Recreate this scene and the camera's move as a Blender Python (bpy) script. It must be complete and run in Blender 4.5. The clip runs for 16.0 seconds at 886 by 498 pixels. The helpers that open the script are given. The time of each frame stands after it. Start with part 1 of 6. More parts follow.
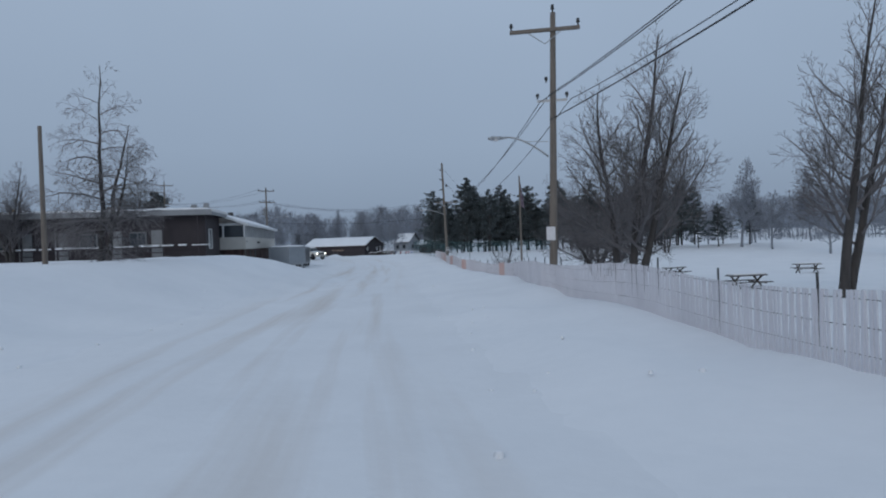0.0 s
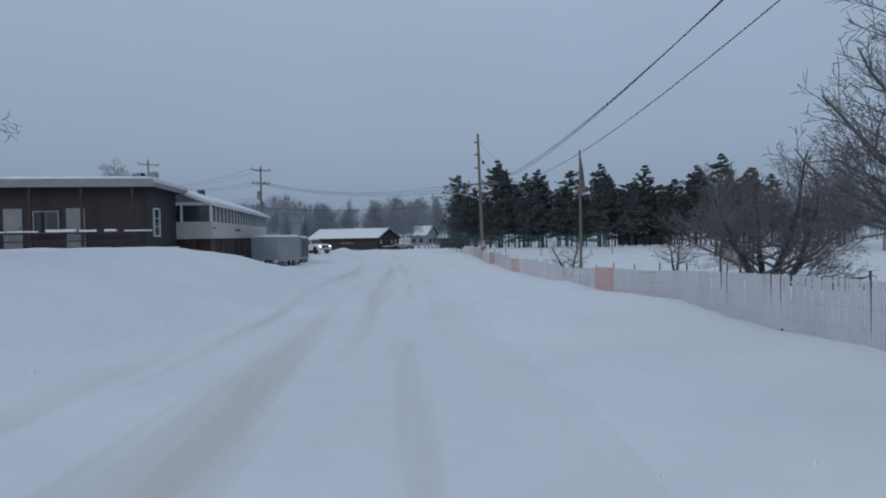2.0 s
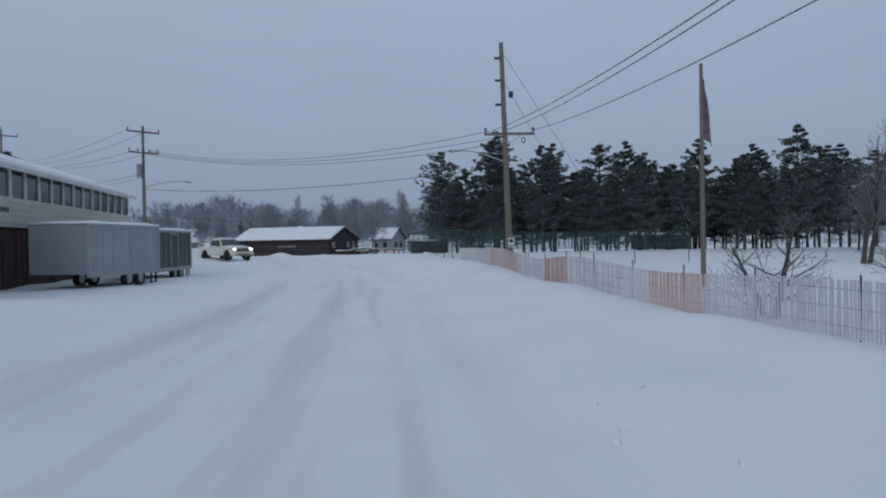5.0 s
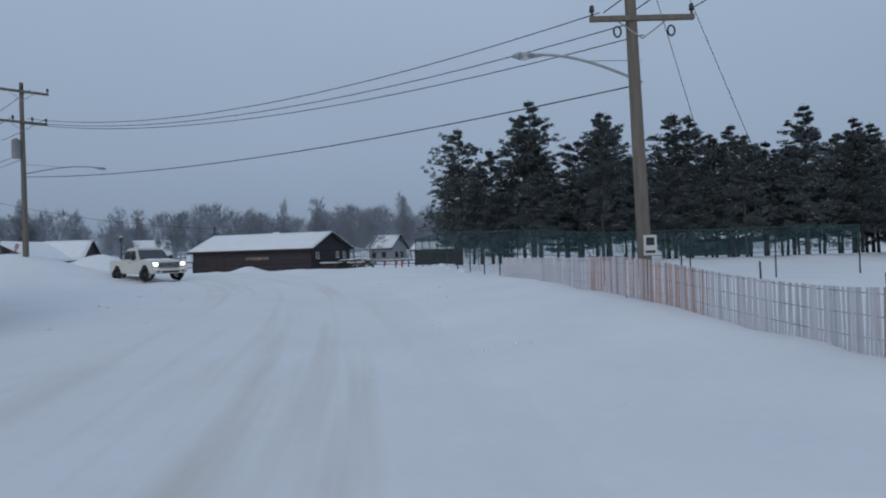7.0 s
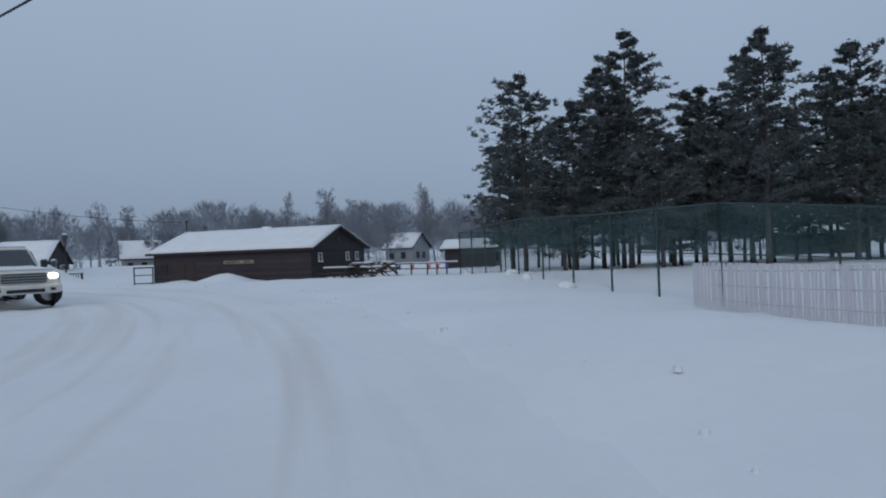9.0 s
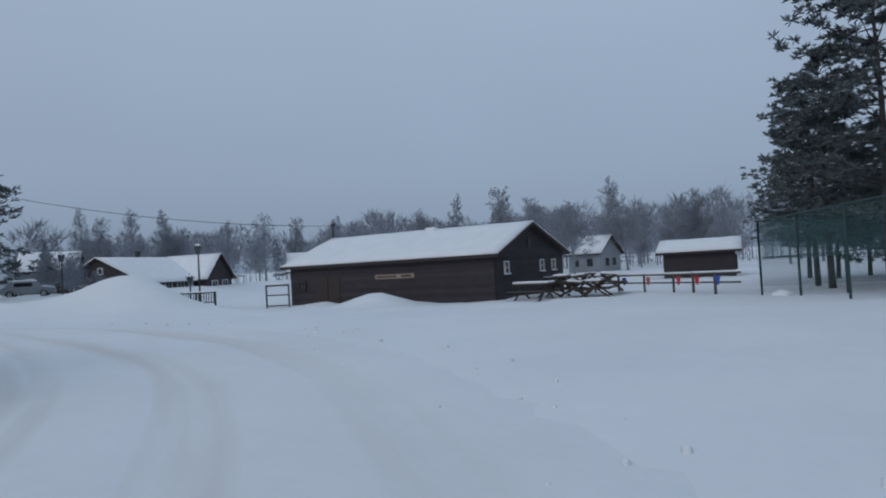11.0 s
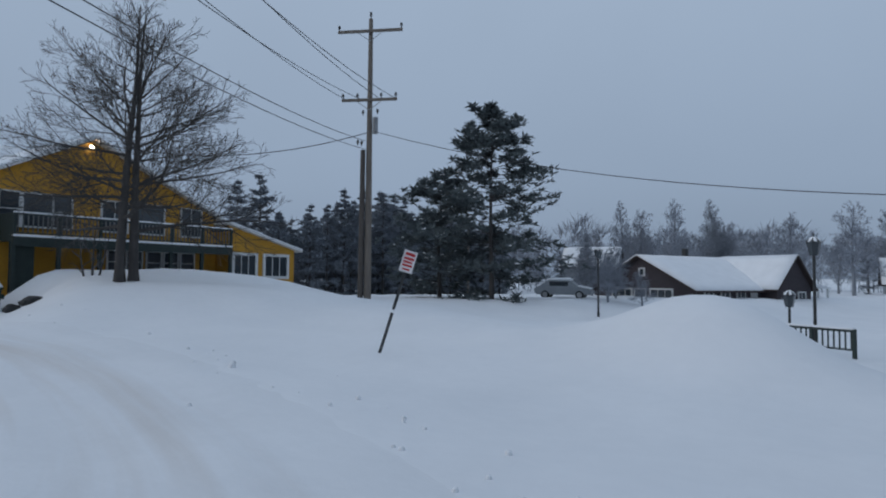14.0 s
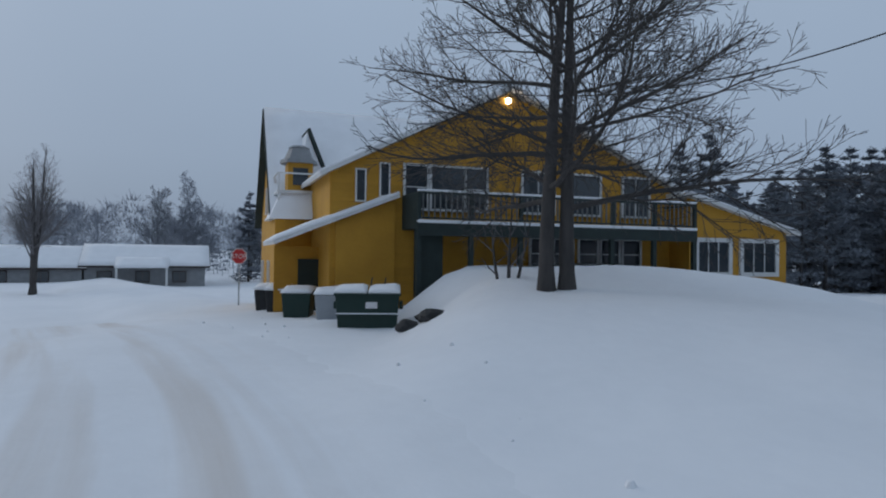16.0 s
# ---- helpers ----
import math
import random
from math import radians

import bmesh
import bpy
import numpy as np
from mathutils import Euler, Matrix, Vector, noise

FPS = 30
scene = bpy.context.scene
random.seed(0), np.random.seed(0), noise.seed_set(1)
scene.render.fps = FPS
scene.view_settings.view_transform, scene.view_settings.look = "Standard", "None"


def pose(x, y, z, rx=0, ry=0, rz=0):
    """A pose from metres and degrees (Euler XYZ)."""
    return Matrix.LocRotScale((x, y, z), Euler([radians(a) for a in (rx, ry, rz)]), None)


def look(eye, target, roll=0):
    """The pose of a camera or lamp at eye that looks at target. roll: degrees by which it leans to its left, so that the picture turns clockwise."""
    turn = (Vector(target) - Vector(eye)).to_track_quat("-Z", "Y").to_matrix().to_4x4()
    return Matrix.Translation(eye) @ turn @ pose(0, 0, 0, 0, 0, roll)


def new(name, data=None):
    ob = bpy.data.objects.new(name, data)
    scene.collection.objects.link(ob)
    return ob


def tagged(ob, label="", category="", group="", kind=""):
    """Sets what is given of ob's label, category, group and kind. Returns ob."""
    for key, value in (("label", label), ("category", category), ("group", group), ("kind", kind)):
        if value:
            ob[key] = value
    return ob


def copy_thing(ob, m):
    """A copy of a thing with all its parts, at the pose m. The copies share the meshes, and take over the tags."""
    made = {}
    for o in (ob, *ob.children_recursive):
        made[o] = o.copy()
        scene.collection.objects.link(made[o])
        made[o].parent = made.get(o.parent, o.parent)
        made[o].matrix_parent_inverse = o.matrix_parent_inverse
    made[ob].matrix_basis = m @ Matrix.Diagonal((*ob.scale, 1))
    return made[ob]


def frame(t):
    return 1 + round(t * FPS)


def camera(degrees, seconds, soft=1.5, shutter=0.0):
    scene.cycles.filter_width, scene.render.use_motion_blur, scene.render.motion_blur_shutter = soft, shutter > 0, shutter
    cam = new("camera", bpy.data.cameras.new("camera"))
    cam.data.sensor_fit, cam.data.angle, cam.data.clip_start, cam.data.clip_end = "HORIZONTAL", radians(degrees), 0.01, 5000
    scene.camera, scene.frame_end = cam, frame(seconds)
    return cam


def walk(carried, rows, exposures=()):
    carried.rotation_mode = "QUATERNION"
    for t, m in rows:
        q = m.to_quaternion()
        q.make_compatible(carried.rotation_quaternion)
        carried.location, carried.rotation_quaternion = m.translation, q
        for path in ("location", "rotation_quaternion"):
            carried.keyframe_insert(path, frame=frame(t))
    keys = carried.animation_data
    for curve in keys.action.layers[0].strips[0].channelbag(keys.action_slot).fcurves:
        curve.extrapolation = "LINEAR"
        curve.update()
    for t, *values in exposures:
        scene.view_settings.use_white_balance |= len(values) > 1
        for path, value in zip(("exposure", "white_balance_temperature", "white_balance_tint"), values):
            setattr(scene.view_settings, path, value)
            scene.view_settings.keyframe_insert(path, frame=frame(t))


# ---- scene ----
# Camera: seconds, place, then yaw, pitch and roll in degrees
cam = camera(68.5, 16.0, soft=2.0)
PATH = [
    (0, 0.45, -0.97, 1.79, 3.47, -0.77, -1.99),
    (0.5, -0.24, 3.06, 1.64, 3.82, -0.68, -1.71),
    (1, -1.03, 7.12, 1.50, 4.08, -0.95, -1.22),
    (1.5, -1.87, 11.25, 1.52, 4.48, -1.75, -0.86),
    (2, -2.58, 15.82, 1.56, 4.63, -1.20, -0.98),
    (2.5, -3.17, 20.57, 1.58, 4.02, -1.21, -1.31),
    (3, -3.86, 25.16, 1.49, 3.39, -1.05, -1.36),
    (3.5, -4.50, 29.81, 1.29, 2.82, -0.63, -1.07),
    (4, -5.17, 34.43, 1.12, 2.28, -0.30, -0.87),
    (4.5, -5.95, 38.94, 0.95, 1.55, -0.76, -0.86),
    (5, -6.64, 43.37, 0.77, 1.09, -0.62, -0.96),
    (5.5, -7.17, 47.81, 0.65, 1.02, -0.43, -1.09),
    (6, -7.61, 52.33, 0.65, 1.13, -0.28, -1.19),
    (6.5, -8.05, 56.82, 0.72, 1.17, 0.19, -1.07),
    (7, -8.57, 61.00, 0.69, 0.97, 0.19, -1.77),
    (7.5, -9.24, 65.13, 0.64, 0.44, 0.40, -2.17),
    (8, -9.89, 69.61, 0.62, 0.46, 0.34, -1.55),
    (8.5, -10.53, 73.78, 0.65, 1.02, 0.14, -1.97),
    (9, -11.24, 77.53, 0.73, 2.20, 0.23, -2.11),
    (9.5, -12.04, 81.12, 0.84, 4.46, 0.35, -2.29),
    (10, -12.95, 84.73, 0.90, 7.98, 0.45, -2.43),
    (10.5, -14.04, 88.24, 0.90, 12.23, 0.53, -2.43),
    (11, -15.37, 91.38, 0.85, 16.66, 1.60, -3.19),
    (11.5, -16.90, 94.56, 0.93, 23.31, 2.55, -2.98),
    (12, -18.91, 97.43, 1.14, 30.30, 2.72, -2.20),
    (12.5, -20.91, 99.73, 1.26, 37.56, 2.24, -1.12),
    (13, -23.07, 101.53, 1.37, 44.87, 2.37, -0.36),
    (13.5, -25.98, 103.22, 1.55, 52.86, 2.62, 0.20),
    (14, -28.79, 104.39, 1.64, 61.05, 2.64, 0.51),
    (14.5, -31.84, 105.25, 1.77, 69.59, 2.58, 0.53),
    (15, -34.82, 105.49, 2.03, 78.12, 2.08, 0.72),
    (15.5, -37.89, 105.35, 2.15, 87.39, 1.26, 0.63),
    (16, -41.15, 104.88, 2.19, 96.28, 0.73, 0.67),
]


def aimed(x, y, z, yaw, pitch, roll):
    a, p = radians(yaw), radians(pitch)
    ahead = Vector((-math.sin(a) * math.cos(p), math.cos(a) * math.cos(p), math.sin(p)))
    eye = Vector((x, y, z))
    return look(eye, eye + 2 * ahead, roll)


walk(cam, [(t, aimed(*p)) for t, *p in PATH])
scene.view_settings.exposure = -0.12

# World: an even overcast winter sky
SUN_EL, SUN_ROT = radians(24), radians(200)
world = bpy.data.worlds.new("overcast")
scene.world = world
world.use_nodes = True
wn, wl = world.node_tree.nodes, world.node_tree.links
wn.clear()
w_out = wn.new("ShaderNodeOutputWorld")
w_bg = wn.new("ShaderNodeBackground")
w_sky = wn.new("ShaderNodeTexSky")
w_sky.sky_type, w_sky.sun_disc = "NISHITA", False
w_sky.sun_elevation, w_sky.sun_rotation = SUN_EL, SUN_ROT
w_sky.air_density, w_sky.dust_density, w_sky.ozone_density = 1.0, 4.0, 2.0
w_tc = wn.new("ShaderNodeTexCoord")
w_sep = wn.new("ShaderNodeSeparateXYZ")
w_ramp = wn.new("ShaderNodeValToRGB")
w_ramp.color_ramp.elements[0].position, w_ramp.color_ramp.elements[0].color = 0.0, (1.98, 2.60, 3.56, 1)
w_ramp.color_ramp.elements[1].position, w_ramp.color_ramp.elements[1].color = 0.5, (3.25, 4.10, 5.30, 1)
mid = w_ramp.color_ramp.elements.new(0.14)
mid.color = (2.55, 3.28, 4.38, 1)
w_cloud = wn.new("ShaderNodeTexNoise")
w_cloud.inputs["Scale"].default_value, w_cloud.inputs["Detail"].default_value = 1.6, 4
w_cmap = wn.new("ShaderNodeMapRange")
w_cmap.inputs["To Min"].default_value, w_cmap.inputs["To Max"].default_value = 0.90, 1.10
w_mul = wn.new("ShaderNodeMix")
w_mul.data_type, w_mul.blend_type = "RGBA", "MULTIPLY"
w_mul.inputs["Factor"].default_value = 1
w_mix = wn.new("ShaderNodeMix")
w_mix.data_type = "RGBA"
w_mix.inputs["Factor"].default_value = 0.96
wl.new(w_tc.outputs["Generated"], w_sep.inputs[0])
wl.new(w_sep.outputs["Z"], w_ramp.inputs["Fac"])
wl.new(w_tc.outputs["Generated"], w_cloud.inputs["Vector"])
wl.new(w_cloud.outputs["Fac"], w_cmap.inputs["Value"])
wl.new(w_ramp.outputs["Color"], w_mul.inputs["A"])
wl.new(w_cmap.outputs["Result"], w_mul.inputs["B"])
wl.new(w_sky.outputs[0], w_mix.inputs["A"])
wl.new(w_mul.outputs["Result"], w_mix.inputs["B"])
wl.new(w_mix.outputs["Result"], w_bg.inputs["Color"])
w_bg.inputs["Strength"].default_value = 0.12
wl.new(w_bg.outputs[0], w_out.inputs[0])
sun_data = bpy.data.lights.new("sun", "SUN")
sun_data.energy, sun_data.angle, sun_data.color = 0.5, radians(30), (1.0, 0.96, 0.92)
sun = new("sun", sun_data)
sun.matrix_world = look((0, 0, 60), (math.sin(SUN_ROT) * -60, math.cos(SUN_ROT) * -60, 60 - 60 * math.tan(SUN_EL)))


# ---- materials ----
def material(name, colour, rough=0.8, second=None, scale=3.0, bump=0.0, bump_scale=30.0, metal=0.0, stretch=(1, 1, 1), contrast=0.5, sss=0.0, vary=0.0, spec=0.4):
    m = bpy.data.materials.new(name)
    m.use_nodes = True
    n, l = m.node_tree.nodes, m.node_tree.links
    b = n["Principled BSDF"]
    b.inputs["Roughness"].default_value, b.inputs["Metallic"].default_value = rough, metal
    b.inputs["Specular IOR Level"].default_value = spec
    tc, mp = n.new("ShaderNodeTexCoord"), n.new("ShaderNodeMapping")
    mp.inputs["Scale"].default_value = stretch
    l.new(tc.outputs["Object"], mp.inputs["Vector"])
    big, fine, add = n.new("ShaderNodeTexNoise"), n.new("ShaderNodeTexNoise"), n.new("ShaderNodeMath")
    big.inputs["Scale"].default_value, big.inputs["Detail"].default_value = scale, 5
    fine.inputs["Scale"].default_value, fine.inputs["Detail"].default_value = scale * 9, 3
    add.operation = "MULTIPLY_ADD"
    add.inputs[1].default_value = 0.35
    l.new(mp.outputs[0], big.inputs["Vector"]), l.new(mp.outputs[0], fine.inputs["Vector"])
    l.new(fine.outputs["Fac"], add.inputs[0]), l.new(big.outputs["Fac"], add.inputs[2])
    rng = n.new("ShaderNodeMapRange")
    rng.inputs["From Min"].default_value, rng.inputs["From Max"].default_value = 0.68 - contrast / 2, 0.68 + contrast / 2
    l.new(add.outputs[0], rng.inputs["Value"])
    mix = n.new("ShaderNodeMix")
    mix.data_type = "RGBA"
    mix.inputs["A"].default_value = (*colour, 1)
    mix.inputs["B"].default_value = (*(second or [c * 0.75 for c in colour]), 1)
    l.new(rng.outputs["Result"], mix.inputs["Factor"])
    last = mix.outputs["Result"]
    if vary:
        info, hsv, vr = n.new("ShaderNodeObjectInfo"), n.new("ShaderNodeHueSaturation"), n.new("ShaderNodeMapRange")
        vr.inputs["To Min"].default_value, vr.inputs["To Max"].default_value = 1 - vary, 1 + vary
        l.new(info.outputs["Random"], vr.inputs["Value"])
        l.new(vr.outputs["Result"], hsv.inputs["Value"])
        l.new(last, hsv.inputs["Color"])
        last = hsv.outputs["Color"]
    l.new(last, b.inputs["Base Color"])
    if bump:
        bn, bt = n.new("ShaderNodeBump"), n.new("ShaderNodeTexNoise")
        bt.inputs["Scale"].default_value, bt.inputs["Detail"].default_value = bump_scale, 4
        bn.inputs["Strength"].default_value, bn.inputs["Distance"].default_value = bump, 0.05
        l.new(mp.outputs[0], bt.inputs["Vector"]), l.new(bt.outputs["Fac"], bn.inputs["Height"])
        l.new(bn.outputs[0], b.inputs["Normal"])
    if sss:
        b.inputs["Subsurface Weight"].default_value = sss
    return m


def glow(name, colour, strength):
    m = bpy.data.materials.new(name)
    m.use_nodes = True
    b = m.node_tree.nodes["Principled BSDF"]
    b.inputs["Base Color"].default_value = (*colour, 1)
    b.inputs["Emission Color"].default_value, b.inputs["Emission Strength"].default_value = (*colour, 1), strength
    return m


SNOW = material("snow", (0.84, 0.85, 0.87), 0.75, (0.76, 0.775, 0.80), 0.35, 0.35, 2.2, contrast=0.6)
PACKED = material("packed_snow", (0.83, 0.84, 0.86), 0.75, (0.755, 0.765, 0.785), 0.35, 0.3, 3.5, contrast=0.6)
SNOWCAP = material("snow_cap", (0.86, 0.87, 0.89), 0.75, (0.79, 0.80, 0.82), 1.2, 0.3, 5.0)
POLE_WOOD = material("weathered_pole_wood", (0.21, 0.18, 0.15), 0.85, (0.13, 0.11, 0.095), 2.0, 0.3, 14, stretch=(6, 6, 0.6))
OLD_WOOD = material("dark_pole_wood", (0.10, 0.085, 0.075), 0.85, None, 2.0, 0.3, 14, stretch=(6, 6, 0.6))
GALV = material("galvanised_steel", (0.42, 0.43, 0.44), 0.5, (0.33, 0.34, 0.35), 4, metal=0.6)
DARK_METAL = material("dark_metal", (0.035, 0.037, 0.04), 0.55, (0.06, 0.06, 0.06), 5, metal=0.4)
BLACK = material("black_rubber", (0.018, 0.018, 0.02), 0.7, (0.03, 0.03, 0.03), 6)
BARN_BROWN = material("dark_brown_boards", (0.053, 0.043, 0.048), 0.8, (0.038, 0.032, 0.037), 1.6, 0.25, 20, stretch=(1, 1, 3), vary=0.18)
TRIM_BROWN = material("brown_trim", (0.05, 0.035, 0.032), 0.7, None, 3)
MOTEL_BROWN = material("motel_brown_wall", (0.05, 0.041, 0.045), 0.8, (0.038, 0.032, 0.036), 1.2, 0.2, 16, vary=0.1)
BASE_BROWN = material("weathered_red_brown_boards", (0.085, 0.045, 0.038), 0.85, (0.04, 0.025, 0.024), 1.5, 0.3, 16, stretch=(3, 3, 0.5), vary=0.3)
WHITE_PAINT = material("white_paint", (0.72, 0.72, 0.71), 0.6, (0.60, 0.60, 0.59), 2.5, 0.1, 30)
CREAM = material("cream_siding", (0.56, 0.53, 0.48), 0.7, (0.48, 0.46, 0.42), 1.5, 0.1, 20)
GREY_DOOR = material("grey_door_paint", (0.27, 0.28, 0.29), 0.6, None, 2)
GREY_PANEL = material("grey_trailer_skin", (0.33, 0.35, 0.37), 0.5, (0.27, 0.29, 0.31), 1.2, 0.05, 10)
DARK_PANEL = material("black_trailer_skin", (0.03, 0.031, 0.034), 0.4, (0.045, 0.045, 0.05), 1.5)
YELLOW = material("mustard_yellow_siding", (0.58, 0.30, 0.035), 0.75, (0.47, 0.235, 0.028), 1.0, 0.12, 18, vary=0.06)
GREEN = material("dark_green_stain", (0.03, 0.045, 0.042), 0.7, (0.022, 0.033, 0.031), 2.0, 0.15, 20)
BIN_GREEN = material("dark_green_steel", (0.012, 0.035, 0.028), 0.55, (0.02, 0.04, 0.034), 2.5, metal=0.2)
GLASS = material("window_glass", (0.028, 0.036, 0.044), 0.08, (0.04, 0.05, 0.058), 0.6, spec=0.8)
BARK = material("dark_bark", (0.082, 0.074, 0.070), 0.9, (0.045, 0.042, 0.041), 3, 0.5, 14, stretch=(2, 2, 0.5))
TWIG = material("grey_twigs", (0.17, 0.16, 0.163), 0.9, (0.13, 0.123, 0.127), 2)
NEEDLE = material("pine_needles", (0.086, 0.102, 0.106), 0.85, (0.115, 0.134, 0.136), 0.9, contrast=0.45, vary=0.22, spec=0.15)
# far trees: distance haze is put into these paler base colours
HAZED_TWIG = material("hazed_far_twigs", (0.285, 0.305, 0.34), 0.95, (0.235, 0.25, 0.285), 0.06, vary=0.15, spec=0.1)
HAZED_BARK = material("hazed_bark", (0.25, 0.265, 0.295), 0.95, (0.20, 0.215, 0.24), 0.4, spec=0.1)
HAZED_PINE = material("hazed_far_pine", (0.185, 0.21, 0.245), 0.95, (0.24, 0.262, 0.295), 0.2, vary=0.15, spec=0.1)
ORANGE = material("faded_orange_slats", (0.47, 0.31, 0.28), 0.8, (0.54, 0.43, 0.42), 0.9, vary=0.2)
PALE_SLAT = material("pale_weathered_slats", (0.595, 0.588, 0.62), 0.85, (0.51, 0.505, 0.54), 1.0, vary=0.12)
FENCE_GREEN = material("green_fence_post", (0.03, 0.06, 0.06), 0.6, None, 3)
SIGN_WHITE = material("white_sign_face", (0.74, 0.72, 0.72), 0.5, None, 3)
SIGN_RED = material("red_sign_paint", (0.50, 0.03, 0.035), 0.45, (0.42, 0.03, 0.03), 3)
PLAQUE = material("tan_sign_board", (0.40, 0.31, 0.24), 0.7, None, 4)
TRUCK_WHITE = material("cream_white_car_paint", (0.70, 0.67, 0.60), 0.3, (0.62, 0.60, 0.55), 1.0)
CHROME = material("dull_chrome", (0.45, 0.45, 0.45), 0.3, None, 4, metal=0.9)
CABLE = material("black_cable", (0.03, 0.03, 0.033), 0.7, None, 2)
FLAG = material("faded_flag_cloth", (0.10, 0.07, 0.10), 0.85, (0.22, 0.18, 0.21), 1.4, stretch=(1, 1, 2.5))
PICKET = material("weathered_balusters", (0.10, 0.11, 0.105), 0.8, (0.22, 0.22, 0.22), 2.5)
HEADLIGHT = glow("lit_headlight", (1.0, 0.95, 0.82), 4.0)
PORCH_LIGHT = glow("lit_porch_lamp", (1.0, 0.95, 0.85), 14.0)


# ---- mesh helpers ----
def link(name, bm, mat, smooth=False):
    me = bpy.data.meshes.new(name)
    bm.normal_update()
    bm.to_mesh(me)
    bm.free()
    for m in (mat if isinstance(mat, (list, tuple)) else [mat]):
        me.materials.append(m)
    if smooth:
        for p in me.polygons:
            p.use_smooth = True
    return me


def part(name, bm, mat, parent, label="", smooth=False):
    ob = new(name, link(name, bm, mat, smooth))
    ob.parent = parent
    return tagged(ob, label) if label else ob


def raw(name, verts, faces, mat, parent=None, smooth=False):
    me = bpy.data.meshes.new(name)
    me.from_pydata(verts, [], faces)
    me.materials.append(mat)
    if smooth:
        for p in me.polygons:
            p.use_smooth = True
    ob = new(name, me)
    ob.parent = parent
    return ob


def thing(name, m, label, category, group="", kind=""):
    ob = new(name)
    ob.matrix_world = m
    ob.empty_display_size = 0.2
    return tagged(ob, label, category, group, kind)


def box(bm, x0, x1, y0, y1, z0, z1, bevel=0.0):
    r = bmesh.ops.create_cube(bm, size=1.0)
    vs = r["verts"]
    for v in vs:
        v.co = Vector((x0 + (v.co.x + 0.5) * (x1 - x0), y0 + (v.co.y + 0.5) * (y1 - y0), z0 + (v.co.z + 0.5) * (z1 - z0)))
    if bevel:
        es = list({e for v in vs for e in v.link_edges})
        bmesh.ops.bevel(bm, geom=es, offset=bevel, segments=1, affect="EDGES")


def boxes(*dims, bevel=0.0):
    bm = bmesh.new()
    for d in dims:
        box(bm, *d, bevel=bevel)
    return bm


def rod(bm, a, b, r0, r1=None, sides=8, caps=True):
    a, b = Vector(a), Vector(b)
    r1 = r0 if r1 is None else r1
    d = (b - a).normalized()
    u = d.orthogonal().normalized()
    w = d.cross(u)
    rings = []
    for p, r in ((a, r0), (b, r1)):
        rings.append([bm.verts.new(p + (u * math.cos(k * math.tau / sides) + w * math.sin(k * math.tau / sides)) * r) for k in range(sides)])
    for k in range(sides):
        j = (k + 1) % sides
        bm.faces.new((rings[0][k], rings[0][j], rings[1][j], rings[1][k]))
    if caps:
        bm.faces.new(rings[0][::-1]), bm.faces.new(rings[1])


def rods(*items, sides=8):
    bm = bmesh.new()
    for it in items:
        rod(bm, *it, sides=sides)
    return bm


def tube(bm, pts, radii, sides=8, caps=True):
    """One bent tube through the points."""
    pts = [Vector(p) for p in pts]
    rings, u = [], None
    for k, p in enumerate(pts):
        d = (pts[min(k + 1, len(pts) - 1)] - pts[max(k - 1, 0)]).normalized()
        u = d.orthogonal().normalized() if u is None else (u - d * u.dot(d)).normalized()
        w = d.cross(u)
        r = radii[k] if isinstance(radii, (list, tuple)) else radii
        rings.append([bm.verts.new(p + (u * math.cos(a * math.tau / sides) + w * math.sin(a * math.tau / sides)) * r) for a in range(sides)])
    for q, s in zip(rings[:-1], rings[1:]):
        for a in range(sides):
            bm.faces.new((q[a], q[(a + 1) % sides], s[(a + 1) % sides], s[a]))
    if caps:
        bm.faces.new(rings[0][::-1]), bm.faces.new(rings[-1])


def prism(bm, outline, y0, y1, plane="xz"):
    def at(p, d):
        return Vector((p[0], d, p[1])) if plane == "xz" else (Vector((d, p[0], p[1])) if plane == "yz" else Vector((p[0], p[1], d)))
    a = [bm.verts.new(at(p, y0)) for p in outline]
    b = [bm.verts.new(at(p, y1)) for p in outline]
    n = len(outline)
    for k in range(n):
        bm.faces.new((a[k], a[(k + 1) % n], b[(k + 1) % n], b[k]))
    bm.faces.new(a[::-1]), bm.faces.new(b)
    bmesh.ops.recalc_face_normals(bm, faces=bm.faces[:])


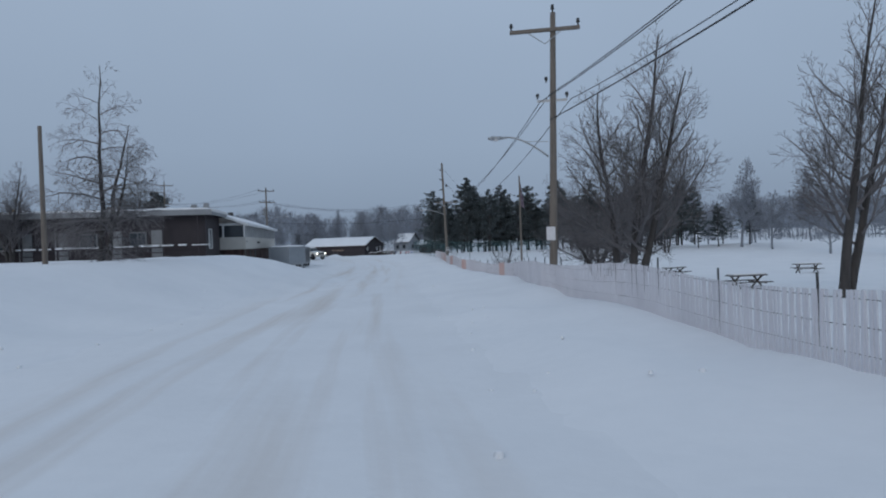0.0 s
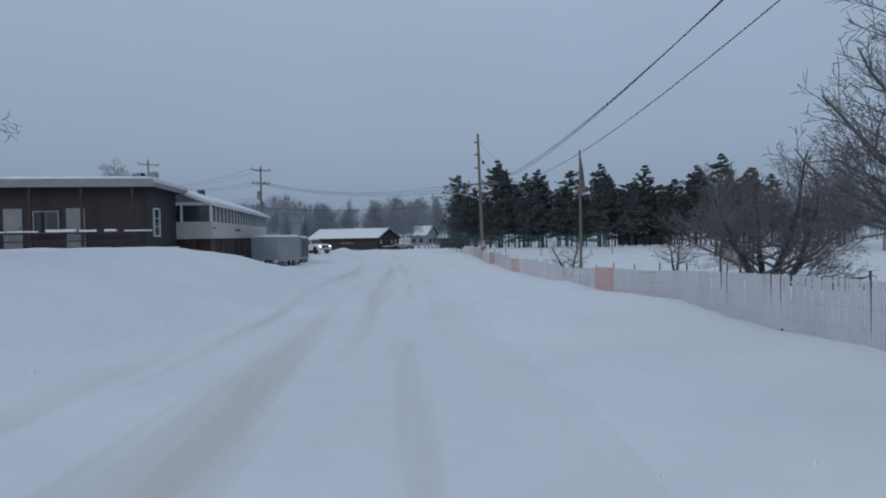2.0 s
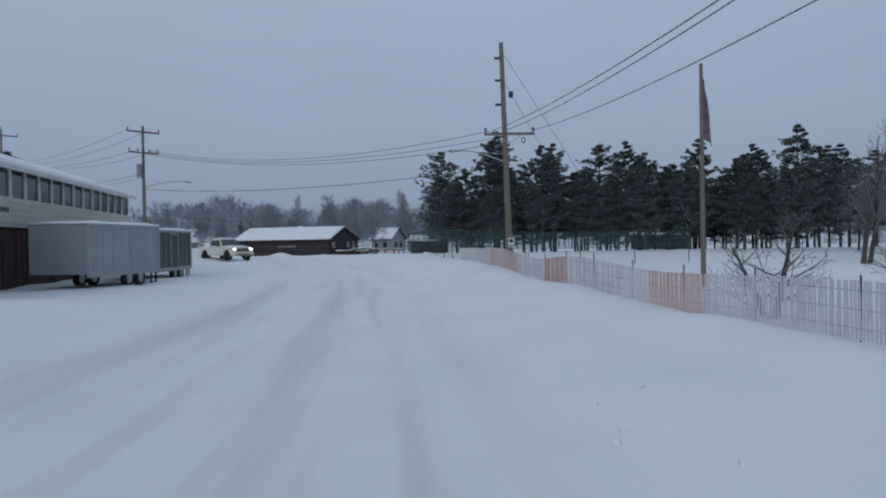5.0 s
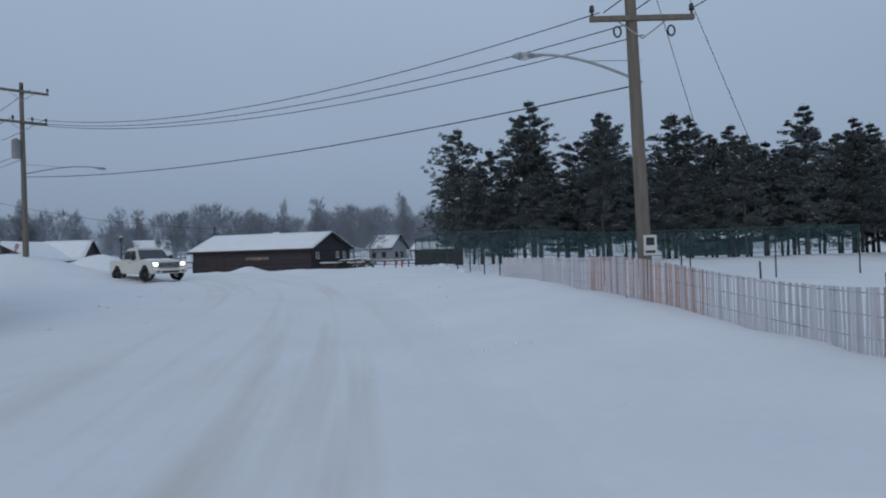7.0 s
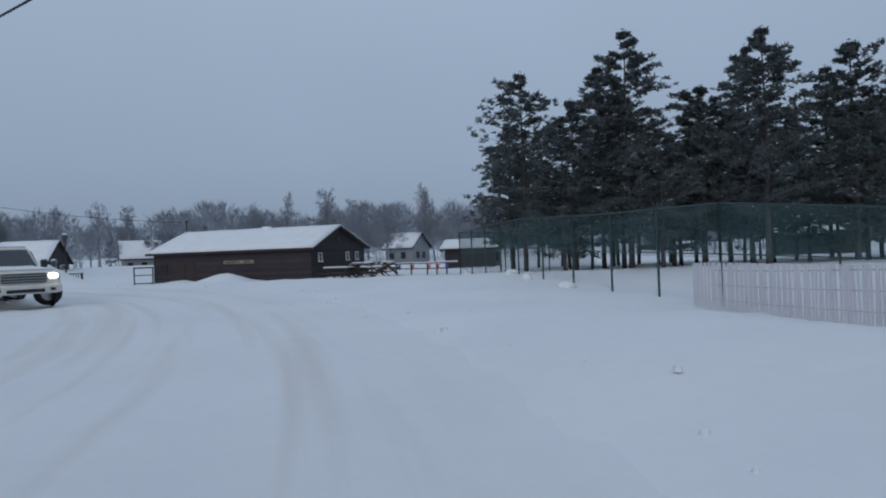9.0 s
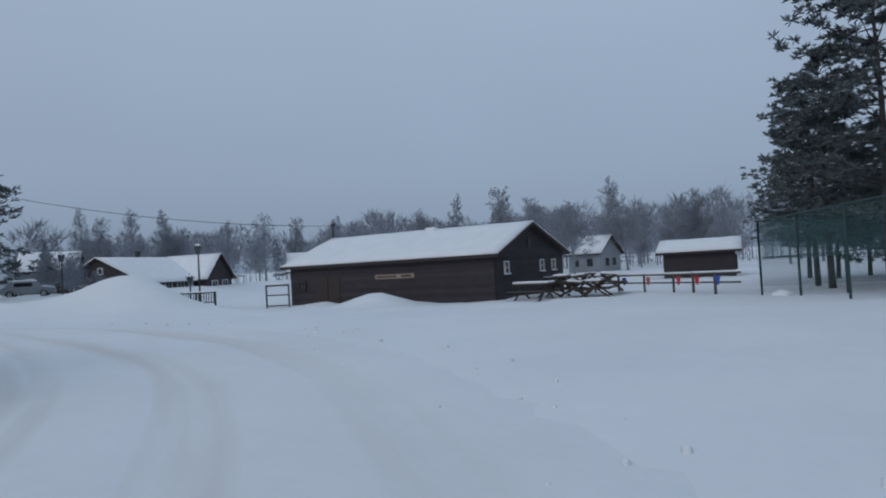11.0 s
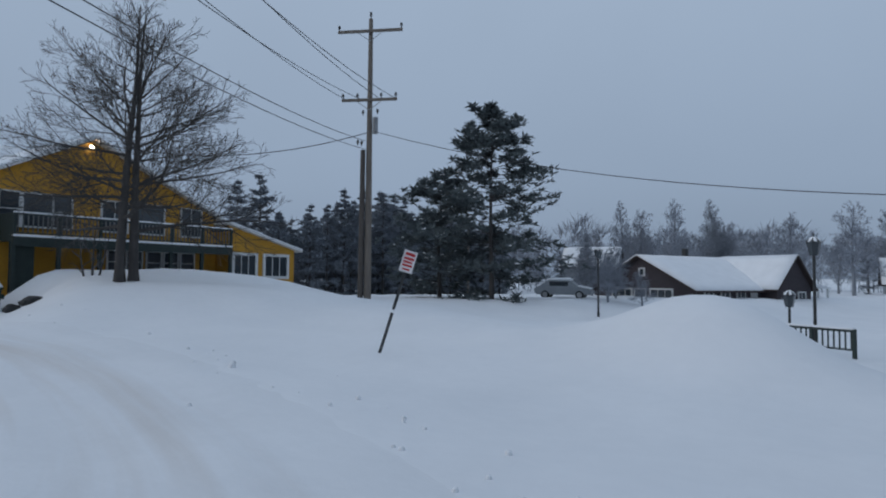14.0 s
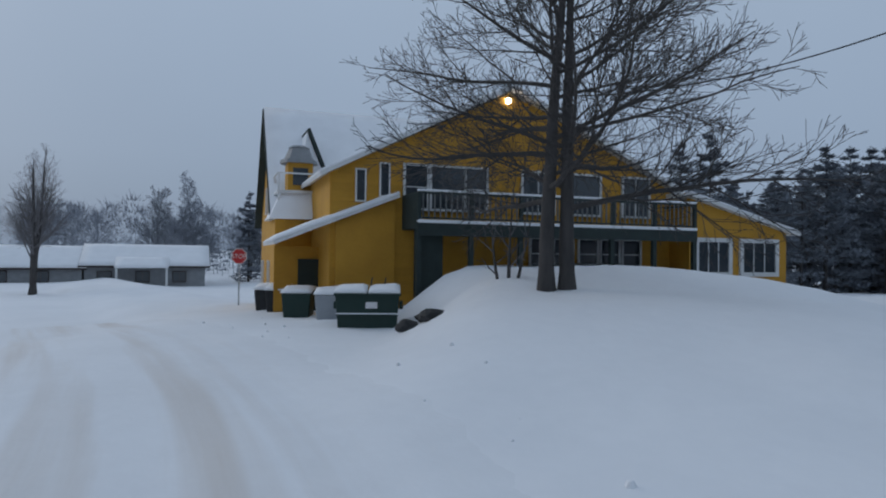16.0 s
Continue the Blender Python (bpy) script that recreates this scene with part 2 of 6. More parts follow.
def sheet(bm, corners, nu, nv, thick, wobble=0.0, seed=0, edge=0.5):
    """A slab over four corners whose top is uneven and falls off towards its edges, as lying snow."""
    c = [Vector(p) for p in corners]
    top, low = [], []
    n = (c[1] - c[0]).cross(c[3] - c[0]).normalized()
    if n.z < 0:
        n = -n
    for i in range(nu + 1):
        tr, lr = [], []
        for j in range(nv + 1):
            u, v = i / nu, j / nv
            p = (c[0] * (1 - u) + c[1] * u) * (1 - v) + (c[3] * (1 - u) + c[2] * u) * v
            rim = 1 - edge if i in (0, nu) or j in (0, nv) else 1
            t = thick * rim * (1 + wobble * noise.noise(p * 0.9 + Vector((seed, 0, 0))))
            tr.append(bm.verts.new(p + n * t)), lr.append(bm.verts.new(p))
        top.append(tr), low.append(lr)
    for i in range(nu):
        for j in range(nv):
            bm.faces.new((top[i][j], top[i + 1][j], top[i + 1][j + 1], top[i][j + 1]))
    ring = [(i, 0) for i in range(nu)] + [(nu, j) for j in range(nv)] + [(i, nv) for i in range(nu, 0, -1)] + [(0, j) for j in range(nv, 0, -1)]
    for k in range(len(ring)):
        (i, j), (p, q) = ring[k], ring[(k + 1) % len(ring)]
        bm.faces.new((top[i][j], low[i][j], low[p][q], top[p][q]))
    bm.faces.new([low[i][j] for i, j in ring])
    bmesh.ops.recalc_face_normals(bm, faces=bm.faces[:])


# ---- ground ----
WAY = np.array([(r[1], r[2]) for r in PATH])
TURN = [(-44.9, 103.9), (-47.8, 102.3), (-51.0, 100.2), (-55.0, 97.2), (-60.0, 93.2), (-66.0, 88.0), (-120.0, 40.0)]
WAY = np.vstack([WAY[0] + (WAY[0] - WAY[2]) * 8, WAY, np.array(TURN)])


def smooth01(a, b, v):
    t = np.clip((np.asarray(v, float) - a) / (b - a), 0, 1)
    return t * t * (3 - 2 * t)


def beside_way(x, y):
    """The signed distance from the truck's line (to its right positive)."""
    x, y = np.asarray(x, float), np.asarray(y, float)
    best, side = np.full(x.shape, 1e9), np.zeros(x.shape)
    for (ax, ay), (bx, by) in zip(WAY[:-1], WAY[1:]):
        dx, dy = bx - ax, by - ay
        ll = dx * dx + dy * dy
        u = np.clip(((x - ax) * dx + (y - ay) * dy) / ll, 0, 1)
        d = np.hypot(x - ax - u * dx, y - ay - u * dy)
        s = np.sign((x - ax) * dy - (y - ay) * dx)
        near = d < best
        best, side = np.where(near, d, best), np.where(near, s, side)
    return best * side


def mound(x, y, cx, cy, rx, ry, h):
    return h * np.exp(-(((x - cx) / rx) ** 2 + ((y - cy) / ry) ** 2))


def ground_z(x, y):
    x, y = np.asarray(x, float), np.asarray(y, float)
    z = np.interp(y, [-40, 0, 34, 55, 70, 88, 97, 106, 112, 119, 150], [0.2, 0, -0.72, -1.27, -1.22, -0.68, -0.5, -0.3, -0.55, -0.8, -1.0])
    west = smooth01(-36, -50, x) * smooth01(85, 100, y) * (1 - smooth01(116, 125, y) * smooth01(-64, -56, x))
    z = z * (1 - west) + (0.2 - 0.7 * smooth01(-75, -110, x)) * west
    d = beside_way(x, y)
    # the raised lot before the motel, falling to the hall
    side = smooth01(-9, -16.5, x) * (1 - smooth01(84, 94, y))
    step = np.interp(y - 0.2 * (x + 20), [-40, 20, 42, 45.5, 48.5, 53.3, 58, 62, 95], [1.3, 1.35, 1.25, 0.95, 0.4, -0.1, -0.45, -0.75, -0.7])
    z = z * (1 - side) + step * side
    # the ploughed ridge along the fence
    z = z + 0.16 * np.exp(-((d - 3.3) / 0.9) ** 2) * (1 - smooth01(84, 96, y)) * (1 + 0.5 * np.sin(y * 0.9 + np.sin(y * 0.37)))
    z = z + 0.45 * np.exp(-((d - 6.2) / 2.0) ** 2) * (1 - smooth01(82, 94, y)) * (1 + 0.12 * np.sin(y * 0.6))
    z = z - 0.45 * smooth01(7, 13, d) * (1 - smooth01(90, 110, y))
    # banks and heaps round the corner
    z = z + mound(x, y, -33.5, 97.0, 4.2, 5.0, 1.75) + mound(x, y, -39.6, 117.8, 3.2, 2.3, 1.9)
    z = z + mound(x, y, -47.0, 122.0, 5.0, 2.5, 0.6) + mound(x, y, -27.2, 119.6, 1.6, 1.1, 0.6) + mound(x, y, -31.0, 121.0, 1.1, 0.8, 0.3)
    z = z + mound(x, y, -44.0, 114.5, 7.0, 2.6, 0.35)
    # the rise before the yellow house
    z = z + (1.2 + 0.55 * smooth01(-56.5, -60.5, x)) * smooth01(0.0, 3.2, y - 101.6 + 1.3 * smooth01(-59.6, -61.6, x)) * smooth01(-47, -56, x) * (1 - 0.95 * smooth01(109, 120, y)) * (1 - smooth01(-72, -90, x))
    # low far hills
    far = np.hypot(x + 20, y - 80)
    z = z + 5.0 * smooth01(200, 520, far) * (0.6 + 0.4 * np.sin(x * 0.011 + 1.0) * np.cos(y * 0.008))
    return z


def unevenness(p, d):
    rough = 0.05 + 0.06 * min(max((abs(d) - 3) / 4, 0), 1)
    return rough * (noise.noise(p * 0.35) + 0.55 * noise.noise(p * 1.1) + 0.3 * noise.noise(p * 2.3) * min(max((abs(d + 2) - 4.5) / 2, 0), 1))


def axis_steps(lo, hi, step, far):
    a = list(np.arange(lo, hi + 1e-6, step))
    g, s = [], step
    while (g[-1] if g else hi) < far:
        s *= 1.22
        g.append((g[-1] if g else hi) + s)
    h, s = [], step
    while (h[-1] if h else lo) > -far:
        s *= 1.22
        h.append((h[-1] if h else lo) - s)
    return np.array(h[::-1] + a + g)


gx, gy = axis_steps(-92, 34, 0.62, 2600), axis_steps(-12, 152, 0.62, 2600)
GX, GY = np.meshgrid(gx, gy)
GZ = ground_z(GX, GY)
GD = beside_way(GX, GY)
ruts = np.zeros_like(GZ)
near_grid = (np.abs(GX + 29) < 64) & (np.abs(GY - 70) < 84)
for i, j in zip(*np.nonzero(near_grid)):
    p = Vector((GX[i, j], GY[i, j], 0))
    ruts[i, j] = unevenness(p, GD[i, j])
rows_n, cols_n = GZ.shape
GZ = GZ + ruts - 0.3 * smooth01(-5.7, -5.0, GD) * (1 - smooth01(1.0, 1.7, GD)) * near_grid
verts = np.stack([GX, GY, GZ], -1).reshape(-1, 3)
idx = np.arange(rows_n * cols_n).reshape(rows_n, cols_n)
faces = np.stack([idx[:-1, :-1], idx[:-1, 1:], idx[1:, 1:], idx[1:, :-1]], -1).reshape(-1, 4)
ground = raw("ground", verts.tolist(), faces.tolist(), SNOW, smooth=True)
tagged(ground, "snow-covered ground with ploughed banks and soft heaps", "ground", kind="structure")


def gz(x, y):
    return float(ground_z(np.array([x]), np.array([y]))[0])


# ---- road: packed snow with wheel ruts ----
def road_strip():
    pts = [Vector((x, y, 0)) for x, y in WAY[1:-1]]
    pts = [pts[0] + (pts[0] - pts[1]) * 3] + pts
    fine = []
    for a, b in zip(pts[:-1], pts[1:]):
        n = max(int((b - a).length / 0.6), 1)
        fine += [a.lerp(b, k / n) for k in range(n)]
    for _ in range(12):
        fine = [fine[0]] + [(p + q + r) / 3 for p, q, r in zip(fine[:-2], fine[1:-1], fine[2:])] + [fine[-1]]
    offs = np.arange(-6.4, 2.61, 0.3)
    vs, fs, cols = [], [], len(offs)
    for k, p in enumerate(fine):
        d = (fine[min(k + 1, len(fine) - 1)] - fine[max(k - 1, 0)]).normalized()
        right = Vector((d.y, -d.x, 0))
        for o in offs:
            q = p + right * float(o)
            edge = min(o + 6.4, 2.6 - o)
            track = sum(math.exp(-((o - c + 0.25 * noise.noise(Vector((k * 0.03, c, 0)))) / 0.24) ** 2) for c in (-4.9, -3.2, -0.9, 0.85))
            lift = 0.04 * float(smooth01(0, 1.1, edge)) - 0.018 - 0.03 * track
            vs.append((q.x, q.y, gz(q.x, q.y) + lift + unevenness(q, float(o))))
    for k in range(len(fine) - 1):
        for j in range(cols - 1):
            a = k * cols + j
            fs.append((a, a + 1, a + cols + 1, a + cols))
    ob = raw("road", vs, fs, PACKED, smooth=True)
    uv = ob.data.uv_layers.new(name="lane")
    for poly in ob.data.polygons:
        for li in poly.loop_indices:
            v = ob.data.loops[li].vertex_index
            uv.data[li].uv = (float(offs[v % cols]), (v // cols) * 0.6)
    return tagged(ob, "packed snow on the road with tan-stained wheel tracks", "road", kind="structure")


n_, l_ = PACKED.node_tree.nodes, PACKED.node_tree.links
uvn = n_.new("ShaderNodeUVMap")
uvn.uv_map = "lane"
mp_ = n_.new("ShaderNodeMapping")
mp_.inputs["Scale"].default_value = (1.1, 0.05, 1)
st_ = n_.new("ShaderNodeTexNoise")
st_.inputs["Scale"].default_value, st_.inputs["Detail"].default_value = 1.0, 5
rg_ = n_.new("ShaderNodeMapRange")
rg_.inputs["From Min"].default_value, rg_.inputs["From Max"].default_value = 0.48, 0.72
rg_.inputs["To Max"].default_value = 0.75
mx_ = n_.new("ShaderNodeMix")
mx_.data_type = "RGBA"
mx_.inputs["B"].default_value = (0.60, 0.545, 0.50, 1)
l_.new(uvn.outputs[0], mp_.inputs["Vector"])
l_.new(mp_.outputs[0], st_.inputs["Vector"])
l_.new(st_.outputs["Fac"], rg_.inputs["Value"])
sx_, ab_, ed_, ml_ = n_.new("ShaderNodeSeparateXYZ"), n_.new("ShaderNodeMath"), n_.new("ShaderNodeMapRange"), n_.new("ShaderNodeMath")
l_.new(uvn.outputs[0], sx_.inputs[0])
ab_.operation = "MULTIPLY_ADD"  # how far from the middle of the carriageway, -1.9
ab_.inputs[1].default_value, ab_.inputs[2].default_value = 1.0, 1.9
l_.new(sx_.outputs["X"], ab_.inputs[0])
abs_ = n_.new("ShaderNodeMath")
abs_.operation = "ABSOLUTE"
l_.new(ab_.outputs[0], abs_.inputs[0])
ed_.inputs["From Min"].default_value, ed_.inputs["From Max"].default_value = 3.6, 2.0
l_.new(abs_.outputs[0], ed_.inputs["Value"])
ml_.operation = "MULTIPLY"
l_.new(ed_.outputs["Result"], ml_.inputs[0]), l_.new(rg_.outputs["Result"], ml_.inputs[1])
l_.new(ml_.outputs[0], mx_.inputs["Factor"])
base_in = n_["Principled BSDF"].inputs["Base Color"]
l_.new(base_in.links[0].from_socket, mx_.inputs["A"])
l_.new(mx_.outputs["Result"], base_in)
road_strip()


# ---- buildings ----
def window(parent, x, y, z, w, h, frame=WHITE_PAINT, axis="x", out=-1, bars=(0, 1), depth=0.09, label="white-framed window", t=0.08):
    """A window in a wall that runs along axis, whose outside lies towards out on the other axis; x, y, z is its lower middle."""
    win = new("window")
    win.parent = parent
    win.location = (x, y, z)
    if axis == "y":
        win.rotation_euler = (0, 0, math.pi / 2 if out > 0 else -math.pi / 2)
    elif out > 0:
        win.rotation_euler = (0, 0, math.pi)
    tagged(win, label)
    d = depth
    part("frame", boxes((-w / 2 - t, -w / 2, -d, 0.02, -t, h + t), (w / 2, w / 2 + t, -d, 0.02, -t, h + t), (-w / 2, w / 2, -d, 0.02, h, h + t), (-w / 2, w / 2, -d - 0.02, 0.02, -t, 0)), frame, win)
    part("pane", boxes((-w / 2, w / 2, -0.03, -0.015, 0, h)), GLASS, win, "dark glass pane")
    dims = [(-w / 2 + w * (k + 1) / (bars[0] + 1) - 0.02, -w / 2 + w * (k + 1) / (bars[0] + 1) + 0.02, -0.05, -0.03, 0, h) for k in range(bars[0])]
    dims += [(-w / 2, w / 2, -0.052, -0.03, h * (k + 1) / (bars[1] + 1) - 0.02, h * (k + 1) / (bars[1] + 1) + 0.02) for k in range(bars[1])]
    if dims:
        part("glazing_bar", boxes(*dims), frame, win)
    return win


def gable_roof(parent, x0, x1, y0, y1, ze, zr, over=0.35, thick=0.14, snow=0.16, mat=TRIM_BROWN, seed=1, nu=24, nv=8, ym=None):
    """A roof with its ridge along x, in two slabs with lying snow."""
    ym = (y0 + y1) / 2 if ym is None else ym
    for side, ya, run in ((1, y0 - over, ym - y0), (-1, y1 + over, y1 - ym)):
        za = ze - (zr - ze) / run * over
        bm = bmesh.new()
        sheet(bm, ((x0 - over, ya, za - thick), (x1 + over, ya, za - thick), (x1 + over, ym, zr - thick), (x0 - over, ym, zr - thick)), 1, 1, thick, edge=0)
        part("roof_slope", bm, mat, parent, "dark roof edge")
        bm = bmesh.new()
        sheet(bm, ((x0 - over + 0.03, ya + 0.03 * side, za + 0.006), (x1 + over - 0.03, ya + 0.03 * side, za + 0.006), (x1 + over - 0.03, ym, zr + 0.006), (x0 - over + 0.03, ym, zr + 0.006)), nu, nv, snow, 0.35, seed)
        part("roof_snow", bm, SNOWCAP, parent, "thick snow lying on the roof", smooth=True)


def gable_walls(parent, x0, x1, y0, y1, z0, ze, zr, mat, lap=0.0, name="wall", ym=None):
    ym, t = (y0 + y1) / 2 if ym is None else ym, 0.16
    for nm, dims in (("front", (x0, x1, y0, y0 + t, z0, ze)), ("back", (x0, x1, y1 - t, y1, z0, ze))):
        part(name, boxes(dims), mat, parent)
    for xa, xb in ((x0, x0 + t), (x1 - t, x1)):
        bm = bmesh.new()
        prism(bm, [(y0 + t, z0), (y1 - t, z0), (y1 - t, ze), (ym, zr - 0.1), (y0 + t, ze)], xa, xb, "yz")
        part(name, bm, mat, parent)
    if lap:
        for k in range(int((ze - z0) / lap)):
            z = z0 + k * lap
            part("board", boxes((x0 + 0.02, x1 - 0.02, y0 - 0.03, y0 - 0.002, z + 0.012, z + lap - 0.004)), mat, parent)
        for k in range(int((zr - z0) / lap)):
            z = z0 + k * lap
            cut = max(0.0, (z + lap - ze) / (zr - ze))
            if cut < 0.95:
                part("board", boxes((x1 + 0.002, x1 + 0.03, y0 + cut * (ym - y0) + 0.06, y1 - cut * (y1 - ym) - 0.06, z + 0.012, z + lap - 0.004)), mat, parent)


def beach_house():
    b = thing("barn", pose(-34.2, 123.0, -1.3, 0, 0, -12.6), "long dark brown board building with a snowy gable roof", "building")
    xb, yb, ym = 12.72, 9.85, 4.6
    gable_walls(b, 0.38, xb, 0.38, yb, -0.3, 2.7, 4.2, BARN_BROWN, 0.2, ym=ym)
    gable_roof(b, 0.38, xb, 0.38, yb, 2.74, 4.22, 0.38, 0.14, 0.15, seed=3, ym=ym)
    for y in (1.6, 6.3, 8.1):
        window(b, xb + 0.02, y, 1.72, 0.42, 0.5, axis="y", out=1, bars=(0, 1), label="small white-framed window with snow on its sill", t=0.07)
        part("sill_snow", boxes((xb + 0.05, xb + 0.19, y - 0.3, y + 0.3, 1.63, 1.7), bevel=0.02), SNOWCAP, b)
    part("gable_vent", boxes((xb + 0.02, xb + 0.08, ym - 0.2, ym + 0.2, 2.95, 3.35)), DARK_METAL, b, "dark louvred gable vent")
    part("sign_board", boxes((6.1, 8.4, 0.31, 0.346, 1.72, 1.94)), PLAQUE, b, "tan board with faded lettering")
    for k in range(15):
        x = 6.2 + k * 0.122 + (0.24 if k > 9 else 0)
        part("faded_letter", boxes((x, x + 0.078, 0.295, 0.309, 1.77, 1.89)), TRIM_BROWN, b)
    for x in (2.25, 3.05):
        part("door", boxes((x, x + 0.72, 0.32, 0.348, -0.2, 2.0)), TRIM_BROWN, b, "dark plank door")
    window(b, 1.25, 0.345, 1.35, 0.36, 0.4, frame=TRIM_BROWN, bars=(1, 1), label="small dark window")
    for x in (4.6, 7.2, 8.6):
        part("eave_bracket", boxes((x - 0.05, x + 0.05, 0.0, 0.35, 2.42, 2.5)), TRIM_BROWN, b)
    part("roof_vent", rods(((0.1, ym, 4.2), (0.1, ym, 5.05), 0.05), ((0.0, ym, 5.05), (0.22, ym, 5.13), 0.09)), DARK_METAL, b, "dark vent pipe")
    part("vent_cap", boxes((6.8, 7.5, ym - 0.45, ym + 0.1, 4.02, 4.38), bevel=0.1), SNOWCAP, b, "snow-capped roof vent")
    return b


beach_house()


def hall():
    """The long raised hall, its long side along local x; local y points away from the road."""
    b = thing("banquet_hall", pose(-21.1, 57.15, -1.2, 0, 0, 102.4), "long raised hall with a window gallery over stained board walls", "building")
    L, W, zb, zs, zt, ze = 26.8, 7.0, 2.93, 3.93, 5.0, 5.2
    part("gallery_floor", boxes((0, L, 0.02, W, zb - 0.12, zb)), CREAM, b)
    part("siding_band", boxes((0, L, 0, 0.14, zb, zs)), CREAM, b, "cream siding band under the windows")
    part("siding_band", boxes((0, 0.14, 0.14, W, zb, zs)), CREAM, b)
    for k in range(4):
        z = zb + 0.05 + k * 0.24
        part("clapboard", boxes((0.02, L - 0.02, -0.022, -0.003, z, z + 0.225)), CREAM, b)
    part("head_beam", boxes((-0.02, L, -0.04, 0.16, zt, ze)), WHITE_PAINT, b, "white beam over the gallery windows")
    part("head_beam", boxes((-0.02, 0.16, 0.16, W, zt, ze)), WHITE_PAINT, b)
    n = 20
    for k in range(n + 1):
        x = 0.07 + (L - 0.14) * k / n
        part("gallery_post", boxes((x - 0.07, x + 0.07, -0.03, 0.13, zs, zt)), WHITE_PAINT, b)
        if k < n:
            part("pane", boxes((x + 0.07, x + (L - 0.14) / n - 0.07, 0.04, 0.06, zs, zt)), GLASS, b)
    for k in range(3):
        y = 1.9 + 2.3 * k
        part("gallery_post", boxes((-0.02, 0.12, y - 0.07, y + 0.07, zs, zt)), WHITE_PAINT, b)
        part("pane", boxes((0.04, 0.06, y - 2.1 if k else 0.14, y - 0.07, zs, zt)), GLASS, b)
    part("inner_wall", boxes((0.1, L, 2.6, 2.75, zb, ze)), MOTEL_BROWN, b)
    part("base_wall", boxes((0.25, L, 0.25, 0.42, -0.6, zb - 0.12)), BASE_BROWN, b)
    part("base_wall", boxes((0.25, 0.42, 0.42, W, -0.6, zb - 0.12)), BASE_BROWN, b)
    rnd = random.Random(4)
    for k in range(64):
        x = 0.27 + k * 0.3
        part("plank", boxes((x, x + 0.27, 0.2 - rnd.random() * 0.03, 0.246, -0.5, zb - 0.14 - rnd.random() * 0.05)), BASE_BROWN, b)
    for k in range(22):
        y = 0.5 + k * 0.29
        part("plank", boxes((0.2 - rnd.random() * 0.03, 0.246, y, y + 0.26, -0.5, zb - 0.14)), BASE_BROWN, b)
    for k in range(11):
        x = 8.4 + k * 0.2
        part("faded_letter", boxes((x, x + 0.13, -0.03, -0.023, zb + 0.42, zb + 0.62)), DARK_METAL, b)
    part("band_lamp", boxes((0.3, 0.75, -0.12, -0.023, zb + 0.55, zb + 0.63), bevel=0.02), DARK_METAL, b, "small dark lamp on the siding")
    dr = part("plank_door", boxes((1.3, 2.2, 0.13, 0.165, -0.4, 1.9)), BASE_BROWN, b, "weathered plank door under the gallery")
    for z in (0.2, 1.5):
        part("door_ledge", boxes((1.3, 2.2, 0.1, 0.13, z, z + 0.12)), BASE_BROWN, dr)
    for x in (0.8, 4.2, 7.7):
        part("pale_post", boxes((x, x + 0.1, 0.1, 0.165, -0.5, zb - 0.13)), PICKET, b, "bare pale post against the planks")
    gable_roof(b, 0.05, L, 0.0, W, ze, ze + 1.25, 0.35, 0.16, 0.16, WHITE_PAINT, 7, 30, 6)
    part("roof_vent", boxes((9.0, 9.5, 2.4, 2.9, ze + 0.95, ze + 1.45), bevel=0.05), DARK_METAL, b, "dark roof vent")
    part("end_wall", boxes((L - 0.16, L, 0.16, W, -0.5, ze)), CREAM, b)
    return b


hall()


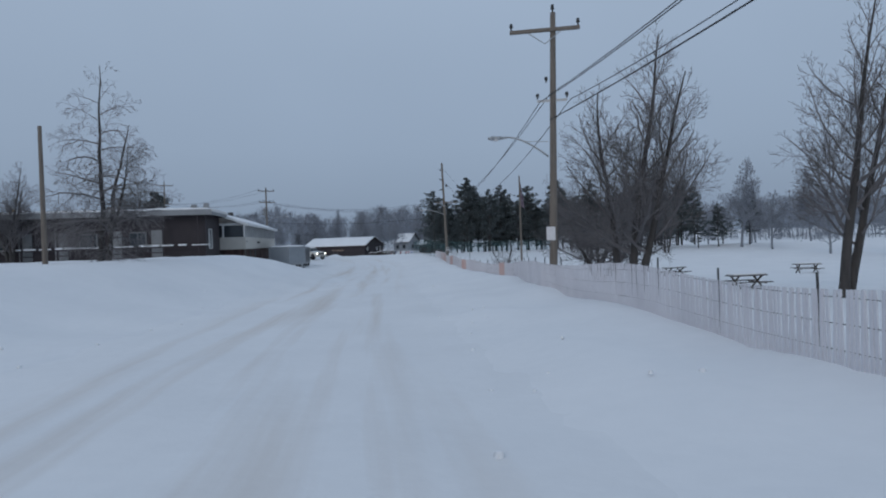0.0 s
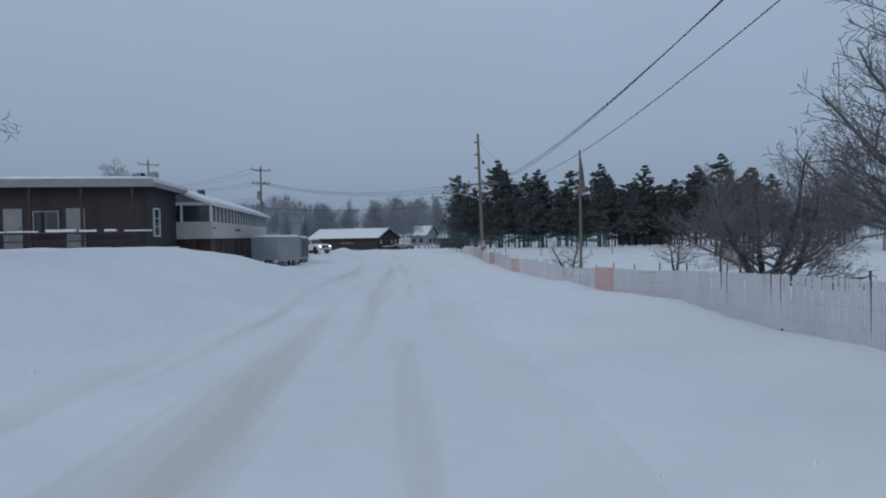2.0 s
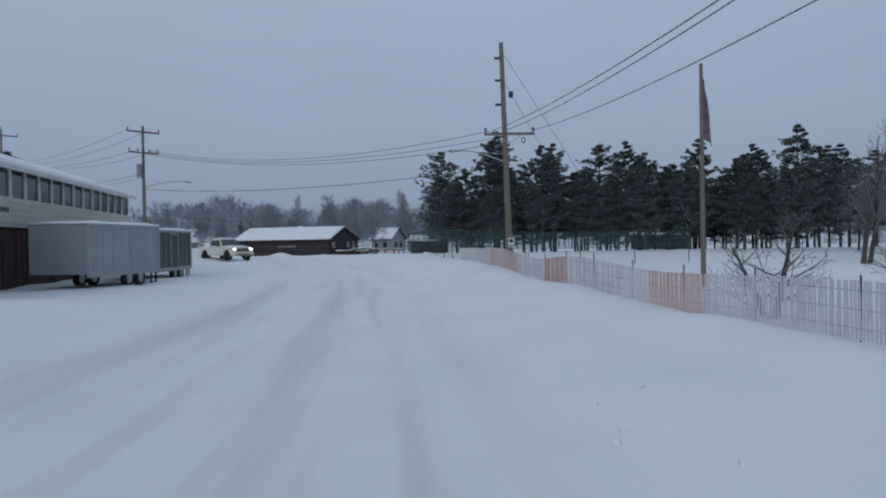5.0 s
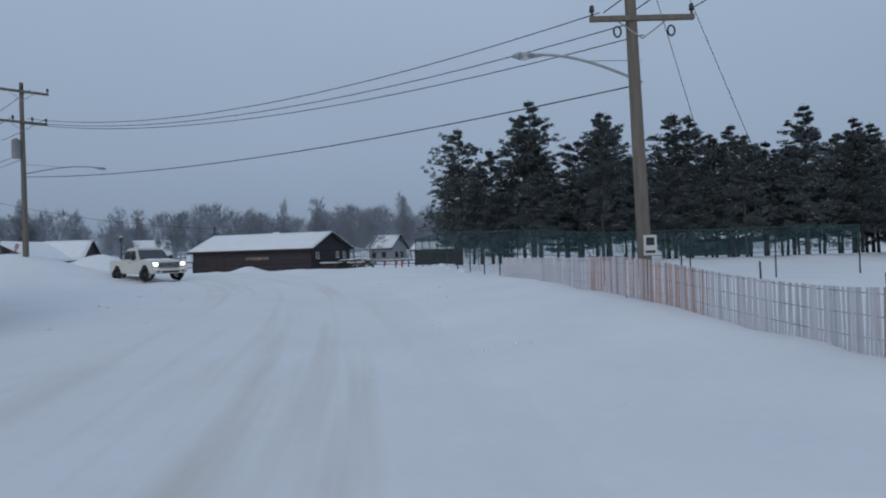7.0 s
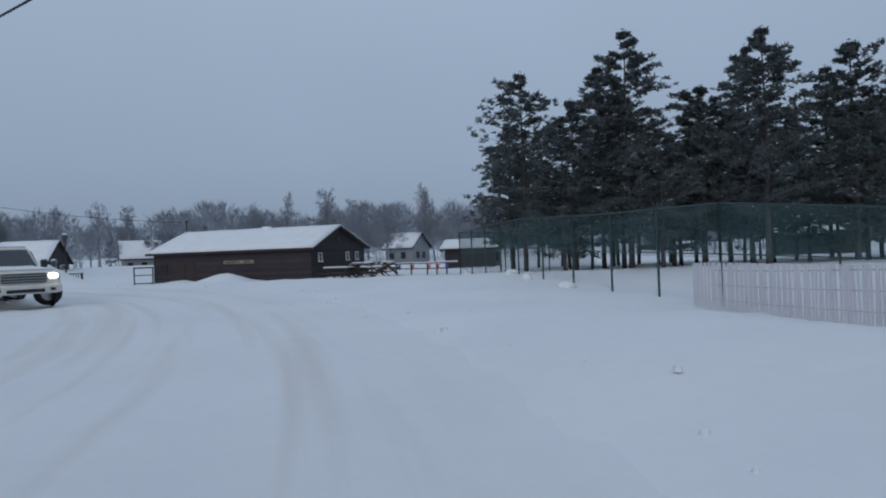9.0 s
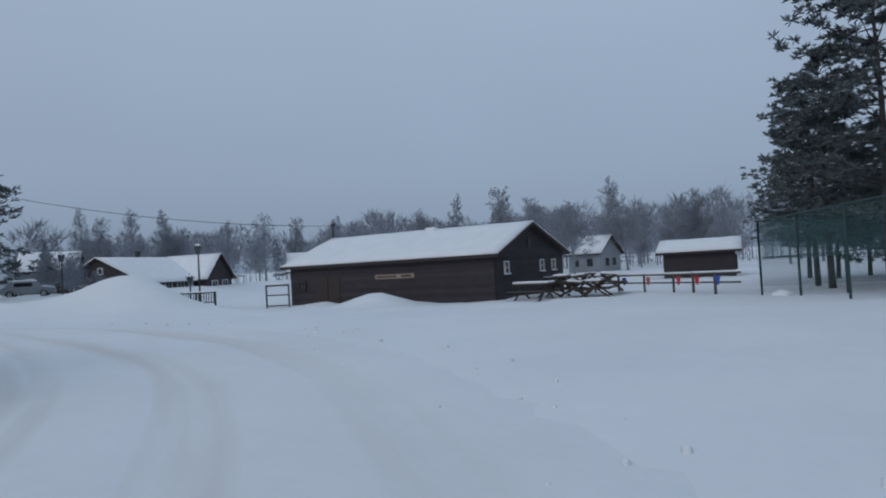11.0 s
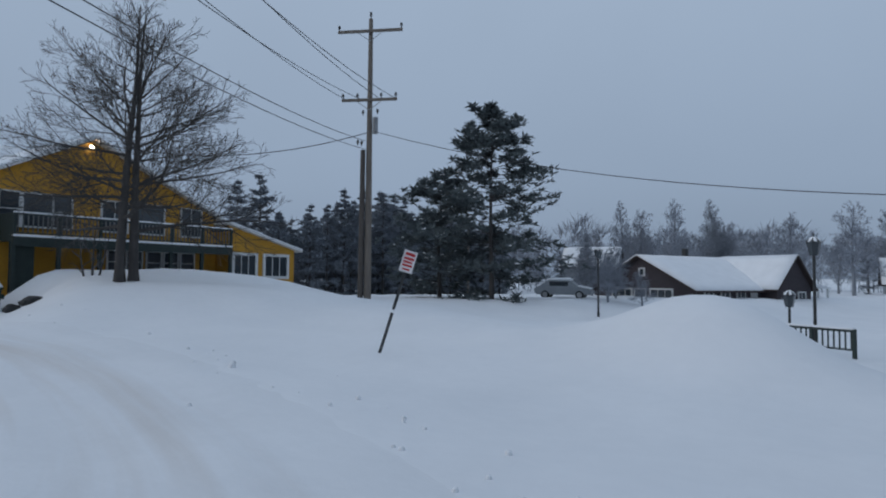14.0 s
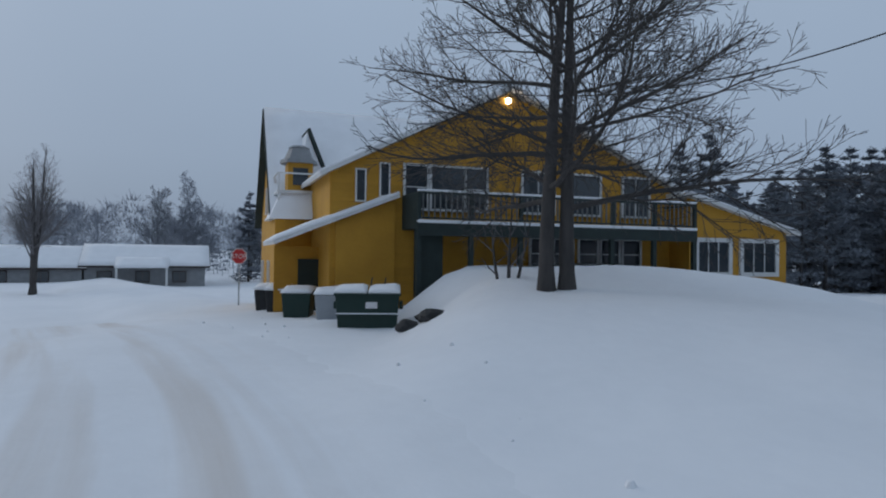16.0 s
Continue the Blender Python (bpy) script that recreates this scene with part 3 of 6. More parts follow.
def motel():
    """The front runs along local -x from the corner near the road; local -y is the front's outside."""
    b = thing("motel", pose(-21.1, 50.0, 1.35, 0, 0, 12.4), "low dark brown motel with grey doors under a snowy flat roof", "building")
    L, D, zt = 36.0, 7.3, 3.15
    part("wall", boxes((-L, -0.7, 0.9, 1.08, -2.4, zt)), MOTEL_BROWN, b)
    part("end_wall", boxes((-0.88, -0.7, 1.08, D - 0.3, -2.6, zt)), MOTEL_BROWN, b)
    part("back_wall", boxes((-L, -0.88, D - 0.5, D - 0.32, -2.6, zt)), MOTEL_BROWN, b)
    part("fascia", boxes((-L, 0.0, 0.0, 0.09, zt, zt + 0.42)), GREY_DOOR, b, "pale weathered fascia")
    part("fascia", boxes((-0.09, 0.0, 0.09, D, zt, zt + 0.42)), GREY_DOOR, b, "pale weathered fascia")
    part("roof_deck", boxes((-L, -0.09, 0.09, D, zt + 0.02, zt + 0.3)), MOTEL_BROWN, b)
    bm = bmesh.new()
    sheet(bm, ((-L, 0.05, zt + 0.43), (-0.03, 0.05, zt + 0.43), (-0.03, D, zt + 0.43), (-L, D, zt + 0.43)), 50, 10, 0.2, 0.5, 11)
    part("roof_snow", bm, SNOWCAP, b, "thick snow lying on the roof", smooth=True)
    for x in (-4.4, -7.6, -11.6, -14.2, -18.2, -21.5, -25.4, -28.6, -32.5):
        dr = part("door", boxes((x - 0.48, x + 0.48, 0.84, 0.9, -0.1, 2.05)), GREY_DOOR, b, "pale grey room door")
        part("door_handle", boxes((x + 0.34, x + 0.4, 0.8, 0.84, 0.95, 1.05)), DARK_METAL, dr)
    for x in (-5.9, -9.6, -16.2, -23.4, -30.5):
        window(b, x, 0.88, 0.75, 1.2, 1.1, frame=GREY_DOOR, bars=(1, 0), label="dark window in a grey frame", t=0.07)
    window(b, -0.69, 2.6, 0.5, 0.95, 1.5, axis="y", out=1, bars=(0, 2), label="tall white-framed window in the end wall")
    part("lower_wall", boxes((-0.695, -0.6, 1.1, D - 0.32, -2.6, -0.42)), BASE_BROWN, b, "red-brown lower wall of the end")
    part("lower_door", boxes((-0.6, -0.56, 4.3, 5.2, -2.5, -0.6)), MOTEL_BROWN, b, "dark door in the lower wall")
    part("lower_ledge", boxes((-0.69, -0.4, 1.1, D - 0.4, -0.42, -0.34)), MOTEL_BROWN, b)
    for y0, y1 in ((1.2, 3.0), (3.15, 4.4), (4.6, 6.7)):
        part("ledge_snow", boxes((-0.68, -0.42, y0, y1, -0.335, -0.2), bevel=0.05), SNOWCAP, b)
    part("eave_trim", boxes((-0.02, 0.03, -0.02, D + 0.02, zt + 0.26, zt + 0.44)), WHITE_PAINT, b, "white eave trim")
    for x in np.arange(-L + 1, -0.5, 2.6):
        part("walkway_post", boxes((x - 0.06, x + 0.06, 0.1, 0.22, -1.2, zt)), MOTEL_BROWN, b)
    part("walkway_rail", boxes((-L, -0.8, 0.12, 0.2, 0.62, 0.72), (-L, -0.8, 0.13, 0.19, 0.2, 0.27)), MOTEL_BROWN, b)
    bm = bmesh.new()
    rnd = random.Random(5)
    x = -L
    while x < -1.2:
        w = 0.5 + rnd.random() * 1.1
        box(bm, x, x + w, 0.06, 0.26, 0.73, 0.80 + rnd.random() * 0.08, bevel=0.03)
        x += w + rnd.random() * 0.5
    part("rail_snow", bm, SNOWCAP, b, "snow lying along the rail")
    for x, h in ((-2.2, 0.5), (-5.0, 0.35), (-1.2, 0.6)):
        part("roof_vent", boxes((x - 0.22, x + 0.22, 4.0, 4.4, zt + 0.4, zt + 0.6 + h), bevel=0.04), GREY_DOOR, b, "rooftop vent box with snow")
    return b


motel()


# the yellow house: local x to the right along its gable front, local y into the house
YH = Matrix.Translation((-63.71, 100.78, 0.57)) @ Matrix.Rotation(2.025, 4, "Z")


def yellow_house():
    b = thing("yellow_house", YH, "mustard yellow house with a dark green balcony and snowy roofs", "house")
    x0, x1, ze, zr, xm = -2.4, 11.6, 4.5, 7.9, 4.3
    bm = bmesh.new()
    prism(bm, [(x0, -1.5), (x1, -1.5), (x1, ze), (xm, zr - 0.12), (x0, ze)], 0, 0.2)
    part("gable_wall", bm, YELLOW, b)
    z = 0.3
    while z < zr - 0.5:
        cut = max(0.0, (z + 0.16 - ze) / (zr - ze)) * (xm - x0)
        part("clapboard", boxes((x0 + cut + 0.05, x1 - cut - 0.05, -0.022, -0.002, z, z + 0.15)), YELLOW, b)
        z += 0.16
    part("side_wall", boxes((x0, x0 + 0.2, 0.2, 9.0, -1.5, ze)), YELLOW, b)
    part("side_wall", boxes((x1 - 0.2, x1, 0.2, 14.0, -1.5, ze)), YELLOW, b)
    for xa, xb, s in ((x0 - 0.35, xm, 1), (x1 + 0.35, xm, 2)):
        zl = ze - 0.35 * (zr - ze) / (xm - x0)
        bm = bmesh.new()
        sheet(bm, ((xa, -0.45, zl - 0.02), (xa, 15, zl - 0.02), (xb, 15, zr - 0.02), (xb, -0.45, zr - 0.02)), 1, 1, 0.12, edge=0)
        part("roof_slope", bm, WHITE_PAINT, b, "pale roof edge")
        bm = bmesh.new()
        sheet(bm, ((xa, -0.42, zl + 0.11), (xa, 15, zl + 0.11), (xb, 15, zr + 0.11), (xb, -0.42, zr + 0.11)), 24, 10, 0.15, 0.35, 20 + s)
        part("roof_snow", bm, SNOWCAP, b, "thick snow lying on the roof", smooth=True)
    # rear wing with its gable end
    wx, wy0, wy1, we, wr = -3.64, 5.0, 13.3, 3.4, 8.35
    ym = (wy0 + wy1) / 2
    bm = bmesh.new()
    prism(bm, [(wy0, -1.5), (wy1, -1.5), (wy1, we), (ym, wr - 0.12), (wy0, we)], wx, wx + 0.2, "yz")
    part("gable_wall", bm, YELLOW, b)
    part("side_wall", boxes((wx + 0.2, 4.0, wy0, wy0 + 0.2, -1.5, we)), YELLOW, b)
    part("side_wall", boxes((wx + 0.2, 11.0, wy1 - 0.2, wy1, -1.5, we)), YELLOW, b)
    for ya, s in ((wy0 - 0.3, 1), (wy1 + 0.3, 2)):
        zl = we - 0.3 * (wr - we) / (ym - wy0)
        bm = bmesh.new()
        sheet(bm, ((wx - 0.35, ya, zl - 0.02), (11, ya, zl - 0.02), (11, ym, wr - 0.02), (wx - 0.35, ym, wr - 0.02)), 1, 1, 0.12, edge=0)
        part("roof_slope", bm, GREEN, b, "dark roof edge")
        bm = bmesh.new()
        sheet(bm, ((wx - 0.3, ya, zl + 0.11), (11, ya, zl + 0.11), (11, ym, wr + 0.11), (wx - 0.3, ym, wr + 0.11)), 12, 10, 0.13, 0.35, 30 + s)
        part("roof_snow", bm, SNOWCAP, b, "thick snow lying on the roof", smooth=True)
    for y, z, h in ((11.9, 0.3, 1.0), (8.3, 0.3, 1.0), (9.6, 3.6, 1.1)):
        window(b, wx - 0.01, y, z, 0.5, h, axis="y", out=-1, bars=(0, 1))
    # steep dormer beside the lantern turret
    bm = bmesh.new()
    prism(bm, [(-2.8, 3.7), (-1.05, 3.7), (-2.36, 6.9)], 6.0, 8.6)
    part("dormer", bm, SNOWCAP, b, "dormer front plastered with snow")
    bm = bmesh.new()
    sheet(bm, ((-0.92, 5.85, 3.45), (-0.92, 8.7, 3.45), (-2.36, 8.7, 7.02), (-2.36, 5.85, 7.02)), 1, 1, 0.12, edge=0)
    part("dormer_roof", bm, GREEN, b, "steep dark green dormer roof")
    # lantern turret
    tx, ty = -2.81, 5.0
    part("turret_base", boxes((tx - 1.0, tx + 1.0, ty - 0.9, ty + 1.2, -0.3, 3.1)), YELLOW, b)
    bm = bmesh.new()
    r0, r1, zz0, zz1 = 1.25, 0.78, 3.05, 4.1
    lo = [bm.verts.new((tx + sx * r0, ty + sy * r0, zz0)) for sx, sy in ((-1, -1), (1, -1), (1, 1), (-1, 1))]
    hi = [bm.verts.new((tx + sx * r1, ty + sy * r1, zz1)) for sx, sy in ((-1, -1), (1, -1), (1, 1), (-1, 1))]
    for q in range(4):
        bm.faces.new((lo[q], lo[(q + 1) % 4], hi[(q + 1) % 4], hi[q]))
    bm.faces.new(lo[::-1]), bm.faces.new(hi)
    part("turret_skirt", bm, SNOWCAP, b, "snow-covered flared shingle skirt")
    part("gallery_floor", boxes((tx - 0.95, tx + 0.95, ty - 0.95, ty + 0.95, 4.1, 4.2)), WHITE_PAINT, b)
    for sx in (-1, 1):
        for sy in (-1, 1):
            part("gallery_post", boxes((tx + sx * 0.88 - 0.04, tx + sx * 0.88 + 0.04, ty + sy * 0.88 - 0.04, ty + sy * 0.88 + 0.04, 3.2, 4.9)), WHITE_PAINT, b)
    part("gallery_rail", boxes((tx - 0.92, tx + 0.92, ty - 0.95, ty - 0.89, 4.84, 4.9)), WHITE_PAINT, b)
    part("gallery_rail", boxes((tx - 0.95, tx - 0.89, ty - 0.88, ty + 0.92, 4.84, 4.9)), WHITE_PAINT, b)
    part("lantern", boxes((tx - 0.5, tx + 0.5, ty - 0.5, ty + 0.5, 4.2, 5.35)), YELLOW, b, "yellow lantern room of the turret")
    part("lantern_window", boxes((tx - 0.3, tx + 0.3, ty - 0.53, ty - 0.5, 4.45, 5.15)), GLASS, b)
    bm = bmesh.new()
    rod(bm, (tx, ty, 5.35), (tx, ty, 5.5), 0.78, 0.74, 8)
    rod(bm, (tx, ty, 5.5), (tx, ty, 6.0), 0.62, 0.4, 8)
    rod(bm, (tx, ty, 6.0), (tx, ty, 6.1), 0.45, 0.3, 8)
    part("lantern_cap", bm, GREY_DOOR, b, "grey cap of the lantern")
    # lean-to entrance
    bm = bmesh.new()
    prism(bm, [(-2.2, -1.5), (-0.12, -1.5), (-0.12, 3.62), (-2.2, 2.75)], -0.12, -0.026)
    part("lean_to_wall", bm, YELLOW, b)
    part("lean_to_side", boxes((-2.2, -2.08, -0.026, 4.0, -1.5, 2.6)), YELLOW, b)
    bm = bmesh.new()
    sheet(bm, ((-4.25, -0.5, 1.98), (-0.05, -0.5, 3.68), (-0.05, 4.0, 3.68), (-4.25, 4.0, 1.98)), 1, 1, 0.1, edge=0)
    part("lean_to_roof", bm, WHITE_PAINT, b)
    bm = bmesh.new()
    sheet(bm, ((-4.25, -0.48, 2.09), (-0.05, -0.48, 3.79), (-0.05, 4.0, 3.79), (-4.25, 4.0, 2.09)), 10, 8, 0.16, 0.4, 44)
    part("lean_to_snow", bm, SNOWCAP, b, "snow on the lean-to roof", smooth=True)
    part("porch_door", boxes((-3.15, -2.35, 2.2, 2.26, -0.6, 1.5)), GREEN, b, "dark green door in the porch")
    part("porch_wall", boxes((-4.0, -2.2, 2.26, 2.4, -1.5, 1.95)), YELLOW, b)
    # windows of the gable front
    window(b, -1.35, -0.03, 3.55, 0.28, 1.05, bars=(0, 0), label="narrow white-framed window", t=0.05)
    window(b, -0.5, -0.03, 3.75, 0.28, 1.1, bars=(0, 0), label="narrow white-framed window", t=0.05)
    for x, w, bars in ((0.65, 0.8, (0, 1)), (1.85, 1.25, (0, 0)), (2.95, 0.8, (0, 1)), (5.5, 1.3, (1, 0)), (7.4, 1.6, (0, 0)), (9.9, 1.2, (1, 0))):
        window(b, x, -0.03, 3.35, w, 1.5, bars=bars, label="white-framed upper window")
    for x in (5.6, 6.6, 7.7, 8.7, 9.7):
        window(b, x, -0.03, 1.25, 0.78, 1.1, bars=(0, 1), label="white-framed lower window")
    part("garage_door", boxes((1.3, 3.7, -0.06, -0.024, 0.1, 2.15)), YELLOW, b, "plain yellow garage door")
    # balcony
    bal = new("balcony")
    bal.parent = b
    tagged(bal, "dark green wooden balcony with snow on its rails")
    bx0, bx1, by, bz = 0.15, 11.38, -1.85, 2.72
    part("deck", boxes((bx0, bx1, by, -0.03, bz - 0.16, bz), (bx0, bx1, by - 0.05, by, bz - 0.4, bz + 0.02)), GREEN, bal)
    part("deck_snow", boxes((bx0, bx1, by - 0.08, by + 0.3, bz + 0.02, bz + 0.13), bevel=0.03), SNOWCAP, bal)
    part("top_rail", boxes((bx0, bx1, by - 0.02, by + 0.09, bz + 0.98, bz + 1.05), (bx0, bx0 + 0.1, by + 0.09, -0.03, bz + 0.98, bz + 1.05), (bx1 - 0.1, bx1, by + 0.09, -0.03, bz + 0.98, bz + 1.05)), GREEN, bal)
    part("rail_snow", boxes((bx0, bx1, by - 0.04, by + 0.11, bz + 1.05, bz + 1.13), bevel=0.025), SNOWCAP, bal)
    part("low_rail", boxes((bx0, bx1, by + 0.01, by + 0.06, bz + 0.16, bz + 0.22)), GREEN, bal)
    for x in np.linspace(bx0 + 0.06, bx1 - 0.06, 7):
        part("post", boxes((x - 0.06, x + 0.06, by - 0.03, by + 0.1, bz, bz + 1.0)), GREEN, bal)
        part("pillar", boxes((x - 0.08, x + 0.08, by + 0.0, by + 0.16, -1.5, bz - 0.16)), GREEN, bal)
    for x in np.arange(bx0 + 0.2, bx1, 0.2):
        part("baluster", boxes((x - 0.022, x + 0.022, by + 0.015, by + 0.055, bz + 0.22, bz + 0.98)), PICKET, bal)
    part("side_panel", boxes((bx0, bx0 + 0.05, by + 0.1, -0.03, bz, bz + 0.98)), GREEN, bal)
    part("ground_screen", boxes((bx0, bx0 + 1.0, by + 0.3, by + 0.36, -1.5, bz - 0.16)), GREEN, b, "dark green screen under the balcony")
    part("porch_lamp", boxes((4.1, 4.3, -0.14, -0.02, 7.38, 7.58), bevel=0.04), PORCH_LIGHT, b, "lit flood lamp in the gable")
    # low addition on the right
    ax0, ax1, ay = 11.6, 16.6, -1.2
    bm = bmesh.new()
    prism(bm, [(ax0, -1.5), (ax1, -1.5), (ax1, 2.85), (ax0, 4.15)], ay, ay + 0.18)
    part("addition_wall", bm, YELLOW, b)
    part("addition_wall", boxes((ax1 - 0.18, ax1, ay + 0.18, 6, -1.5, 2.8)), YELLOW, b)
    part("addition_wall", boxes((ax0, ax0 + 0.18, ay + 0.18, 0, -1.5, 4.0)), YELLOW, b)
    bm = bmesh.new()
    sheet(bm, ((ax0 - 0.2, ay - 0.35, 4.12), (ax1 + 0.4, ay - 0.35, 2.7), (ax1 + 0.4, 6.2, 2.7), (ax0 - 0.2, 6.2, 4.12)), 1, 1, 0.12, edge=0)
    part("addition_roof", bm, WHITE_PAINT, b)
    bm = bmesh.new()
    sheet(bm, ((ax0 - 0.2, ay - 0.33, 4.25), (ax1 + 0.4, ay - 0.33, 2.83), (ax1 + 0.4, 6.2, 2.83), (ax0 - 0.2, 6.2, 4.25)), 10, 6, 0.13, 0.4, 51)
    part("addition_snow", bm, SNOWCAP, b, "snow on the addition's roof", smooth=True)
    for x, w in ((12.75, 1.5), (15.1, 1.7)):
        window(b, x, ay - 0.01, 1.15, w, 1.2, bars=(2, 0), label="wide white-framed window", t=0.17)
    return b


yellow_house()


def park_house():
    """The brown house with the snowy roof beyond the barn: ridge along local x, its right side at local -y."""
    b = thing("park_house", pose(-69.5, 146.3, 0.7, 0, 0, 91.1), "dark brown park house with a snowy gable roof", "house")
    L, W, ze, zr, z0 = 13.4, 11.2, 0.42, 3.1, -2.2
    for xa in (0, L - 0.2):
        bm = bmesh.new()
        prism(bm, [(-W / 2, z0), (W / 2, z0), (W / 2, ze), (0, zr), (-W / 2, ze)], xa, xa + 0.2, "yz")
        part("gable_wall", bm, BARN_BROWN, b)
    part("front_wall", boxes((0.2, L - 0.2, -W / 2, -W / 2 + 0.2, z0, ze + 0.1)), BARN_BROWN, b)
    part("back_wall", boxes((0.2, L - 0.2, W / 2 - 0.2, W / 2, z0, ze + 0.1)), BARN_BROWN, b)
    gable_roof(b, 0, L, -W / 2, W / 2, ze, zr, 0.5, 0.14, 0.2, TRIM_BROWN, 61, 14, 8)
    for x in (1.6, 3.6, 5.6):
        window(b, x, -W / 2 - 0.01, -0.95, 1.0, 1.0, bars=(1, 1))
    part("door", boxes((6.9, 7.8, -W / 2 - 0.05, -W / 2 - 0.004, -1.7, 0.3)), WHITE_PAINT, b, "white door")
    for y, w in ((2.1, 2.2), (0.0, 1.1), (-2.3, 2.2)):
        window(b, -0.01, y, -0.85, w, 1.05, axis="y", out=-1, bars=(2 if w > 2 else 0, 0), label="wide white-framed window in three lights", t=0.13)
    window(b, -0.01, -0.2, 1.45, 0.45, 0.5, axis="y", out=-1, bars=(0, 0), label="small louvre window", t=0.12)
    part("chimney", boxes((6.2, 6.6, 0.4, 0.8, 2.6, 3.9)), DARK_METAL, b, "dark metal chimney")
    # cross gable towards the road
    g0, g1, yf = 8.4, 13.2, -W / 2 - 1.4
    gm = (g0 + g1) / 2
    bm = bmesh.new()
    prism(bm, [(g0, z0), (g1, z0), (g1, 0.5), (gm, zr - 0.1), (g0, 0.5)], yf, yf + 0.2)
    part("cross_gable", bm, BARN_BROWN, b)
    part("gable_side", boxes((g0, g0 + 0.15, yf + 0.2, -W / 2, z0, 0.5)), BARN_BROWN, b)
    part("gable_side", boxes((g1 - 0.15, g1, yf + 0.2, -W / 2, z0, 0.5)), BARN_BROWN, b)
    for xa, s in ((g0 - 0.4, 1), (g1 + 0.4, 2)):
        bm = bmesh.new()
        sheet(bm, ((xa, yf - 0.4, 0.15), (xa, 0, 0.15), (gm, 0, zr), (gm, yf - 0.4, zr)), 1, 1, 0.12, edge=0)
        part("roof_slope", bm, TRIM_BROWN, b, "dark roof edge")
        bm = bmesh.new()
        sheet(bm, ((xa, yf - 0.36, 0.28), (xa, 0, 0.28), (gm, 0, zr + 0.13), (gm, yf - 0.36, zr + 0.13)), 8, 6, 0.17, 0.35, 62 + s)
        part("roof_snow", bm, SNOWCAP, b, "thick snow lying on the roof", smooth=True)
    for x in (gm - 1.0, gm + 1.0):
        window(b, x, yf - 0.01, -1.2, 0.95, 1.25, bars=(1, 1))
    # low porch at the far end
    bm = bmesh.new()
    sheet(bm, ((L, -W / 2 - 1.0, 0.9), (L + 3.6, -W / 2 - 1.0, 0.35), (L + 3.6, 1.0, 0.35), (L, 1.0, 0.9)), 6, 4, 0.2, 0.3, 64, 0.3)
    part("porch_roof", bm, SNOWCAP, b, "snow on the low porch roof", smooth=True)
    for x in (L + 0.4, L + 1.9, L + 3.4):
        part("porch_post", boxes((x - 0.08, x + 0.08, -W / 2 - 0.9, -W / 2 - 0.75, z0, 0.45)), WHITE_PAINT, b)
    return b


park_house()


def far_building():
    b = thing("long_low_building", pose(-97.3, 54.2, -1.15, 0, 0, 118.0), "long low grey building with snowy stepped roofs", "building")
    for k, (x0, x1, h) in enumerate(((-1.0, 9.0, 2.1), (9.2, 20.5, 2.35))):
        part("wall", boxes((x0, x1, 0, 7.0, -0.5, h)), GREY_DOOR, b)
        gable_roof(b, x0, x1, 0, 7.0, h, h + 1.9, 0.5, 0.15, 0.2, TRIM_BROWN, 70 + k, 12, 6)
    for x in (2.0, 5.5, 11.0, 14.5, 18.0):
        window(b, x, -0.01, 0.5, 1.2, 1.0, TRIM_BROWN, bars=(1, 0))
    bm = bmesh.new()
    sheet(bm, ((12, -1.6, 1.9), (17, -1.6, 1.9), (17, 0.6, 2.9), (12, 0.6, 2.9)), 6, 4, 0.2, 0.3, 74)
    part("porch_snow", bm, SNOWCAP, b, smooth=True)
    for x in (12.2, 16.8):
        part("porch_post", boxes((x - 0.1, x + 0.1, -1.5, -1.3, -0.5, 1.95)), WHITE_PAINT, b)
    return b


far_building()


def far_house(m, L, W, ze, zr, mat, label, front=True):
    """A small house far off: ridge along local x."""
    b = thing("far_house", m, label, "house", "far houses")
    gable_walls(b, 0, L, 0, W, -1.5, ze, zr, mat)
    gable_roof(b, 0, L, 0, W, ze, zr, 0.5, 0.15, 0.2, TRIM_BROWN, L, 8, 5)
    for x in np.arange(1.2, L - 0.8, 2.2) if front else ():
        window(b, x, -0.01, 0.4, 0.7, 0.9, TRIM_BROWN, bars=(0, 1), label="small far window")
    for y in (W * 0.33, W * 0.67):
        window(b, L + 0.01, y, 0.4, 0.7, 0.9, TRIM_BROWN, axis="y", out=1, bars=(0, 1), label="small far window")
    return b


far_house(Matrix.Translation((-13.6, 143.5, -0.8)) @ Matrix.Rotation(radians(-8), 4, "Z"), 5.0, 6.0, 1.9, 2.7, MOTEL_BROWN, "far low brown pavilion with a snowy roof", False)
far_house(Matrix.Translation((-25.0, 186.0, -0.5)) @ Matrix.Rotation(radians(-25), 4, "Z"), 5.0, 6.0, 2.4, 4.6, GREY_PANEL, "far grey house with a snowy roof among the trees")
far_house(Matrix.Translation((-107.5, 169.0, 0.6)) @ Matrix.Rotation(radians(38), 4, "Z"), 8.0, 7.0, 3.4, 6.2, GREY_PANEL, "far grey house with a steep snowy roof among the trees")
far_house(Matrix.Translation((-70.0, 186.0, -0.6)) @ Matrix.Rotation(radians(30), 4, "Z"), 6.0, 7.0, 2.4, 5.2, GREY_PANEL, "far grey house with a snowy roof")
far_house(Matrix.Translation((22.0, 150.0, -1.0)) @ Matrix.Rotation(radians(-20), 4, "Z"), 9.0, 8.0, 2.5, 5.0, MOTEL_BROWN, "far brown house with a snowy roof")


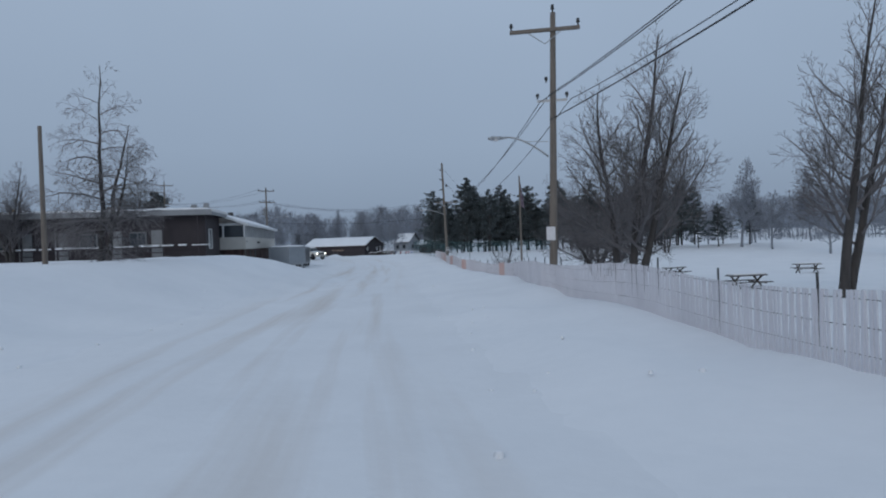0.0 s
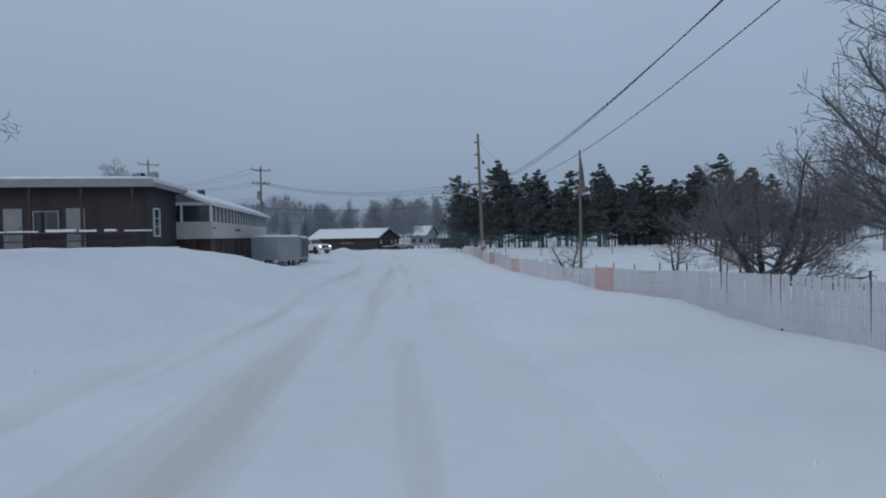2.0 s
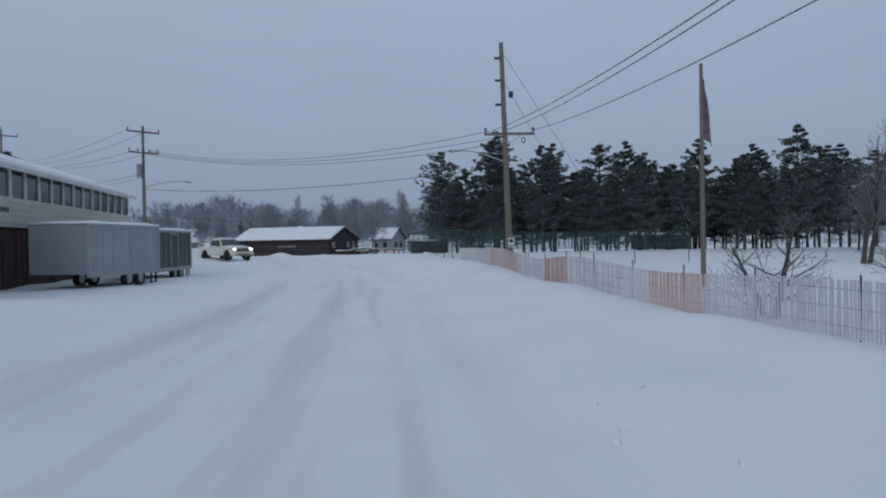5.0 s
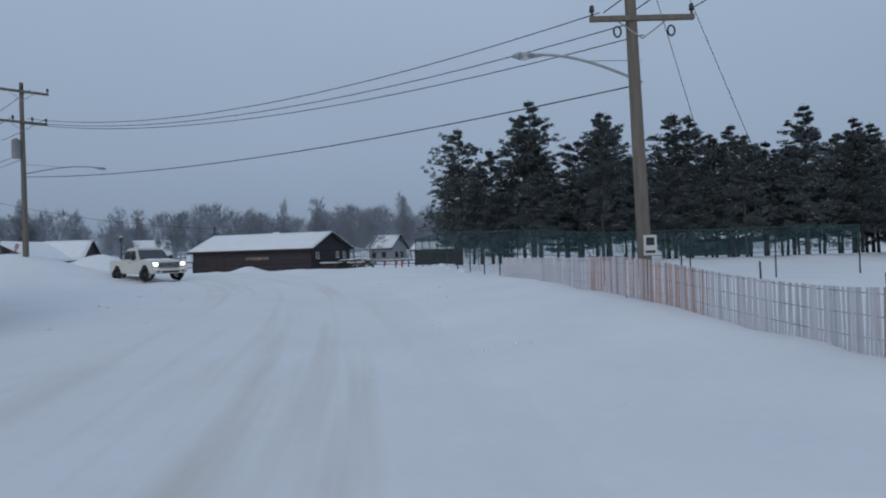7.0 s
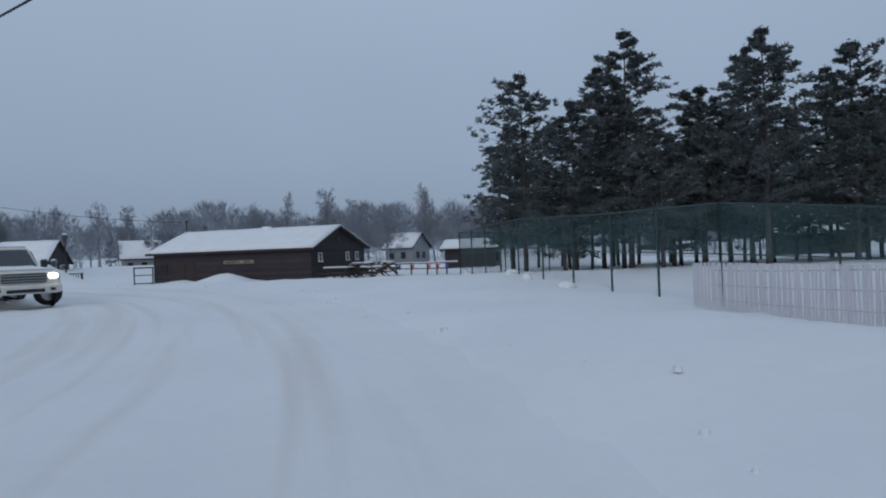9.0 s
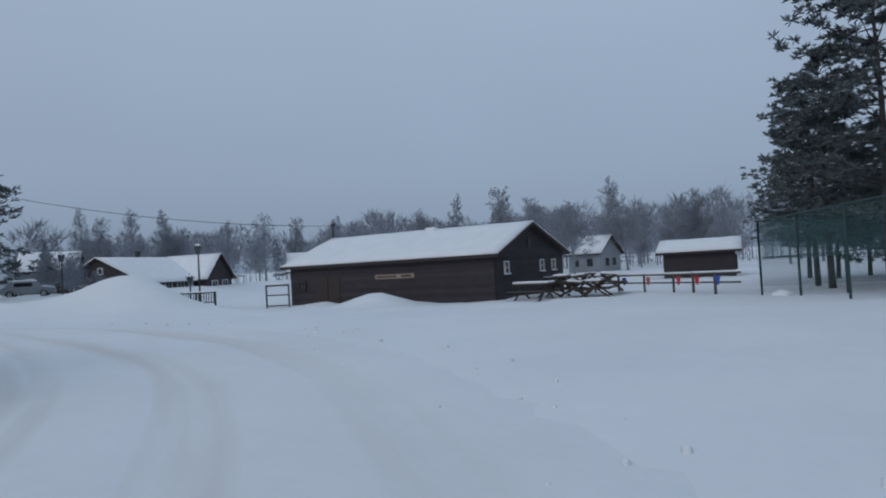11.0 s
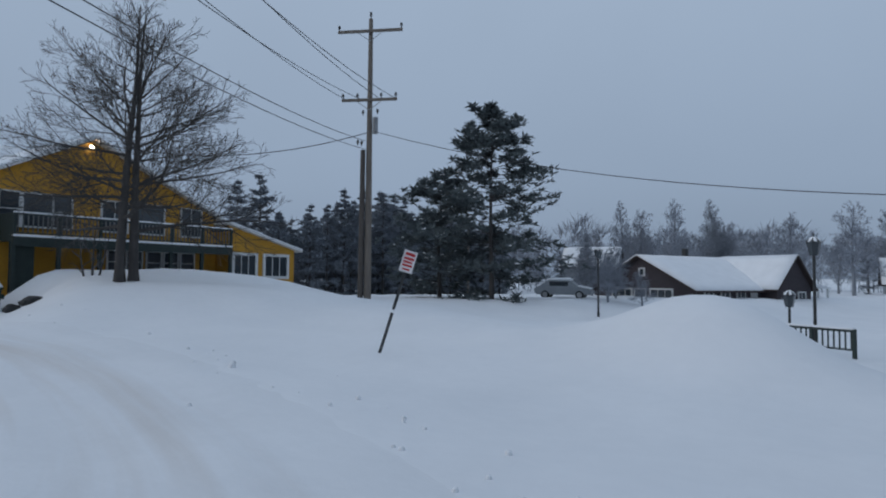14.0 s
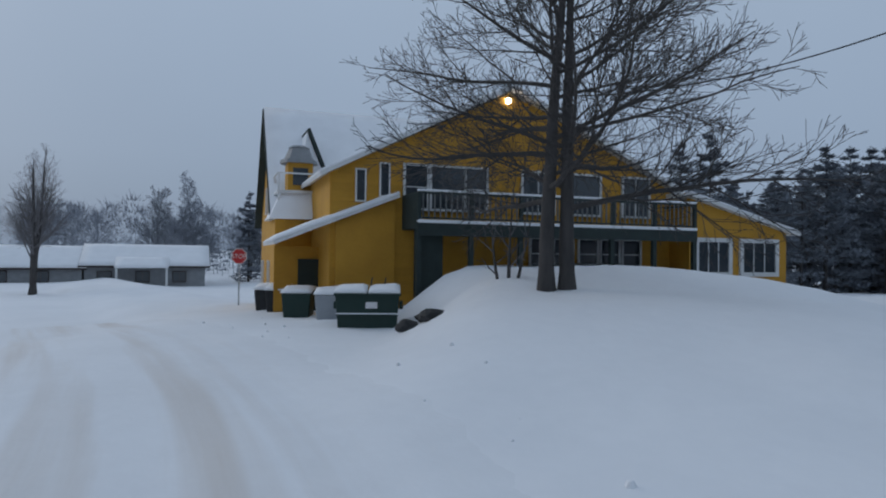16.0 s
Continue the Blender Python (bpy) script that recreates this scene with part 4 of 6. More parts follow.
# ---- utility poles and wires ----
def insulator(bm, x, y, z, h=0.26):
    rod(bm, (x, y, z), (x, y, z + h * 0.45), 0.03, 0.03, 6)
    rod(bm, (x, y, z + h * 0.45), (x, y, z + h), 0.07, 0.05, 8)


def crossarm(parent, z, half, lean=0.0, pins=(-1, 1), braces=True, mat=POLE_WOOD):
    arm = part("crossarm", boxes((-half, half, -0.19, -0.07, z - 0.06, z + 0.07), bevel=0.012), mat, parent, "weathered wooden crossarm")
    for s in pins:
        bm = bmesh.new()
        insulator(bm, s * (half - 0.06), -0.13, z + 0.07)
        part("insulator", bm, DARK_METAL, arm)
    if braces:
        for s in (-1, 1):
            part("brace", rods(((s * 0.62, -0.13, z - 0.05), (0, -0.13, z - 0.5), 0.018), sides=5), GALV, arm)
    return arm


def pole_body(parent, h, r0=0.16, r1=0.10, lean=(0, 0), mat=POLE_WOOD):
    bm = bmesh.new()
    n = 8
    tube(bm, [(lean[0] * k / n, lean[1] * k / n, -1.2 + (h + 1.2) * k / n) for k in range(n + 1)], [r0 + (r1 - r0) * k / n for k in range(n + 1)], 12)
    return part("pole", bm, mat, parent, smooth=True)


def lamp_arm(parent, z, reach, rise, direction, drop=0.0):
    d = Vector((math.cos(direction), math.sin(direction), 0))
    pts = [Vector((0, 0, z)) + d * (reach * u) + Vector((0, 0, rise * math.sin(u * math.pi / 2))) for u in np.linspace(0, 1, 9)]
    bm = bmesh.new()
    tube(bm, pts, 0.035, 7)
    arm = part("lamp_arm", bm, GALV, parent, "curved galvanised lamp arm", smooth=True)
    e = pts[-1]
    bm = bmesh.new()
    for u0, u1, r0, r1 in ((-0.1, 0.1, 0.05, 0.1), (0.1, 0.45, 0.1, 0.15), (0.45, 0.62, 0.15, 0.06)):
        rod(bm, e + d * u0, e + d * u1, r0, r1, 10)
    for v in bm.verts:
        v.co.z = e.z + (v.co.z - e.z) * 0.6 - 0.02
    part("lamp_head", bm, GALV, arm, "grey cobra-head street lamp", smooth=True)
    bm = bmesh.new()
    c = e + d * 0.33
    rod(bm, c + Vector((0, 0, -0.12)), c + Vector((0, 0, -0.05)), 0.08, 0.12, 10)
    part("lens", bm, SIGN_WHITE, arm)
    part("brace", rods((pts[0] + Vector((0, 0, 0.55)), pts[4] + Vector((0, 0, 0.03)), 0.012), sides=5), GALV, arm)
    return arm


def cable(name, a, b, sag, r=0.014, label="black overhead power line"):
    a, b = Vector(a), Vector(b)
    n = 22
    pts = [a.lerp(b, k / n) - Vector((0, 0, 4 * sag * (k / n) * (1 - k / n))) for k in range(n + 1)]
    bm = bmesh.new()
    tube(bm, pts, r, 5)
    ob = new(name, link(name, bm, CABLE))
    return tagged(ob, label, "cable", "overhead lines")


def street_pole():
    b = thing("utility_pole", pose(3.0, 23.3, -0.1, 0, 0, -6.5), "tall weathered utility pole with a crossarm and street lamp", "utility pole", "utility poles")
    pole_body(b, 10.1, 0.165, 0.10, (0.32, 0.0))
    crossarm(b, 9.45, 1.27, pins=(-1, 1))
    bm = bmesh.new()
    insulator(bm, 0.31, 0, 10.08, 0.32)
    part("insulator", bm, DARK_METAL, b)
    lamp_arm(b, 4.85, 1.6, 0.8, math.pi)
    part("side_bracket", boxes((-0.35, 0.75, -0.06, 0.0, 6.85, 6.93)), GALV, b)
    for x, z in ((-0.33, 6.95), (0.73, 6.95), (0.0, 7.55)):
        bm = bmesh.new()
        insulator(bm, x, -0.1, z, 0.2)
        part("insulator", bm, DARK_METAL, b)
    part("notice", boxes((-0.16, 0.16, -0.2, -0.175, 1.75, 2.25)), SIGN_WHITE, b, "small white notice on the pole")
    return b


def corner_pole():
    b = thing("utility_pole", pose(-3.75, 77.3, -1.35, 0, 0, 2.0), "leaning weathered utility pole with street lamp and parking sign", "utility pole", "utility poles")
    pole_body(b, 12.4, 0.19, 0.11, (-0.35, 0.0))
    crossarm(b, 7.65, 1.3, pins=(-1, 1))
    for x, z in ((-0.62, 7.45), (0.72, 7.45)):
        bm = bmesh.new()
        ring = [[bm.verts.new((x + (0.09 + 0.025 * math.cos(c)) * math.cos(a), -0.13 + 0.025 * math.sin(c), z - 0.12 + (0.13 + 0.025 * math.cos(c)) * math.sin(a))) for c in (q * math.tau / 5 for q in range(5))] for a in (k * math.tau / 12 for k in range(12))]
        for k in range(12):
            for q in range(5):
                bm.faces.new((ring[k][q], ring[k][(q + 1) % 5], ring[(k + 1) % 12][(q + 1) % 5], ring[(k + 1) % 12][q]))
        part("wire_loop", bm, DARK_METAL, b)
    for z in (9.2, 10.45, 11.6):
        bm = bmesh.new()
        rod(bm, (-0.3, 0, z), (-0.72, -0.1, z - 0.02), 0.03, 0.03, 6)
        for k in range(4):
            rod(bm, (-0.4 - 0.08 * k, 0, z), (-0.45 - 0.08 * k, 0, z), 0.08, 0.08, 8)
        part("dead_end_insulator", bm, DARK_METAL, b)
    bm = bmesh.new()
    rod(bm, (0.12, -0.05, 9.55), (0.12, -0.05, 9.85), 0.12, 0.12, 10)
    part("cut_out", bm, DARK_METAL, b)
    lamp_arm(b, 6.1, 2.6, 0.75, math.pi)
    sg = part("parking_sign", boxes((-0.16, 0.16, -0.215, -0.195, 1.78, 2.28), bevel=0.006), SIGN_WHITE, b, "white parking sign with dark marks")
    part("sign_mark", boxes((-0.1, 0.1, -0.224, -0.217, 2.03, 2.22), (-0.12, 0.12, -0.224, -0.217, 1.84, 1.9)), DARK_METAL, sg)
    return b


def junction_pole():
    b = thing("utility_pole", pose(-32.19, 96.51, -0.4, 0, 0, 46.0), "utility pole with two crossarms, transformer and street lamp", "utility pole", "utility poles")
    pole_body(b, 11.1, 0.17, 0.10)
    crossarm(b, 10.6, 1.3, pins=(-1, 0, 1))
    crossarm(b, 8.9, 1.2, pins=(-1, -0.4, 0.4, 1))
    bm = bmesh.new()
    rod(bm, (-0.32, 0, 6.9), (-0.32, 0, 7.9), 0.22, 0.22, 12)
    rod(bm, (-0.32, 0, 7.9), (-0.32, 0, 8.0), 0.2, 0.08, 12)
    part("transformer", bm, GREY_DOOR, b, "grey can transformer")
    lamp_arm(b, 6.05, 4.6, 0.85, radians(22))
    return b


def yard_pole():
    b = thing("utility_pole", pose(-58.0, 116.4, 0.75, 0, 0, 52.0), "tall utility pole with two crossarms beside a shorter dark pole", "utility pole", "utility poles")
    pole_body(b, 13.6, 0.19, 0.10)
    crossarm(b, 12.95, 1.62, pins=(-1, 1))
    crossarm(b, 9.55, 1.38, pins=(-1, -0.45, 0.45, 1))
    bm = bmesh.new()
    insulator(bm, 0, 0, 13.6, 0.34)
    part("insulator", bm, DARK_METAL, b)
    part("short_pole", rods(((-0.33, -0.1, -1.2), (-0.28, -0.1, 7.1), 0.14, 0.12), sides=10), OLD_WOOD, b, "short dark pole stub")
    bm = bmesh.new()
    rod(bm, (0.3, -0.05, 7.9), (0.3, -0.05, 8.7), 0.13, 0.13, 10)
    part("transformer", bm, GREY_DOOR, b, "slim grey transformer")
    for x, z in ((-0.3, 8.8), (0.42, 8.85), (-0.35, 7.3), (-0.55, 7.35)):
        bm = bmesh.new()
        insulator(bm, x, -0.12, z, 0.24)
        part("insulator", bm, DARK_METAL, b)
    return b


street_pole(), corner_pole(), junction_pole(), yard_pole()
for name_, x_, y_, h_, arm_ in (("utility_pole", 4.9, 73.9, 10.5, 0), ("utility_pole", -18.8, 26.6, 6.2, 0), ("utility_pole", -92.6, 143.0, 9.5, 0.9)):
    p_ = thing(name_, pose(x_, y_, gz(x_, y_) - 0.1, 0, 0, 10), "slim weathered wooden pole standing in the snow", "utility pole", "utility poles")
    pole_body(p_, h_, 0.13, 0.08)
    if arm_:
        crossarm(p_, h_ - 0.9, arm_)
    if x_ == 4.9:
        bm_ = bmesh.new()
        rows_ = []
        for i_ in range(9):
            z_, w_ = h_ - 0.5 - 0.36 * i_, 0.10 + 0.05 * i_
            rows_.append([bm_.verts.new((0.06 + w_ * u_, 0.09 * math.sin(u_ * 9 + i_ * 0.7), z_ - 0.5 * u_)) for u_ in (0, 0.2, 0.4, 0.6, 0.8, 1.0)])
        for ra_, rb_ in zip(rows_[:-1], rows_[1:]):
            for j_ in range(5):
                bm_.faces.new((ra_[j_], ra_[j_ + 1], rb_[j_ + 1], rb_[j_]))
        part("limp_flag", bm_, FLAG, p_, "limp faded flag hanging in folds", smooth=True)

SP, CP, JP, YP = Vector((3.0, 23.2, 0)), Vector((-3.9, 77.1, 0)), Vector((-32.19, 96.51, 0)), Vector((-58.0, 116.4, 0))


def at_pole(pole, dx, dy, z):
    return pole + Vector((dx, dy, z))


for dx_, back_, z_ in ((0.1, (9.9, -29.5, 8.3), 7.0), (-0.25, (9.5, -29.5, 7.7), 6.75), (0.85, (10.7, -29.5, 7.6), 6.8)):
    cable("power_line", back_, at_pole(SP, dx_, 0, z_), 1.3)
cable("power_line", (10.9, -29.5, 6.4), at_pole(SP, 0.1, 0.1, 6.1), 0.8, 0.02)
for a_, b_, sag_ in (((0.1, 7.0), (-0.8, 6.45), 1.5), ((-0.25, 6.75), (0.0, 6.5), 1.4), ((0.85, 6.8), (1.3, 6.45), 1.6)):
    cable("power_line", at_pole(SP, a_[0], 0, a_[1]), at_pole(CP, b_[0], 0, b_[1]), sag_)
for dx_, dy_, z_, jx_, jy_ in ((-0.9, 0, 6.45, 0.6, -0.5), (-0.1, 0.1, 6.2, -0.1, 0.2), (0.2, 0.1, 5.9, -0.5, 0.5)):
    cable("power_line", at_pole(CP, dx_, dy_, z_), at_pole(JP, jx_, jy_, 8.6), 1.1)
cable("power_line", at_pole(CP, 0.1, 0.2, 4.7), at_pole(JP, 0.1, 0, 5.5), 0.6, 0.018)
for k_, dx_ in enumerate((-0.8, -0.3, 0.3, 0.8)):
    cable("power_line", at_pole(JP, dx_, dx_, 8.8 if k_ % 2 else 10.4), at_pole(YP, dx_, dx_ * 1.2, 10.4), 0.9)
cable("power_line", at_pole(JP, 0, 0, 6.8), at_pole(YP, -0.1, -0.1, 8.3), 0.7)
cable("power_line", at_pole(JP, 0, 0, 6.5), at_pole(YP, -0.1, -0.1, 7.9), 0.7)
cable("power_line", at_pole(YP, 0, 0, 8.85), (-33.4, 127.4, 3.75), 1.0, 0.016, "black service line to the barn")
cable("power_line", at_pole(YP, 0, 0, 8.75), (-65.4, 104.7, 8.3), 0.9, 0.022, "heavy black service line to the yellow house")
cable("guy_wire", at_pole(CP, -0.1, 0, 10.4), at_pole(CP, 6.9, 7.4, 2.1), 0.0, 0.01, "steel guy wire with dark guards")
cable("guy_wire", at_pole(CP, -0.1, 0, 9.0), at_pole(CP, 5.7, 9.4, 2.2), 0.0, 0.01, "steel guy wire with dark guards")


# ---- trees ----
def tube_into(verts, faces, pts, radii, sides):
    ring = None
    for k, p in enumerate(pts):
        d = (pts[min(k + 1, len(pts) - 1)] - pts[max(k - 1, 0)]).normalized()
        u = d.orthogonal().normalized()
        w = d.cross(u)
        base = len(verts)
        verts.extend([tuple(p + (u * math.cos(a * math.tau / sides) + w * math.sin(a * math.tau / sides)) * radii[k]) for a in range(sides)])
        if ring is not None:
            faces.extend([(ring + a, ring + (a + 1) % sides, base + (a + 1) % sides, base + a) for a in range(sides)])
        ring = base


FINE = [1.0]  # least twig radius, in units of 6.5 mm


def limb(rnd, verts, faces, p, d, length, r, level, curl, deep, twig, angle):
    """One bent tapered limb with side shoots along it, down to fine twigs."""
    n = max(2, min(9, int(length / 0.42))) if level < 3 else 2
    pts, dirs = [p.copy()], [d.copy()]
    for k in range(n):
        d = (d + Vector((rnd.uniform(-1, 1), rnd.uniform(-1, 1), rnd.uniform(-0.8, 0.8))) * 0.17 + Vector((0, 0, curl * 0.12))).normalized()
        p = p + d * (length / n)
        pts.append(p.copy())
        dirs.append(d.copy())
    radii = [max(r * (1 - 0.82 * k / n), 0.0065 * FINE[0]) for k in range(n + 1)]
    tube_into(verts, faces, pts, radii, (7, 6, 4, 3, 3)[min(level, 4)])
    if level >= deep:
        return
    turn = rnd.uniform(0, math.tau)
    shoots = max(2, int(length / (0.36, 0.33, 0.2, 0.13)[min(level, 3)] * twig))
    for s in range(shoots):
        u = 0.16 + 0.84 * (s + rnd.random() * 0.8) / shoots
        u = min(u, 0.99)
        k = min(int(u * n), n - 1)
        f = u * n - k
        q = pts[k].lerp(pts[k + 1], f)
        dd = dirs[k + 1]
        turn += 2.4 + rnd.uniform(-0.5, 0.5)
        side = dd.orthogonal().normalized()
        side.rotate(Matrix.Rotation(turn, 3, dd))
        a = angle * rnd.uniform(0.75, 1.2)
        nd = (dd * math.cos(a) + side * math.sin(a) + Vector((0, 0, 0.12 * curl))).normalized()
        ln = (length * (1 - u) * 0.62 + length * 0.10 + 0.12) * rnd.uniform(0.65, 1.1)
        limb(rnd, verts, faces, q, nd, min(ln, 2.6), (radii[k] * (1 - f) + radii[k + 1] * f) * rnd.uniform(0.45, 0.62), level + 1, curl, deep, twig, angle)


def bare_tree(x, y, height, seed, reach=3.5, stems=((0, 0, 0, 0, 1.0),), low=0.22, flat=(0.95, 0.45), curl=0.6, deep=4, boughs=26, r=0.18, twig=1.0, angle=0.75, power=0.8, label="leafless dark tree standing in the snow", wobble=0.05, bark=None, twigs=None, name="bare_tree", group="bare trees"):
    """stems: offset x, offset y, lean x, lean y, share of the height; flat: bough angles from the vertical, low and high."""
    rnd = random.Random(seed)
    b = thing(name, pose(x, y, gz(x, y) - 0.15), label, "tree", group)
    lv, lf = [], []
    for sx, sy, lx, ly, share in stems:
        h, n = height * share, 14
        d, p = Vector((lx, ly, 1)).normalized(), Vector((sx, sy, -0.2))
        pts = [p.copy()]
        for k in range(n):
            d = (d + Vector((rnd.uniform(-1, 1), rnd.uniform(-1, 1), 0.4)) * wobble).normalized()
            p = p + d * (h / n)
            pts.append(p.copy())
        q0 = r * (0.6 + 0.4 * share)
        radii = [q0 * (1 - 0.93 * k / n) + 0.008 + (0.4 * q0 if k == 0 else 0) for k in range(n + 1)]
        tv, tf = [], []
        tube_into(tv, tf, pts, radii, 10)
        raw("trunk", tv, tf, bark or BARK, b, True)
        count, turn = max(int(boughs * share), 4), rnd.uniform(0, 6)
        for s in range(count):
            u = low + (0.98 - low) * (s + rnd.random() * 0.7) / count
            k = min(int(u * n), n - 1)
            f = u * n - k
            q = pts[k].lerp(pts[k + 1], f)
            turn += 2.4 + rnd.uniform(-0.4, 0.4)
            v = (u - low) / (1 - low)
            e = flat[0] + (flat[1] - flat[0]) * v + rnd.uniform(-0.15, 0.15)
            nd = Vector((math.cos(turn) * math.sin(e), math.sin(turn) * math.sin(e), math.cos(e)))
            ln = (reach * (1 - v) ** power + 0.5) * rnd.uniform(0.7, 1.1)
            rr = (radii[k] * (1 - f) + radii[k + 1] * f) * rnd.uniform(0.4, 0.6)
            limb(rnd, lv, lf, q, nd, ln, rr, 1, curl, deep, twig, angle)
    raw("bough", lv, lf, twigs or TWIG, b)
    return b


def needle_clump(rnd, verts, faces, c, size, n=13):
    for _ in range(n):
        a, e = rnd.uniform(0, math.tau), rnd.uniform(-0.45, 0.95)
        d = Vector((math.cos(a) * math.cos(e), math.sin(a) * math.cos(e), math.sin(e)))
        s = d.orthogonal().normalized() * size * rnd.uniform(0.07, 0.15)
        s.rotate(Matrix.Rotation(rnd.uniform(0, math.tau), 3, d))
        t = c + d * size * rnd.uniform(0.7, 1.25)
        o = c - d * size * 0.15
        k = len(verts)
        m = o.lerp(t, 0.55)
        verts.extend([tuple(o), tuple(m + s), tuple(t), tuple(m - s)])
        faces.append((k, k + 1, k + 2, k + 3))


def pine_shape(seed, height, base, radius, ragged=0.35, whorls=15, arms=6, clumps=5, size=0.5, label="dark green pine with a ragged crown", taper=0.75, mat=NEEDLE, snowy=True, blades=13):
    rnd = random.Random(seed)
    b = thing("pine_tree", pose(0, 0, 0), label, "tree", "pine trees")
    bm = bmesh.new()
    n = 7
    for k in range(n):
        rod(bm, (0.05 * math.sin(k), 0.05 * math.cos(k), -0.5 + (height + 0.3) * k / n), (0.05 * math.sin(k + 1), 0.05 * math.cos(k + 1), -0.5 + (height + 0.3) * (k + 1) / n), 0.17 * (1 - k / n) + 0.02, 0.17 * (1 - (k + 1) / n) + 0.02, 8, caps=False)
    part("trunk", bm, BARK, b)
    verts, faces = [], []
    bv, bf = [], []
    sv, sf = [], []
    for w in range(whorls):
        u = w / (whorls - 1)
        z = base + (height - base) * (u ** 0.92)
        r = radius * ((1 - u) ** taper) * (0.65 + 0.35 * min(u / 0.16, 1)) + 0.3
        a0 = rnd.uniform(0, math.tau)
        for k in range(arms if u < 0.85 else 4):
            if rnd.random() < ragged * 0.35:
                continue
            a = a0 + k * math.tau / arms + rnd.uniform(-0.3, 0.3)
            L = r * rnd.uniform(1 - ragged, 1 + ragged * 0.35)
            tilt = rnd.uniform(-0.1, 0.25) + 0.35 * u
            za = z + rnd.uniform(-1.1, 1.1) * (height - base) / whorls * (1 - u)
            tip = Vector((math.cos(a) * L, math.sin(a) * L, za + L * tilt))
            root = Vector((0, 0, za))
            kk = len(bv)
            side = Vector((-math.sin(a), math.cos(a), 0)) * 0.035
            bv.extend([tuple(root + side), tuple(root - side), tuple(root + Vector((0, 0, 0.06))), tuple(tip)])
            bf.extend([(kk, kk + 1, kk + 3), (kk + 1, kk + 2, kk + 3), (kk + 2, kk, kk + 3)])
            for c in range(clumps):
                t = 0.3 + 0.7 * math.sqrt((c + rnd.random() * 0.7) / clumps)
                p = root.lerp(tip, t) + Vector((rnd.uniform(-1, 1), rnd.uniform(-1, 1), rnd.uniform(-0.4, 0.7))) * 0.2 * L * (0.5 + t * 0.5)
                needle_clump(rnd, verts, faces, p, size * rnd.uniform(0.75, 1.2), blades)
                if rnd.random() < 0.10:
                    q, m = len(sv), size * rnd.uniform(0.3, 0.6)
                    for j in range(5):
                        sv.append((p.x + m * math.cos(j * 1.257) * rnd.uniform(0.6, 1.2), p.y + m * math.sin(j * 1.257) * rnd.uniform(0.6, 1.2), p.z + size * 0.28))
                    sv.append((p.x, p.y, p.z + size * 0.42))
                    sf.extend([(q + j, q + (j + 1) % 5, q + 5) for j in range(5)])
    for k in range(4):
        needle_clump(rnd, verts, faces, Vector((0, 0, height - 0.35 + 0.28 * k)), size * (0.95 - 0.16 * k))
    tagged(raw("bough", bv, bf, BARK, b), kind="stuff")
    raw("crown", verts, faces, mat, b)
    if snowy:
        tagged(raw("bough_snow", sv, sf, SNOWCAP, b), "snow caught on the boughs", kind="stuff")
    return b


PINES = [pine_shape(1, 12.6, 2.8, 4.1, 0.5, 16, 6, 13, 0.3, taper=0.62, blades=19), pine_shape(2, 11.8, 2.2, 3.8, 0.5, 15, 6, 13, 0.3, taper=0.6, blades=19), pine_shape(3, 13.2, 3.4, 3.7, 0.5, 16, 6, 13, 0.3, taper=0.68, blades=19), pine_shape(4, 11.0, 1.8, 4.1, 0.5, 14, 6, 13, 0.3, taper=0.55, blades=19), pine_shape(5, 12.9, 2.6, 3.2, 0.5, 17, 6, 12, 0.29, taper=0.68, blades=19)]
rnd_ = random.Random(12)
spots_ = []
for row_ in range(5):
    for col_ in range(15):
        x_ = -7.9 + col_ * 3.1 + rnd_.uniform(-1.0, 1.0) + row_ * 0.4
        y_ = 114.0 + row_ * 4.6 + rnd_.uniform(-1.4, 1.4) - 0.10 * col_ * 3.1
        spots_.append((x_, y_, rnd_.uniform(0.85, 1.04) * (0.88 if col_ < 2 else 1.0)))
spots_ = [(x, y, s * 0.97) for x, y, s in spots_]
spots_ += [(-6.4, 110.2, 0.72), (-2.5, 107.0, 0.74), (1.8, 106.2, 0.74), (6.4, 107.6, 0.78), (11.5, 106.0, 0.76), (16.0, 106.5, 0.78), (20.5, 105.0, 0.76), (29.0, 101.5, 0.66), (33.0, 99.5, 0.6), (36.5, 101.0, 0.62), (25.0, 104.0, 0.74), (39.0, 106.0, 0.7), (42.0, 103.0, 0.62)]
used_ = set()
for k_, (x_, y_, s_) in enumerate(spots_):
    j_ = k_ % len(PINES)
    m_ = Matrix.Translation((x_, y_, gz(x_, y_))) @ Matrix.Rotation(rnd_.uniform(0, 6.28), 4, "Z") @ Matrix.Diagonal((s_, s_, s_ * rnd_.uniform(0.88, 1.05), 1))
    if j_ in used_:
        copy_thing(PINES[j_], m_)
    else:
        PINES[j_].matrix_world = m_
        used_.add(j_)

# the big pine beyond the corner
bp_ = pine_shape(21, 13.0, 0.8, 5.3, 0.5, 17, 7, 13, 0.48, "large dark pine with layered ragged boughs", 0.6)
bp_.matrix_world = Matrix.Translation((-65.8, 128.6, gz(-65.8, 128.6) - 0.1))
pine_b_ = pine_shape(22, 9.0, 0.4, 4.2, 0.4, 12, 7, 12, 0.48, "broad dark pine beside the big one", 0.55)
pine_b_.matrix_world = Matrix.Translation((-70.4, 127.1, gz(-70.4, 127.1) - 0.3))

